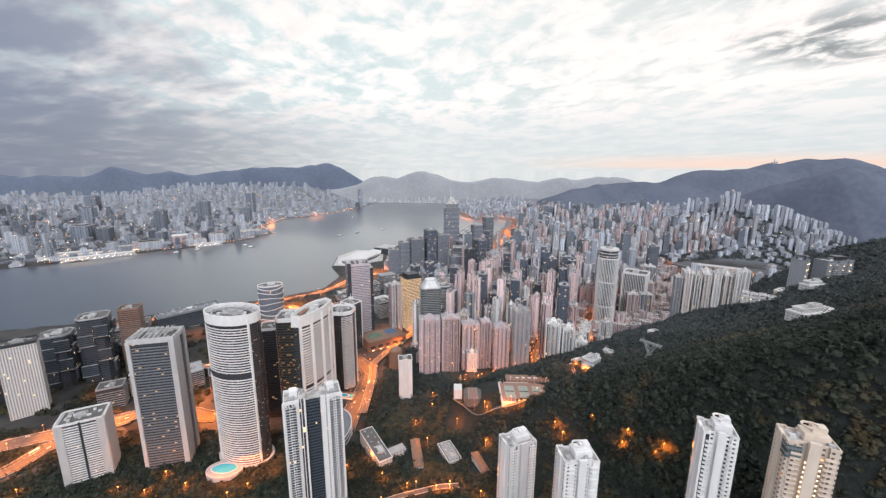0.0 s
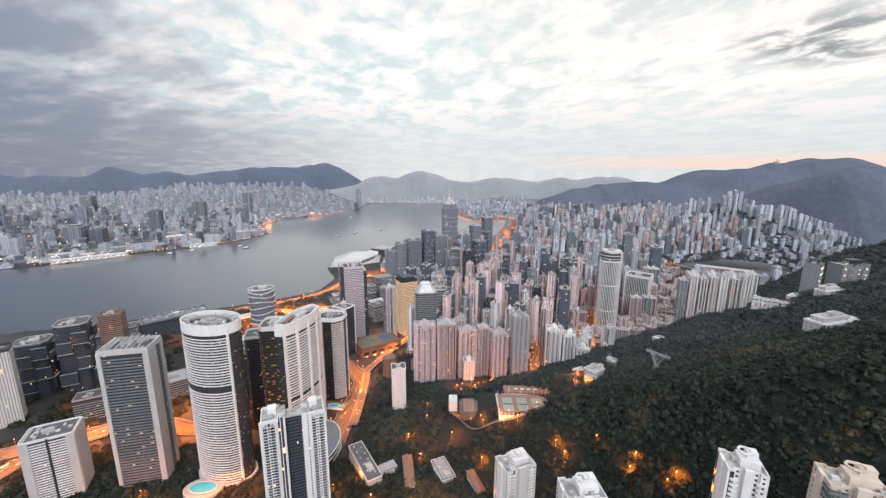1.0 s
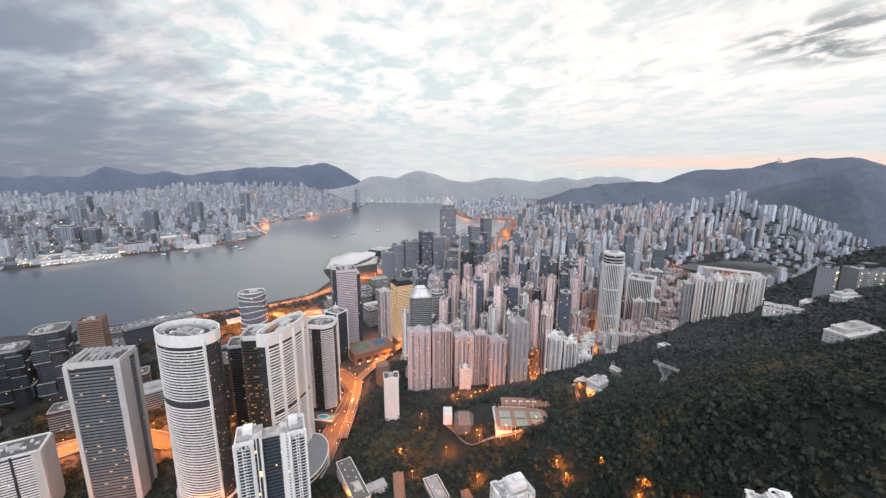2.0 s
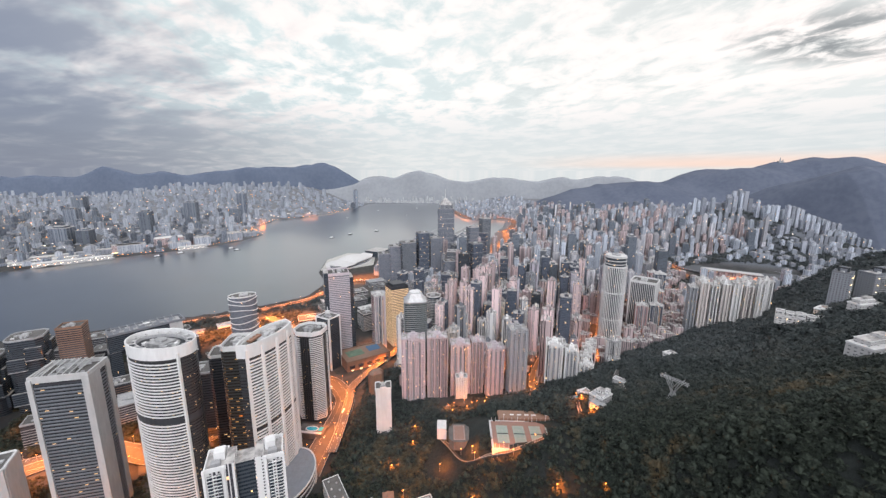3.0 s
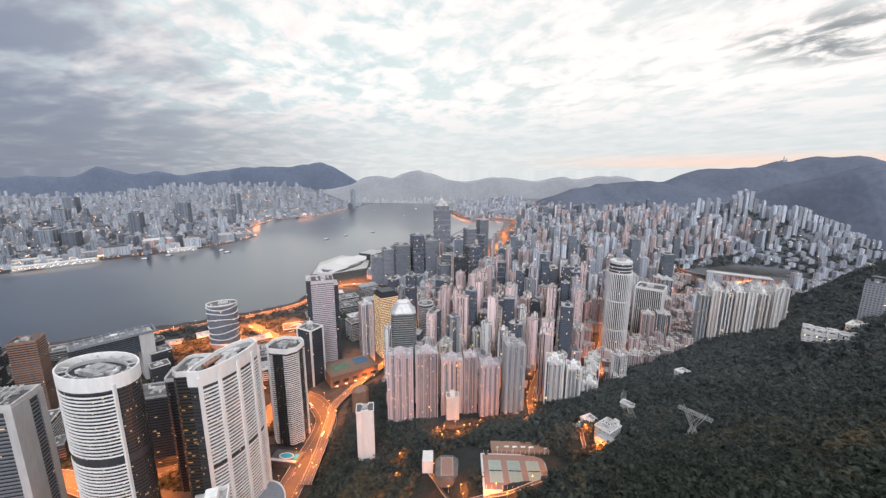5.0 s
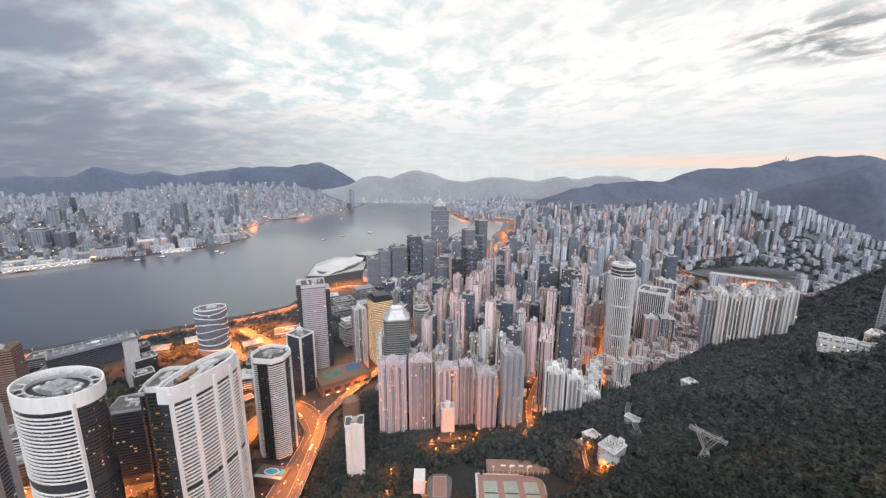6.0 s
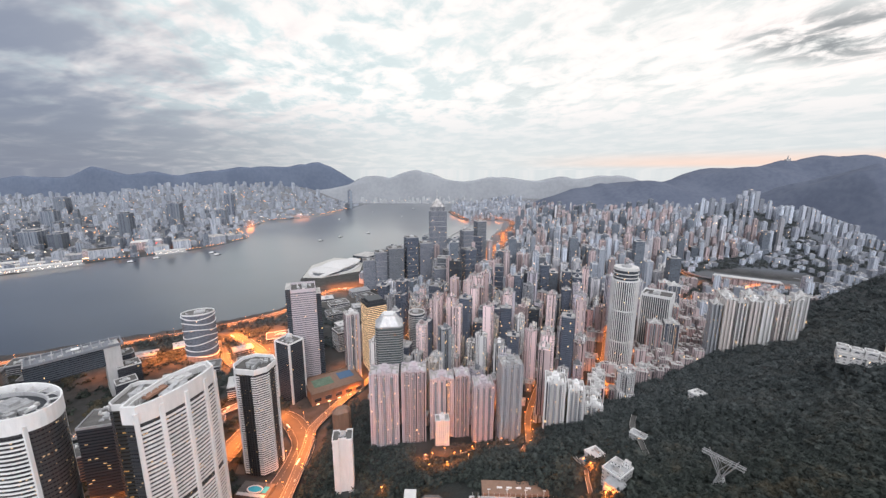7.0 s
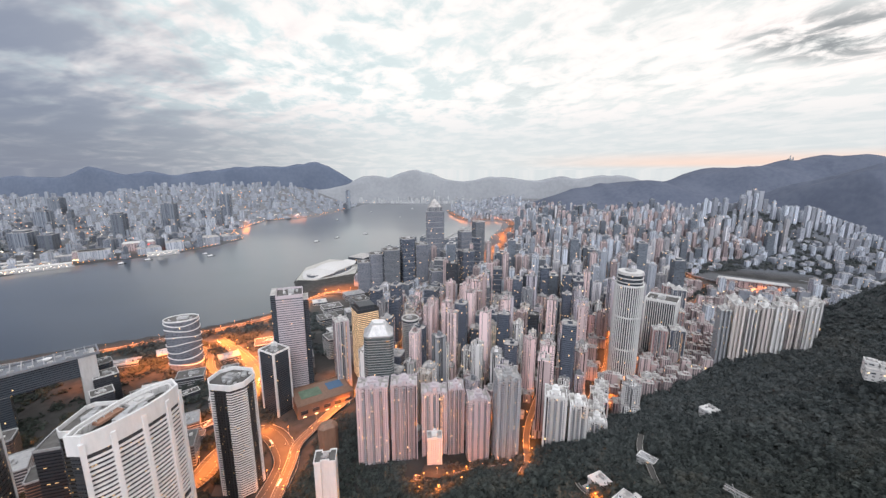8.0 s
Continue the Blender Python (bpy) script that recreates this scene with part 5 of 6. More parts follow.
TOWN_YARDS = [(62, 600, 30, 14, 1.2), (204, 1119, 40, 60, 1.5), (341, 817, 40, 30, 2.0), (70, 655, 50, 14, 0.35), (60, 800, 20, 60, 1.0), (150, 770, 20, 50, 1.0), (175, 700, 16, 60, 1.2), (320, 770, 24, 40, 1.0), (-60, 1060, 40, 40, 1.0), (210, 1120, 30, 60, 1.2), (500, 1230, 60, 40, 1.2), (430, 960, 50, 50, 0.8), (600, 1000, 60, 40, 0.5), (110, 1250, 40, 60, 1.0), (1130, 1440, 200, 40, 2.6), (388, 862, 60, 24, 1.6), (345, 820, 40, 24, 1.6), (455, 930, 40, 40, 1.4)]


def street_lamps():
    base = root("street_lamp", "tall steel street lamp with glowing orange head", "street lamp", -150, 560, 9, 0, "street lamps")
    part("post", Shape().prism(oval(0.16, 0.16, 6), 0, 10.5, oval(0.1, 0.1, 6)), STEEL, base)
    part("arm", Shape().bar((0, 0, 10.3), (2.2, 0, 10.9), 0.16), STEEL, base)
    part("lamp_head", Shape().prism(rect(1.5, 0.8), 10.6, 11.0, rect(1.1, 0.5)), SODIUM, base)
    first = True
    for key, gap in (("main", 24), ("flyover", 26), ("west", 28), ("harbour", 34), ("plaza", 26), ("west_low", 30), ("court_lane", 34), ("slope_foot", 16), ("lane_up", 22), ("hennessy", 60), ("bay_road", 46), ("bay_loop", 46), ("valley", 70), ("quay_link", 40), ("hill_lane", 40), ("school_lane", 36)):
        line, wide = ROAD_LINES[key]
        run, side = 0.0, 1
        for a, b in zip(line, line[1:]):
            run += (b - a).length
            if run > gap:
                run, side = 0.0, -side
                d = (b - a).normalized()
                n = Vector((-d.y, d.x, 0)) * side
                p = a + n * (wide / 2 + 0.6)
                m = pose(p.x, p.y, p.z, 0, 0, math.degrees(math.atan2(-n.y, -n.x)))
                if first:
                    base.matrix_basis, first = m, False
                else:
                    copy_thing(base, m)
    # the light of the rows of lamps, one lamp to a stretch of road
    for key, power, count in (("main", 0.6, 5), ("flyover", 0.5, 6), ("west", 1.0, 9), ("north_link", 1.2, 3), ("west_low", 0.6, 4), ("harbour", 1.3, 8), ("plaza", 1.5, 5), ("quay_link", 1.2, 4), ("slope_foot", 0.4, 3), ("lane_up", 0.5, 5), ("court_lane", 0.3, 4), ("hill_lane", 0.25, 1), ("hennessy", 1.0, 8), ("bay_road", 0.32, 12), ("bay_loop", 0.3, 5), ("bay_slip", 0.3, 4), ("valley", 0.7, 5), ("school_lane", 0.25, 3)):
        line, wide = ROAD_LINES[key]
        for k in range(count):
            i = int((k + 0.5) / count * (len(line) - 1))
            a, b = line[i], line[min(i + 1, len(line) - 1)]
            total = sum((q - p).length for p, q in zip(line, line[1:]))
            lamp = bpy.data.lights.new("street_light", "AREA")
            lamp.shape, lamp.size, lamp.size_y = "RECTANGLE", total / count * 0.9, wide * 0.7
            lamp.color, lamp.energy = (1.0, 0.235, 0.022), LAMP * power * total / count * (wide + 14)
            ob = new("street_light", lamp)
            d = b - a
            ob.matrix_basis = pose(a.x, a.y, a.z + 13, 0, 0, math.degrees(math.atan2(d.y, d.x)))


    # the same light over the yards and squares round the towers
    for x, y, sx, sy, power in HOTEL_YARDS + QUAY_YARDS + TOWN_YARDS:
        lamp = bpy.data.lights.new("yard_light", "AREA")
        lamp.shape, lamp.size, lamp.size_y = "RECTANGLE", sx, sy
        lamp.color, lamp.energy = (1.0, 0.235, 0.022), LAMP * power * sx * sy * 0.9
        new("yard_light", lamp).matrix_basis = pose(x, y, max(4, height(x, y)) + 16, 0, 0, 24)


    for x, y in ((-16, 599), (-16, 562), (60, 488), (85, 459), (129, 390), (157, 358), (175, 320), (170, 318), (186, 292), (191, 290), (57, 440), (150, 470), (-40, 381), (-6, 372), (9, 374), (43, 360), (34, 646), (96, 648), (72, 644), (133, 374), (-93, 441), (-72, 401), (-120, 420), (-318, 408), (-252, 384), (-235, 398), (-400, 405), (-520, 400), (-560, 380), (-358, 430), (-362, 399), (40, 620), (62, 606), (88, 612), (30, 545), (22, 500), (100, 448), (196, 520), (188, 470), (-40, 520), (-20, 470)):
        z = height(x, y)
        copy_thing(base, pose(x, y, z, 0, 0, 40))
        lamp = bpy.data.lights.new("garden_light", "POINT")
        lamp.shadow_soft_size, lamp.color, lamp.energy = 2.5, (1.0, 0.22, 0.02), 22000
        new("garden_light", lamp).matrix_basis = pose(x, y, z + 9.0)


LAMP = 21.0
street_lamps()

# ---------------------------------------------------------------- the town behind
TAKEN = [(o.matrix_basis.translation.x, o.matrix_basis.translation.y) for o in scene.objects if o.parent is None and o.type == "EMPTY" and o.get("category") in ("tower", "building")]


def free_of_roads(x, y, r):
    for line, wide in ROAD_LINES.values():
        for p, q in zip(line, line[1:]):
            d = q - p
            k = min(1.0, max(0.0, ((x - p.x) * d.x + (y - p.y) * d.y) / max(1e-6, d.x * d.x + d.y * d.y)))
            if math.hypot(x - p.x - k * d.x, y - p.y - k * d.y) < wide / 2 + r:
                return False
    return True


def open_to_bay(x, y):
    """Wedge kept clear round the lit bay roads, shaped to fit the camera's view."""
    return 1690 < y < 3330 and 0.108 * y - 25 < x < 0.168 * y + 25


def town_sites():
    """Plots of the dense town, street by street."""
    rng, out = random.Random(12), []
    c, s = math.cos(radians(-17)), math.sin(radians(-17))
    for i in range(-14, 66):
        for j in range(0, 112):
            u, v = i * 28 + rng.uniform(-4, 4), 640 + j * 26 + rng.uniform(-4, 4)
            if i % 4 == 3 and rng.random() < 0.5:
                continue
            x, y = u * c - (v - 900) * s - 90, u * s + (v - 900) * c + 900
            if y < 715 or y > 3400 or x < -420 or x > 1500:
                continue
            out.append((x, y, rng.random(), rng.random(), rng.random()))
    return out


def town_height(x, y, r):
    h = 36 + 108 * r ** 2.2
    if 900 < y < 1500:
        h += 12
    if y > 1600 and x < 0.2 * y:
        return 14 + 24 * r
    if x < 70 and 1080 < y < 1560:
        h = 24 + 26 * r
    return h


def build_town():
    rng = random.Random(4)
    plans = [
        lambda: cross(rng.uniform(21, 25), rng.uniform(8, 9.5)),
        lambda: bays(rng.uniform(15, 21), rng.uniform(14, 19), 3, 2.0),
        lambda: bays(rng.uniform(16, 23), rng.uniform(14, 18), 5, 1.7),
        lambda: rect(rng.uniform(15, 21), rng.uniform(14, 20), 3),
        lambda: rect(rng.uniform(13, 18), rng.uniform(13, 19)),
    ]
    words = ("pink", "cream", "white", "grey", "dark blue glass", "rose brown", "mauve")
    patterns = []
    for k in range(48):
        c = rng.choices(range(7), (24, 18, 14, 12, 14, 9, 9))[0]
        h = 46 + 11 * (k % 9) + rng.uniform(-4, 4)
        t = root("city_tower", f"{words[c]} high-rise block in the dense town", "tower", 0, -800 - 40 * k, 0, 0, "town high-rises")
        plan = plans[k % 5]()
        if c == 4:
            plan = rect(rng.uniform(19, 26), rng.uniform(18, 24), 3)
        part("wall", Shape().prism(plan, -14, h), FLATS[c], t)
        part("parapet", Shape().ring(inset(plan, -0.3), 0.8, h - 0.8, h + 1.4), rng.choice([FLATS[c], FLATS[c], GREY]), t)
        part("lift_house", Shape().box(rng.uniform(-2, 2), rng.uniform(-2, 2), h, rng.uniform(6, 10), rng.uniform(6, 9), 5).box(0, 0, h + 5, 4, 4, 3), rng.choice([GREY, FLATS[c], FLATS[c], SLAB]), t)
        part("podium", Shape().box(0, 0, -14, 24, 23, 14 + rng.uniform(8, 16)), FLATS[rng.choice([1, 3, 2])], t)
        patterns.append((h, t, [False]))
    pink, white, grey, dark = Shape(), Shape(), Shape(), Shape()
    near = 0
    spots = []
    for x, y, a, b, c in town_sites():
        z = height(x, y)
        if z < 4 or z > 88 or any(abs(x - p) < 31 and abs(y - q) < 31 for p, q in TAKEN) or not free_of_roads(x, y, 12):
            continue
        if x > 330 + 0.45 * (y - 700) and y < 1150:
            continue
        if x > 0.56 * y and y < 1800:
            continue
        if (x < -125 and 930 < y < 1490) or (x < -230 and y < 2000) or (x < -68 and y < 960) or (abs(x - 388) < 52 and 770 < y < 885):
            continue
        if ((x - 1190) / 270) ** 2 + ((y - 1560) / 170) ** 2 < 1:
            continue
        if open_to_bay(x, y):
            continue
        spots.append((x, y, z, a, b, c))
    spots.sort(key=lambda s: s[1] + 0.3 * abs(s[0] - 100))
    for x, y, z, a, b, c in spots:
        h = town_height(x, y, a)
        if near < 296:
            h0, t, used = min(patterns, key=lambda p: abs(p[0] - h) + 40 * ((hash((round(x), round(p[0] * 7))) % 100) / 100))
            m = pose(x, y, z, 0, 0, -17 + 90 * int(b * 4) + (c - 0.5) * 8)
            near += 1
            if used[0]:
                copy_thing(t, m)
            else:
                t.matrix_basis, used[0] = m, True
        else:
            shape = (pink, white, grey, dark)[0 if c < 0.3 else 1 if c < 0.54 else 2 if c < 0.91 else 3]
            w, d = 13 + 10 * b, 12 + 9 * ((c * 7) % 1)
            if shape is dark:
                w, d, h = w * 1.5, d * 1.5, h + 26
            turn = -17 + 20 * (a - 0.5)
            shape.box(x, y, z - 8, w, d, h + 8, turn)
            shape.box(x, y, z + h, w * 0.45, d * 0.45, 5, turn)
            if b > 0.4 and shape is not dark:
                shape.box(x, y, z - 8, w * 0.6, d * 1.35, h + 5, turn)
            if b < 0.5:
                shape.box(x, y, z - 8, w * 1.3, d * 1.25, 8 + h * 0.22, turn)
    # low houses and yards that fill the plots between the towers
    low = Shape()
    rng = random.Random(21)
    stand = np.array([(s[0], s[1]) for s in spots] + TAKEN)
    for i in range(-6, 52):
        for j in range(0, 40):
            x, y = -90 + 23 * i + rng.uniform(-4, 4), 742 + 23 * j + rng.uniform(-4, 4)
            z = height(x, y)
            if z < 4 or z > 60 or (x < -60 and y < 960) or (x < -120 and y < 1500) or ((x - 1190) / 270) ** 2 + ((y - 1560) / 160) ** 2 < 1 or not free_of_roads(x, y, 9):
                continue
            if np.hypot(stand[:, 0] - x, stand[:, 1] - y).min() < 15 or math.hypot(x - 395, y - 893) < 36:
                continue
            w, d, h = rng.uniform(12, 20), rng.uniform(11, 18), rng.uniform(8, 26) + (18 if rng.random() < 0.2 else 0)
            low.box(x, y, z - 8, w, d, h + 8, -17)
            low.box(x + rng.uniform(-3, 3), y, z + h, w * 0.4, d * 0.4, 3, -17)
    tagged(new("low_blocks", low.mesh("low_blocks", FAR_HK[2])), "low rose and cream town houses between towers", "buildings", kind="stuff")
    for h0, t, used in patterns:
        if not used[0]:
            for o in list(t.children_recursive) + [t]:
                bpy.data.objects.remove(o)
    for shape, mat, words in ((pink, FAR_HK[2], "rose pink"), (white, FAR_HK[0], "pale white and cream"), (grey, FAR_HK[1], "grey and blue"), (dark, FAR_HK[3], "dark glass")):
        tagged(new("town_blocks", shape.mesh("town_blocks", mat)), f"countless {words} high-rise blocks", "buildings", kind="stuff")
    # single dark towers that stand over the rest
    spec = ((40, 1130, 32, 118), (95, 1330, 36, 132), (170, 1180, 30, 110), (215, 1290, 34, 128), (300, 1240, 34, 120), (360, 1380, 36, 136), (255, 1480, 36, 126), (440, 1290, 32, 112), (330, 1620, 40, 138), (200, 1760, 40, 134), (420, 1800, 40, 120), (520, 1560, 36, 118), (150, 1000, 28, 104), (255, 1010, 28, 100), (60, 1450, 40, 116), (500, 1980, 40, 126), (600, 1760, 38, 104), (560, 2250, 42, 120), (640, 2050, 40, 110))
    for k, (x, y, w, z) in enumerate(spec):
        tower("office_tower", ("blue-grey", "black", "silver grey")[k % 3] + " glass tower above the dense town", x, y, -17 + 5 * (k % 4), rect(w, w * 0.85, 4 * (k % 2)), z, z0=5, floor=15, band=1.2, out=0.3, skin=(GREY, DARK, PALE)[k % 3], core=(FLATS[4], CURTAIN, MIRROR)[k % 3], crown=3, clutter=3, seed=300 + k, group="glass towers in the town")


def far_towns():
    """The far districts: beyond the valley, and over the harbour."""
    rng = random.Random(77)
    east, hillside, shore = Shape(), Shape(), Shape()
    for _ in range(2300):
        x, y = rng.uniform(300, 3000), rng.uniform(1500, 4300)
        if x < 460 + 0.05 * y or ((x - 1190) / 290) ** 2 + ((y - 1580) / 190) ** 2 < 1 or open_to_bay(x, y) or not free_of_roads(x, y, 10):
            continue
        z = height(x, y)
        if z < 4 or x > 0.78 * y - 250 + rng.uniform(-200, 200):
            continue
        h = rng.uniform(24, 66) + (rng.uniform(20, 66) if rng.random() < 0.16 else 0) - 0.006 * y
        w = rng.uniform(11, 20)
        shape = east if rng.random() < 0.6 else hillside
        shape.box(x, y, z - 10, w, rng.uniform(11, 20), h + 10, rng.uniform(-40, 20))
        shape.box(x, y, z + h - 1, w * 0.5, w * 0.5, 5, -17)
        if rng.random() < 0.5:
            shape.box(x, y, z - 10, w * 1.7, w * 1.5, 16 + 0.12 * h, -17)
    # blocks on the wooded slopes round the valley, in rows along the contour
    for _ in range(170):
        x, y = rng.uniform(1150, 2750), rng.uniform(1720, 3100)
        if ((x - 1190) / 320) ** 2 + ((y - 1580) / 230) ** 2 < 1 or x > 1.05 * y + 60:
            continue
        h = rng.uniform(30, 62) + (rng.uniform(20, 55) if rng.random() < 0.25 else 0)
        turn, w = rng.uniform(-35, 10), rng.uniform(13, 20)
        shape = east if rng.random() < 0.5 else hillside
        for k in range(rng.choice([1, 2, 3, 4])):
            px, py = x + k * 26 * math.cos(radians(turn)), y + k * 26 * math.sin(radians(turn))
            if not free_of_roads(px, py, 10):
                continue
            z = height(px, py)
            shape.box(px, py, z - 20, w, w * 0.9, h + 20, turn)
            shape.box(px, py, z + h, w * 0.4, w * 0.4, 5, turn)
    for _ in range(620):
        x, y = rng.uniform(680, 2300), rng.uniform(1080, 1900)
        if ((x - 1190) / 235) ** 2 + ((y - 1560) / 130) ** 2 < 1 or x > 0.92 * y + 230 or x < 0.56 * y or not free_of_roads(x, y, 8):
            continue
        z = height(x, y)
        if z > 4:
            w, h = rng.uniform(12, 26), rng.uniform(8, 26) + (rng.uniform(15, 40) if rng.random() < 0.2 else 0)
            shape = east if rng.random() < 0.5 else hillside
            shape.box(x, y, z - 8, w, rng.uniform(11, 20), h + 8, rng.uniform(-40, 10))
            shape.box(x, y, z + h, w * 0.4, w * 0.4, 3, -17)
    for _ in range(520):
        x, y = rng.uniform(150, 900), rng.uniform(3250, 4750)
        z = height(x, y)
        if z > 4 and free_of_roads(x, y, 16):
            (east if rng.random() < 0.5 else hillside).box(x, y, z - 12, rng.uniform(14, 26), rng.uniform(14, 24), rng.uniform(20, 58) + 12, rng.uniform(-40, 20))
    # the shore at the end of the channel
    for _ in range(420):
        x, y = rng.uniform(-930, 700), 4822 + 22 * rng.random()
        shore.box(x, y, 0, rng.uniform(8, 30), rng.uniform(10, 20), rng.uniform(8, 46) + (46 if rng.random() < 0.08 else 0), rng.uniform(-30, 30))
    for k in range(9):
        x, y = 1560 + 21 * k, 2160 + 9 * k + 30 * (k % 2)
        hillside.box(x, y, height(x, y) - 10, 19, 18, (78, 86, 82, 104, 108, 110, 104, 84, 70)[k] + 10, -20)
    tagged(new("valley_blocks", east.mesh("valley_blocks", FAR_HK[1])), "haze-tinted grey high-rise district beyond the valley", "buildings", kind="stuff")
    tagged(new("valley_blocks", hillside.mesh("valley_blocks", FAR_VALLEY)), "pale haze-tinted hillside high-rise district beyond the valley", "buildings", kind="stuff")
    tagged(new("shore_blocks", shore.mesh("shore_blocks", FAR_SHORE)), "low pale haze-tinted blocks along the far shore", "buildings", kind="stuff")
    a, b, c = Shape(), Shape(), Shape()
    for _ in range(4200):
        x, y = rng.uniform(-5200, -880), rng.uniform(1300, 4640)
        z = height(x, y)
        if z < 4 or edge_distance(np.array([x]), np.array([y]), KLN_COAST)[0] < 26 or not free_of_roads(x, y, 12):
            continue
        far = max(0.0, (y - 2400) / 2000)
        h = rng.uniform(10, 36) + (rng.uniform(16, 60) if rng.random() < 0.22 else 0)
        w, d, turn = rng.uniform(13, 34), rng.uniform(13, 30), rng.choice([-18, 12, 40]) + rng.uniform(-5, 5)
        shape = a if rng.random() < (0.5 if x > -2300 else 0.25) + 0.3 * far else b
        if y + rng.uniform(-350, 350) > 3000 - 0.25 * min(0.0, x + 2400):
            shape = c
        shape.box(x, y, z - 3, w, d, h, turn)
        shape.box(x, y, z - 3 + h, w * 0.5, d * 0.5, 4, turn)
        if rng.random() < 0.6:
            shape.box(x, y, z - 3, w * 1.7, d * 1.5, 6 + h * 0.25, turn)
    for x, y, w, h in ((-1560, 3130, 62, 215), (-905, 4190, 46, 190), (-925, 4140, 40, 60), (-1970, 2080, 80, 96), (-1880, 2110, 60, 80), (-1830, 2480, 60, 140), (-1690, 2710, 70, 180), (-1500, 2900, 56, 120), (-2500, 2700, 70, 130), (-3000, 3300, 80, 170)):
        b.box(x, y, 0, w, w, h, 15)
        b.box(x, y, h, w * 0.6, w * 0.6, 8, 15)
    for x, y, w, d, h in ((-1475, 1905, 110, 60, 44), (-1560, 1890, 120, 50, 26), (-1330, 2030, 90, 70, 34), (-1250, 2090, 70, 60, 50), (-1180, 2260, 80, 90, 46), (-1160, 2400, 70, 90, 30)):
        a.box(x, y, 0, w, d, h, 42)
    tagged(new("harbour_town", a.mesh("harbour_town", FAR_KLN[0])), "grey-blue city across the harbour, haze painted in", "buildings", kind="stuff")
    tagged(new("harbour_town", c.mesh("harbour_town", FAR_KLN[2])), "low district painted haze-grey at the foot of far hills", "buildings", kind="stuff")
    tagged(new("harbour_town", b.mesh("harbour_town", FAR_KLN[1])), "dark haze-tinted blocks of the city across the harbour", "buildings", kind="stuff")
    for x, y, w, d, turn in ((-1560, 1700, 250, 30, 44), (-1660, 1720, 280, 34, 44), (-1760, 1740, 240, 30, 44), (-1250, 2010, 120, 30, 40)):
        pier = root("ferry_pier", "long white pier building edged with lights", "pier", x, y, 0, turn)
        part("deck", Shape().box(0, 0, -4, w * 1.06, d * 1.5, 8), GREY, pier)
        part("hall", Shape().box(0, 0, 4, w, d, 12), GRID, pier)
        part("roof", Shape().box(0, 0, 16, w * 1.02, d * 1.1, 1.5), PALE, pier)
        bulb = Shape().box(0, 0, 0, 2.4, 1.4, 1.6).mesh("quay_lamp", PIER_LAMP)
        for k in range(int(w / 11)):
            for v in (-0.6, 0.62):
                part("quay_lamp", bulb, PIER_LAMP, pier).location = (-w / 2 + 11 * k + 4 * (k % 2), v * d * 1.2, 6 + 3 * (k % 3))
    mall = root("harbour_mall", "broad pale harbour mall with lit red screen", "building", -1440, 2110, 2, 42)
    part("wall", Shape().box(0, 0, 0, 130, 60, 40), FAR_HK[2], mall)
    part("roof", Shape().box(0, 0, 40, 124, 54, 3), PALE, mall)
    part("screen", Shape().box(20, -30.5, 10, 46, 1, 22), SCREEN, mall, "glowing red screen")
    hall = root("harbour_hall", "pale rose harbour hall with a glowing canopy", "building", -1500, 1905, 2, 42)
    part("wall", Shape().box(0, 0, 0, 110, 50, 42), FAR_HK[2], hall)
    # the canopy itself glows, in place of lamps below it
    part("canopy", Shape().box(0, -28, 8, 116, 8, 1.5), WARM, hall)
    dots = Shape()
    for _ in range(520):
        x, y = rng.uniform(-4500, -850), rng.uniform(1500, 4300)
        z = height(x, y)
        if z > 3:
            q = rng.choice([1.8, 2.2, 2.6, 3.6])
            dots.box(x, y, z + rng.uniform(4, 16), q, q, q * 0.7)
    for (ax, ay), (bx, by) in zip(KLN_COAST[2:13], KLN_COAST[3:14]):
        n = int(math.hypot(bx - ax, by - ay) / 16)
        for k in range(n):
            if rng.random() < 0.75:
                dots.box(ax + (bx - ax) * k / n - 9, ay + (by - ay) * k / n + 9, 9, 2.0, 2.0, 1.6)
    for _ in range(500):
        x, y = rng.uniform(100, 2600), rng.uniform(1300, 4200)
        z = height(x, y)
        if z > 3 and x < 0.95 * y - 200 and ((x - 1190) / 250) ** 2 + ((y - 1560) / 150) ** 2 > 1:
            dots.box(x, y, z + rng.uniform(3, 12), 2.0, 2.0, 1.6)
    white = Shape()
    for _ in range(520):
        x, y = (rng.uniform(-3500, -850), rng.uniform(1550, 4300)) if rng.random() < 0.75 else (rng.uniform(500, 2400), rng.uniform(1800, 3200))
        z = height(x, y)
        if z > 3:
            q = rng.choice([1.8, 2.2, 2.8, 4.0])
            q = q if x < 0 else 0.55 * q
            white.box(x, y, z + rng.uniform(5, 20 if x < 0 else 12), q, q, q * 0.7)
    tagged(new("town_lights", white.mesh("town_lights", PIER_LAMP)), "scattered white lamps of the distant streets", "lamps", kind="stuff")
    tagged(new("town_lights", dots.mesh("town_lights", SODIUM)), "scattered orange lamps of the distant streets", "lamps", kind="stuff")


build_town()
far_towns()

# ---------------------------------------------------------------- on the slope


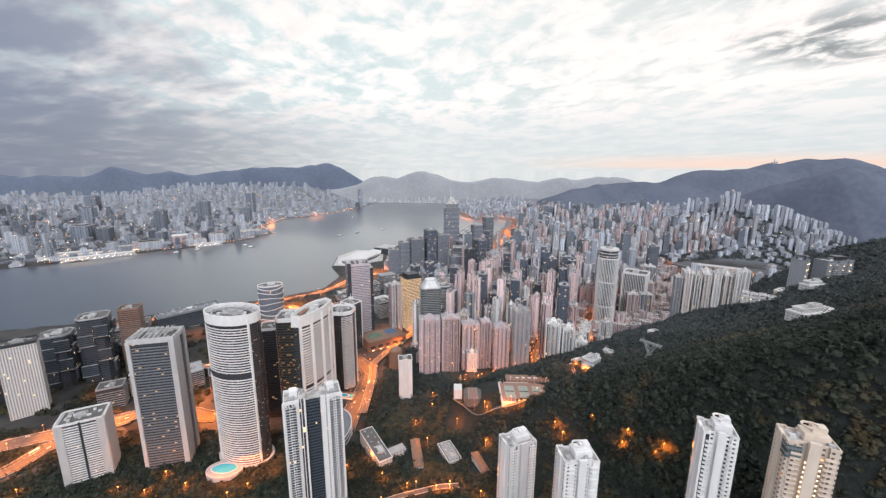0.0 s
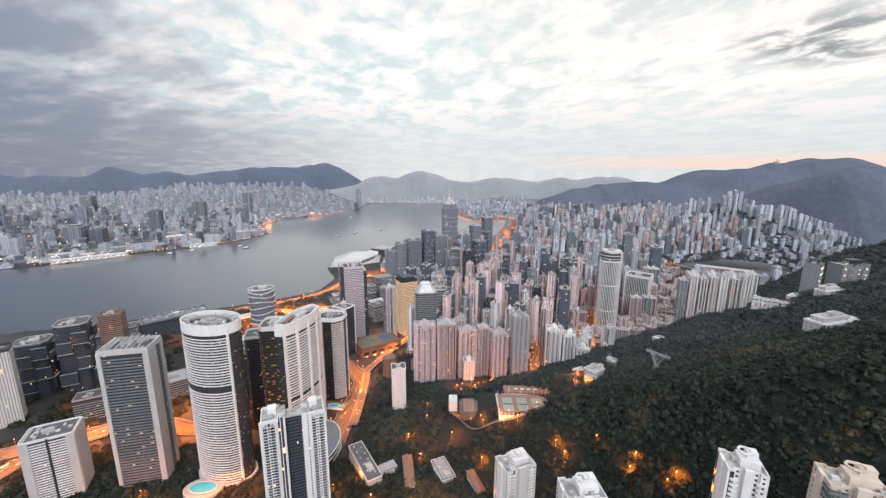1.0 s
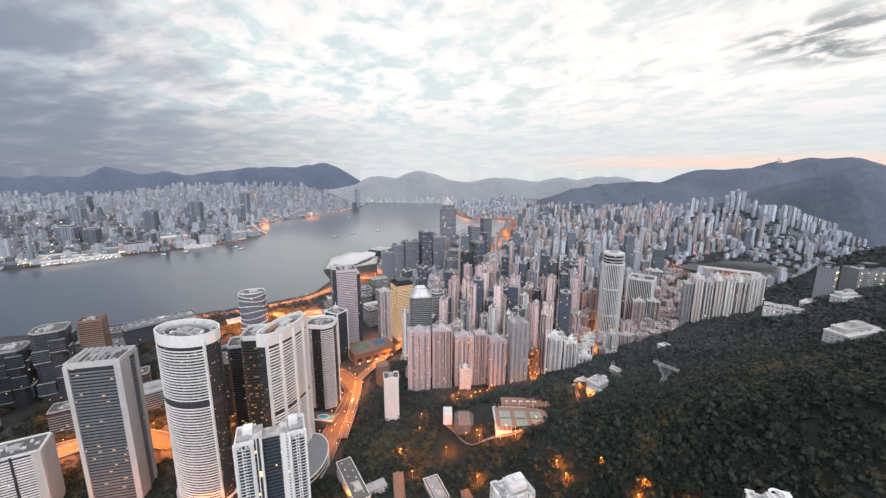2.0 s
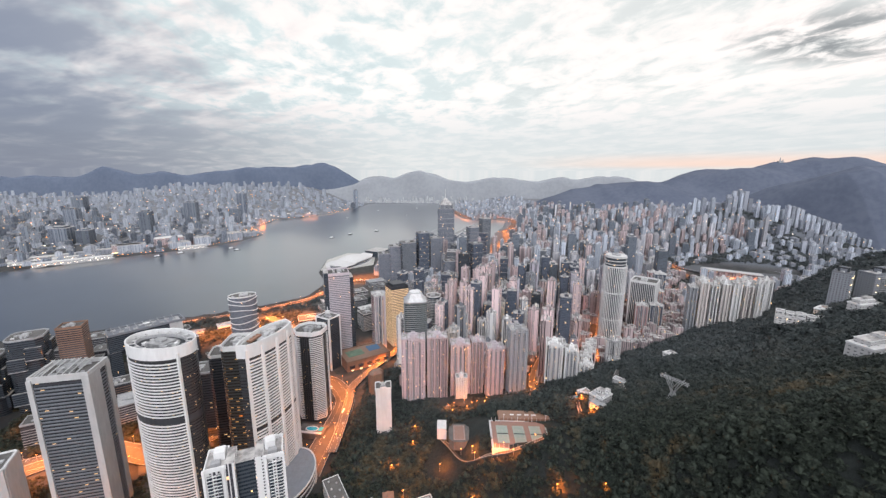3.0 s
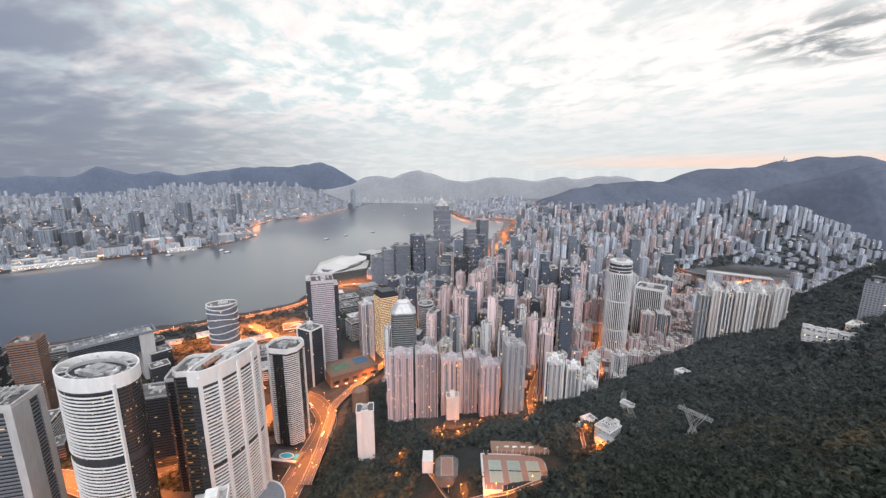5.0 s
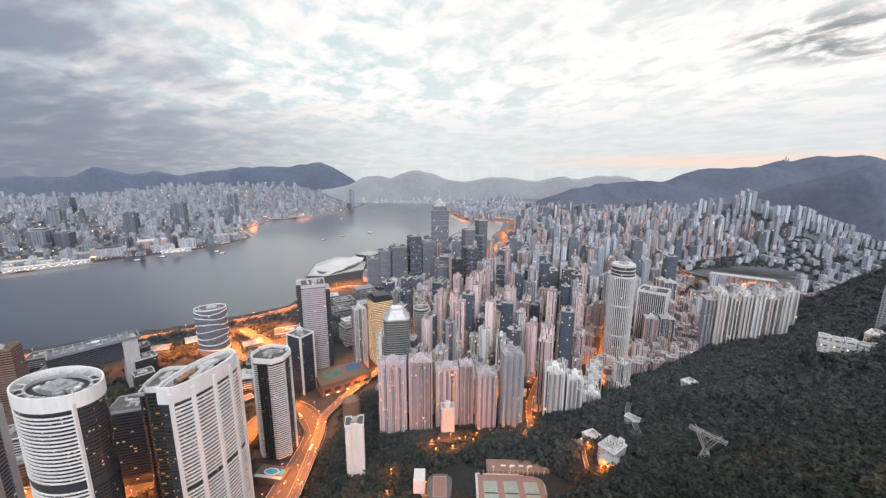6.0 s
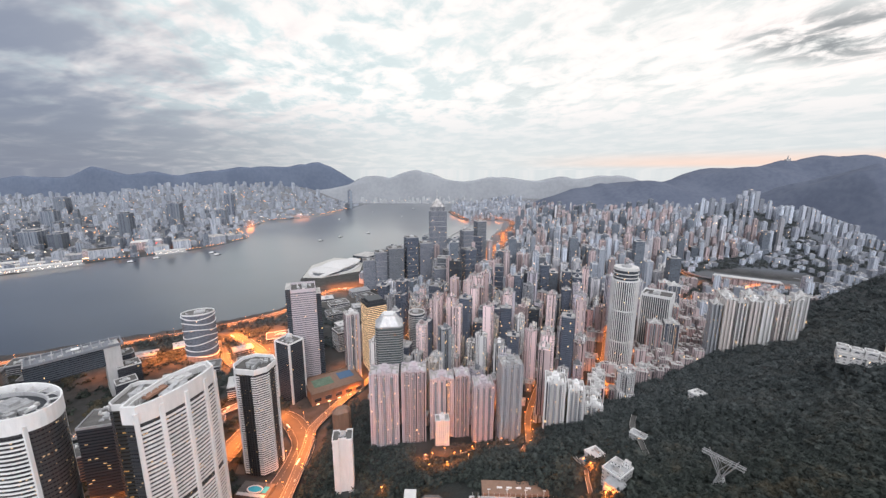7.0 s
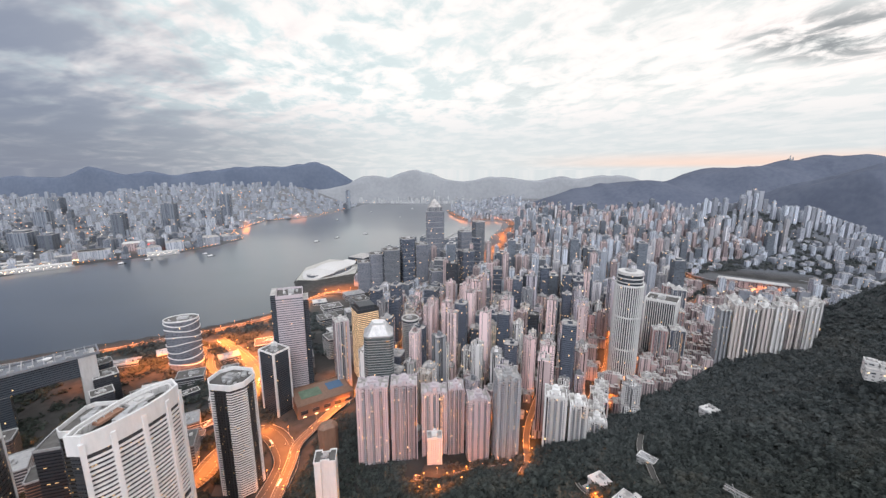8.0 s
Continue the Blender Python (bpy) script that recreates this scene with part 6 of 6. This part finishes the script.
def slope_buildings():
    t = root("tennis_courts", "fenced row of green tennis courts on a terrace", "sports court", 124, 487, 97.2, -2)
    part("terrace", Shape().box(0, 0, -14, 86, 50, 14), PALE, t)
    part("surround", Shape().box(0, 0, 0, 82, 46, 0.15), COURT_RED, t)
    for k in range(4):
        c = part("court", Shape().box(-29 + 19.5 * k, 0, 0.15, 13.5, 30, 0.08), COURT, t)
        s = Shape()
        for u in (-5.5, 0, 5.5):
            s.box(-29 + 19.5 * k + u, 0, 0.23, 0.4, 27 if u else 14, 0.02)
        for v in (-13.5, -7, 7, 13.5):
            s.box(-29 + 19.5 * k, v, 0.255, 11, 0.4, 0.02)
        part("court_line", s, LINE, c)
        part("net", Shape().box(-29 + 19.5 * k, 0, 0.24, 12.6, 0.12, 1.0), DARK, c)
    for k in range(17):
        for v in (-23.5, 23.5):
            part("fence_post", Shape().box(-40 + 5 * k, v, 0, 0.3, 0.3, 5), STEEL, t)
    for k in range(4):
        part("floodlight", Shape().box(-25 + 17 * k, 24, 0, 0.4, 0.4, 9).box(-25 + 17 * k, 23.5, 9, 3, 0.6, 0.5), WHITE, t)
    part("upper_terrace", Shape().box(4, 33, -12, 70, 16, 15), BROWN, t)
    for k in range(4):
        part("bench", Shape().box(-14 + 9 * k, 32, 3, 5, 1.4, 0.9), WHITE, t)
    t = root("sports_court", "small dusty basketball court beside a pavilion", "sports court", 46, 522, 73)
    part("surround", Shape().prism(rect(26, 34, 6), -12, 0), DECK, t)
    part("court", Shape().box(0, 0, 0, 15, 28, 0.15), COURT_RED, t)
    part("court_line", Shape().ring(rect(13, 26), 0.4, 0.15, 0.2), LINE, t)
    part("pavilion", Shape().box(-22, 12, -12, 12, 18, 15), PALE, t)

    def hall(name, label, x, y, turn, a, b, h, roof=GREY, wall=VILLA_WALL, wing=None, z=None):
        g = root(name, label, "building", x, y, height(x, y) - 5 if z is None else z, turn)
        part("wall", Shape().box(0, 0, 0, a, b, h + 5), wall, g)
        flat = roof in (GREY, WHITE, PALE, BEIGE)
        part("parapet", Shape().ring(rect(a + 0.8, b + 0.8), 0.6, h + 4.6, h + 6.2), WHITE if flat else roof, g)
        if flat:
            part("roof", Shape().box(0, 0, h + 4.8, a - 0.6, b - 0.6, 0.8), DECK if roof is GREY else GREY if roof is PALE else PALE, g)
            if a > 36 and name == "residence":
                part("upper_storey", Shape().box(-a * 0.1, b * 0.12, h + 5.2, a * 0.56, b * 0.6, 4.2).box(a * 0.08, b * 0.16, h + 9.4, a * 0.24, b * 0.4, 3.0), VILLA_WALL, g)
                part("terrace_rail", Shape().ring([(-a * 0.4, b * 0.42 - b * 0.62), (a * 0.2, b * 0.42 - b * 0.62), (a * 0.2, b * 0.43), (-a * 0.4, b * 0.43)], 0.4, h + 9.4, h + 10.4), WHITE, g)
            part("stair_house", Shape().box(a * 0.22, b * 0.05, h + 5.2, a * 0.2, b * 0.42, 3.0), wall, g)
            for k in range(int(a / 7)):
                part("cooling_unit", Shape().box(-a * 0.42 + 6.1 * k, b * (0.22 if k % 2 else -0.2), h + 5.3, 2.2, 1.8, 1.3), (PLANT, GREY, PALE)[k % 3], g)
        else:
            k = b / 2
            part("roof", Shape().prism([(-a / 2, -k), (a / 2, -k), (a / 2, k), (-a / 2, k)], h + 5, h + 5 + 0.3 * b, [(-a / 2 + 1, -0.3), (a / 2 - 1, -0.3), (a / 2 - 1, 0.3), (-a / 2 + 1, 0.3)]), roof, g)
        if wing:
            part("wing", Shape().box(wing[0], wing[1], 0, wing[2], wing[3], h + 1), wall, g)
            part("wing_roof", Shape().ring(rect(wing[2] + 0.8, wing[3] + 0.8), 0.6, h + 0.8, h + 2).box(0, 0, h + 0.9, wing[2], wing[3], 0.4), GREY, g).location = (wing[0], wing[1], 0)
        return g

    hall("school", "long grey flat-roofed school with a wing", -90, 456, -58, 70, 18, 16, wing=(20, 16, 12, 34))
    hall("hall", "long low hall with a reddish tiled roof", -33, 444, -80, 50, 12, 6, TILE)
    g = hall("pool_house", "walled rooftop deck with a grey-blue surface", 10, 444, -66, 36, 18, 6)
    part("deck_surface", Shape().box(0, 0, 11.5, 32, 14, 0.4), GREY, g)
    hall("hall", "narrow hall with a brown tiled roof", 48, 418, -70, 34, 9, 6, TILE)
    g = hall("villa", "white stepped villa on a hillside terrace", 206, 490, 35, 20, 16, 12, PALE, wing=(-13, -6, 12, 14))
    part("roof_house", Shape().box(3, 2, 17, 9, 8, 4).box(-5, -3, 17, 6, 7, 2.4).box(7, -4, 17, 4, 5, 6), NEAR_WHITE, g)
    part("lower_terrace", Shape().box(-2, -15, -6, 30, 16, 13), GREY, g)
    part("terrace_rail", Shape().ring([(-17, -23), (13, -23), (13, -9), (-17, -9)], 0.4, 7, 8.1), WHITE, g)
    g = hall("villa", "white house beside a blue garden pool", 214, 552, 25, 15, 15, 7, WHITE, wing=(-12, -2, 10, 12))
    part("pool_water", Shape().box(-12, -2, 7.6, 6.5, 8, 1.6), POOL, g)
    hall("hut", "small white service hut among the trees", 382, 650, 20, 17, 13, 9, WHITE)
    hall("hut", "grey retaining hut beside a bare clearing", 268, 572, -50, 16, 9, 5, PALE)
    hall("residence", "long white flat-roofed residence on the hilltop", 436, 428, 16, 60, 20, 13, WHITE, wing=(-20, -15, 24, 14), z=224)
    t = root("terrace_houses", "white terrace houses stepping along the hill", "building", 500, 566, height(500, 566) - 6, -40)
    for k in range(6):
        part("house", Shape().box(-26 + 10.5 * k, -4 + 2 * (k % 2), 0, 10.1, 9, 11 - k % 3).box(-26 + 10.5 * k, 9, 0, 9.4, 10, 14.5 - k % 2), VILLA_WALL, t)
        part("roof_room", Shape().box(-27 + 10.5 * k, 10, 14 - k % 2, 3.6, 4, 2.4), PIER, t)
        part("terrace_wall", Shape().ring(rect(9.9, 8.6), 0.4, 10.8 - k % 3, 11.8 - k % 3), PIER, t).location = (-26 + 10.5 * k, -4 + 2 * (k % 2), 0)
        part("window", Shape().box(-26 + 10.5 * k, -8.6 + 2 * (k % 2), 7.6, 3.4, 0.3, 1.3), CURTAIN, t)
        part("window", Shape().box(-26 + 10.5 * k, 3.9, 11.8 - k % 2, 3.6, 0.3, 1.2), CURTAIN, t)
        part("roof_parapet", Shape().ring(rect(9.6, 10.4), 0.5, 14.4 - k % 2, 15.4 - k % 2), WHITE, t).location = (-26 + 10.5 * k, 9, 0)
        part("porch_lamp", Shape().box(-29 + 10.5 * k, -8.7 + 2 * (k % 2), 7.6, 0.8, 0.5, 0.8), WARM, t)
    hall("residence", "low white house below the hilltop flats", 548, 544, 12, 40, 14, 9, WHITE)
    hall("residence", "low beige lodge with a lit porch", 540, 585, 30, 24, 14, 6, BEIGE, NEAR_BEIGE)
    for x, y, z1, a, b, turn in ((589, 616, 261, 23, 20, 38), (650, 622, 259, 50, 22, 8)):
        plan = bays(a, b, 5, 2)
        t = flats_block("hillside_flats", "grey apartment block with lit balconies on the hill", x, y, turn, plan, z1, height(x, y) - 8, HILL_WALL, SLAB, "hilltop flats", int(x), crown=False)
        h = z1 - t.location.z
        part("roof_box", Shape().box(a * 0.1, 0, h + 1, a * 0.45, b * 0.6, 6), DARK, t)
        for k in range(10):
            part("balcony_lamp", Shape().box((-0.4, -0.15, 0.12, 0.38)[k * 3 % 4] * a, -b / 2 - 0.4, h - 6 - 9 * (k // 4) - k % 3, 1.3, 0.6, 1.1), WARM, t)
        for k in range(2, int(h / 3.1)):
            part("balcony", Shape().box(-a * 0.2, -b / 2 - 0.5, k * 3.1, a * 0.19, 1.4, 0.9).box(a * 0.2, -b / 2 - 0.5, k * 3.1, a * 0.19, 1.4, 0.9), GREY, t)
    t = root("stadium", "low oval grandstand round a dark sports ground", "stadium", 1190, 1560, height(1190, 1560), -34)
    part("field", Shape().prism(oval(200, 90, 36), 0, 1.5), LAWN, t)
    part("track", Shape().ring(oval(206, 96, 36), 16, 0, 2.0), LAWN, t)
    part("stand", Shape().ring(oval(222, 110, 40), 8, 0, 4), SLAB, t)
    part("grandstand", Shape().box(-30, -116, 0, 190, 22, 22), FLATS[0], t)
    part("grandstand_roof", Shape().prism([(-126, -130), (66, -130), (60, -98), (-120, -98)], 23, 26), PIER, t)


def pylon():
    """A cat-head pylon: lattice body, a narrow waist, a V that carries one long beam."""
    t = root("transmission_pylon", "grey lattice steel transmission pylon above the trees", "pylon", 264, 453.5, height(264, 453.5) - 3, -53)
    top = 187 - t.location.z
    waist = top - 13

    def at(k, z):
        w = 4.4 + (1.5 - 4.4) * z / waist
        return ((-1, 1, 1, -1)[k % 4] * w, (-1, -1, 1, 1)[k % 4] * w, z)

    for k in range(4):
        part("leg", Shape().bar(at(k, 0), at(k, waist), 0.55), STEEL, t)
        for i in range(5):
            z, q = waist * i / 5, waist * (i + 1) / 5
            part("brace", Shape().bar(at(k, z), at(k + 1, q), 0.3), STEEL, t)
            part("brace", Shape().bar(at(k + 1, z), at(k, q), 0.3), STEEL, t)
    for s in (-1, 1):
        for y in (-1.3, 1.3):
            part("fork", Shape().bar((s * 1.3, y, waist), (s * 8, y, top), 0.5).bar((s * 0.6, y, waist), (s * 5.2, y, top), 0.4), STEEL, t)
            part("tie", Shape().bar((s * 1.3, y, waist + 4), (-s * 4, y, top), 0.25), STEEL, t)
    for y in (-1.3, 1.3):
        for z in (top, top + 1.8):
            part("beam", Shape().bar((-13.5, y * (1.4 - (z > top) * 0.4), z), (13.5, y * (1.4 - (z > top) * 0.4), z), 0.4), STEEL, t)
        for k in range(12):
            x = -13.5 + 2.25 * k
            part("brace", Shape().bar((x, y, top), (x + 1.12, y, top + 1.8), 0.22).bar((x + 1.12, y, top + 1.8), (x + 2.25, y, top), 0.22), STEEL, t)
    for x in (-12.5, -5, 5, 12.5):
        part("insulator", Shape().bar((x, 0, top), (x, 0, top - 2.6), 0.35), GREY, t)
    for s in (-1, 1):
        part("earth_peak", Shape().bar((s * 8, 0, top + 1.8), (s * 9.4, 0, top + 5), 0.4), STEEL, t)


slope_buildings()
pylon()

# ---------------------------------------------------------------- woods


def tree_pattern(rng):
    """One tree: trunk, clumps of foliage and loose leaf tufts (vertices, triangles)."""
    v, f = [], []
    # two uneven crowns, each a lumpy dome
    for k in range(2):
        cx, cy, r, top = (-0.32, 0.34)[k] + rng.uniform(-0.15, 0.15), rng.uniform(-0.35, 0.35), rng.uniform(0.42, 0.6), rng.uniform(0.75, 1.1)
        n, m = len(v), 5
        for ring, (wide, z) in enumerate(((1.0, 0.3), (0.8, 0.75))):
            for q in range(m):
                a, s = (q + 0.5 * ring) * math.tau / m, wide * r * rng.uniform(0.72, 1.25)
                v.append(np.array([cx + s * math.cos(a), cy + s * math.sin(a), z * top + rng.uniform(-0.09, 0.09)]))
        v.append(np.array([cx + rng.uniform(-0.1, 0.1), cy + rng.uniform(-0.1, 0.1), top]))
        for ring in range(1):
            for q in range(m):
                a, b, d, e = n + ring * m + q, n + ring * m + (q + 1) % m, n + ring * m + m + (q + 1) % m, n + ring * m + m + q
                f += [(a, b, e), (b, d, e)]
        f += [(n + m + q, n + m + (q + 1) % m, n + 2 * m) for q in range(m)]
    # sprays of leaves that break the outline
    for _ in range(30):
        a, up = rng.uniform(0, math.tau), rng.uniform(0.1, 1.0)
        w = math.sqrt(1 - up * up * 0.9)
        p = np.array([w * math.cos(a), w * math.sin(a), 0.35 + 0.85 * up]) * rng.uniform(0.82, 1.08)
        n = len(v)
        v += [p + rng.normal(size=3) * (0.2, 0.2, 0.13) for _ in range(3)]
        f.append((n, n + 1, n + 2))
    n = len(v)
    v += [np.array(q) for q in ((-0.06, -0.05, -0.5), (0.06, -0.05, -0.5), (0, 0.07, -0.5), (0, 0, 0.9))]
    f += [(n, n + 1, n + 3), (n + 1, n + 2, n + 3), (n + 2, n, n + 3)]
    return np.array(v), np.array(f)


def build_woods():
    rng = np.random.default_rng(9)
    patterns = [tree_pattern(rng) for _ in range(8)]
    homes = [o for o in scene.objects if o.parent is None and o.type == "EMPTY" and o.get("category") in ("tower", "building", "sports court", "pool", "pylon")]
    built = np.array([(o.matrix_basis.translation.x, o.matrix_basis.translation.y, {"tower": 17, "building": 15, "sports court": 43, "pool": 20, "pylon": 11}[o["category"]]) for o in homes])
    lanes = np.array([(p.x, p.y, w / 2 + 3.0) for line, w in ROAD_LINES.values() for p in line])
    parts = {"near_forest": (110, 580, 150, 500, 12400), "forest": (230, 1250, 460, 720, 6500), "far_forest": (230, 1250, 600, 1080, 6000), "park_trees": (-240, 240, 170, 800, 10500), "street_trees": (-700, -190, 280, 520, 6500), "quay_trees": (-800, -180, 560, 1240, 3400), "estate_trees": (335, 450, 818, 872, 420), "valley_trees": (620, 2300, 1000, 2200, 5200)}
    for name, (x0, x1, y0, y1, want) in parts.items():
        x, y = rng.uniform(x0, x1, want * 4), y0 + (y1 - y0) * rng.uniform(0, 1, want * 4) ** (1.0 if name == "near_forest" else 1.4)
        z = land(x, y)
        s = 0.508 * x - 0.861 * y
        if name in ("forest", "near_forest", "far_forest"):
            ok = (z > 18) & (s > -575) & ((x > 230) | (y < 190) | ((name == "near_forest") & (x > 150) & (y < 400))) & (x < 1.2 * y + 110) & ((z > 70) | (y < 860))
        elif name == "estate_trees":
            ok = (z > 4) & (np.hypot(x - 395, y - 893) > 27)
        elif name == "valley_trees":
            ok = (z > 4) & (x > 0.55 * y) & (x < 1.1 * y) & (ripple(x * 0.4, y * 0.4) > -0.45) & (((x - 1190) / 235) ** 2 + ((y - 1560) / 125) ** 2 > 1)
        elif name in ("street_trees", "quay_trees"):
            ok = (z > 3) & (ripple(x * 1.7, y * 1.7) > (-1.3 if name == "street_trees" else -0.25)) & (edge_distance(x, y, HK_COAST) > 60)
        else:
            ok = (z > 4) & ((s > -545) | (x < 20)) & ((x > -125) | (y < 480)) & ((y < 684 - 0.1 * np.maximum(x, 0)) | ((x < -45) & (x > -118) & (y > 620)))
        for bx, by, r in built:
            ok &= np.hypot(x - bx, y - by) > r
        for bx, by, r in lanes:
            ok &= np.hypot(x - bx, y - by) > r
        idx = np.flatnonzero(ok)[:want]
        verts, faces, total = [], [], 0
        for k, i in enumerate(idx):
            v, f = patterns[k % 8]
            a, size = rng.uniform(0, 6.28), rng.choice([2.1, 2.6, 3.1, 3.7, 4.6]) * rng.uniform(0.88, 1.12) * (2.0 if y[i] > 1000 else 1.7 if name == "estate_trees" else 1.45 if y[i] > 520 else 1.15)
            c, d = math.cos(a) * size, math.sin(a) * size
            verts.append(np.stack([v[:, 0] * c - v[:, 1] * d + x[i], v[:, 0] * d + v[:, 1] * c + y[i], v[:, 2] * size * rng.uniform(0.85, 1.2) + z[i]], -1))
            faces.append(f + total)
            total += len(v)
        me = bpy.data.meshes.new(name)
        verts, faces = np.concatenate(verts), np.concatenate(faces)
        me.vertices.add(len(verts))
        me.vertices.foreach_set("co", verts.ravel())
        me.loops.add(len(faces) * 3)
        me.loops.foreach_set("vertex_index", faces.ravel().astype(np.int32))
        me.polygons.add(len(faces))
        me.polygons.foreach_set("loop_start", np.arange(0, len(faces) * 3, 3, dtype=np.int32))
        me.update(calc_edges=True)
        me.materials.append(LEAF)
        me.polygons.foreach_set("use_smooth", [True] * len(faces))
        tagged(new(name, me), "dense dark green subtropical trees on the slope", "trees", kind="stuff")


build_woods()

# ---------------------------------------------------------------- on the water and the far ridge


def boats():
    rng = random.Random(31)
    base = root("ferry", "small white ferry boat with a dark hull", "boat", -640, 2350, 0, 30, "harbour boats")
    part("hull", Shape().prism([(-14, -4), (10, -4), (16, 0), (10, 4), (-14, 4)], -0.3, 2.2, [(-14.5, -4.6), (11, -4.6), (18, 0), (11, 4.6), (-14.5, 4.6)]), DARK, base)
    part("cabin", Shape().box(-2, 0, 2.2, 20, 7, 2.6).box(-3, 0, 4.8, 15, 6, 2.4), WHITE, base)
    part("wheelhouse", Shape().box(4, 0, 7.2, 4, 4, 2), WHITE, base)
    part("funnel", Shape().prism(oval(0.9, 0.9, 8), 7, 10), GREY, base)
    for x, y, turn in ((150, 2480, 20), (190, 2560, 60), (230, 2700, 15), (290, 2780, 70), (210, 2860, 30), (330, 2880, 10), (170, 2650, 50), (-560, 2480, 50), (-420, 2620, -20), (-780, 3300, 70), (-300, 3500, 100), (-1010, 1980, 40), (-1060, 2020, 35), (-1240, 1900, 44), (-1300, 1830, 46), (-620, 3900, 80), (-250, 4200, 20)):
        copy_thing(base, pose(x, y, 0, 0, 0, turn))


def breakwaters():
    """Low rubble walls round the boat shelter."""
    for pts in ([(60, 2440), (110, 2560), (190, 2800), (262, 2985)], [(-60, 2560), (-20, 2700), (40, 2900), (80, 3150)]):
        line = smooth_line(pts, 6)
        s = Shape()
        for a, b in zip(line, line[1:]):
            d = b - a
            m = (a + b) / 2
            s.box(m.x, m.y, -2, d.length * 1.03, 9, 5.5, math.degrees(math.atan2(d.y, d.x)))
            s.box(m.x, m.y, 3, d.length * 1.03, 4, 1.4, math.degrees(math.atan2(d.y, d.x)))
        tagged(new("breakwater", s.mesh("breakwater", GREY)), "low grey stone breakwater round the boat shelter", "breakwater", kind="structure")


def ridge_mast():
    t = root("relay_mast", "thin relay mast with a hut on the ridge", "mast", 3100, 3690, 478)
    part("hut", Shape().box(0, 0, 0, 40, 26, 20), GREY, t)
    part("pole", Shape().prism(rect(9, 9), 18, 52, rect(3, 3)), GREY, t)
    part("pole", Shape().box(24, 0, 10, 5, 5, 24), GREY, t)


boats()
breakwaters()
ridge_mast()


def cars():
    """Cars and a few buses along the lit roads."""
    rng = random.Random(8)
    paints = [WHITE, GREY, DARK, TILE]
    kinds = []
    for k, paint in enumerate(paints):
        car = root("car", f"{('white', 'grey', 'black', 'red')[k]} car on the lamp-lit road", "car", 0, -700 - 10 * k, 0, 0, "cars on the roads")
        part("body", Shape().prism([(-2.2, -0.9), (2.1, -0.9), (2.3, -0.5), (2.3, 0.5), (2.1, 0.9), (-2.2, 0.9)], 0.3, 0.95), paint, car)
        part("cabin", Shape().prism([(-1.5, -0.85), (0.9, -0.85), (0.9, 0.85), (-1.5, 0.85)], 0.95, 1.5, [(-1.1, -0.7), (0.4, -0.7), (0.4, 0.7), (-1.1, 0.7)]), CURTAIN, car)
        for x in (-1.4, 1.4):
            for y in (-0.85, 0.85):
                w = part("wheel", Shape().prism(oval(0.33, 0.33, 10), -0.11, 0.11), DARK, car)
                w.matrix_basis = pose(x, y, 0.33, 90, 0, 0)
        for y in (-0.6, 0.6):
            part("headlight", Shape().box(2.32, y, 0.6, 0.06, 0.35, 0.2), WARM, car)
        kinds.append(car)
    bus = root("bus", "tall double-deck bus on the lamp-lit road", "bus", 0, -760, 0, 0, "buses on the roads")
    part("body", Shape().box(0, 0, 0.4, 11.5, 2.5, 3.9), WHITE, bus)
    part("window_band", Shape().box(0, 0, 1.5, 11.6, 2.56, 0.9), CURTAIN, bus)
    part("window_band", Shape().box(0, 0, 3.1, 11.6, 2.56, 0.8), CURTAIN, bus)
    for x in (-3.6, 3.6):
        part("axle", Shape().box(x, 0, 0, 1.0, 2.4, 0.9), DARK, bus)
    kinds.append(bus)
    used = set()
    for key, count in (("main", 9), ("flyover", 9), ("west", 14), ("harbour", 12), ("plaza", 7), ("west_low", 5)):
        line, wide = ROAD_LINES[key]
        for _ in range(count):
            i = rng.randrange(len(line) - 1)
            a, b = line[i], line[i + 1]
            d = (b - a).normalized()
            n = Vector((-d.y, d.x, 0))
            side = rng.choice([-1, 1])
            p = a.lerp(b, rng.random()) + n * side * rng.choice([0.12, 0.34]) * wide
            turn = math.degrees(math.atan2(d.y, d.x)) + (180 if side > 0 else 0)
            k = rng.choices(range(5), (4, 3, 3, 3, 2))[0]
            m = pose(p.x, p.y, p.z + 0.02, 0, 0, turn)
            if k in used:
                copy_thing(kinds[k], m)
            else:
                kinds[k].matrix_basis = m
                used.add(k)


cars()
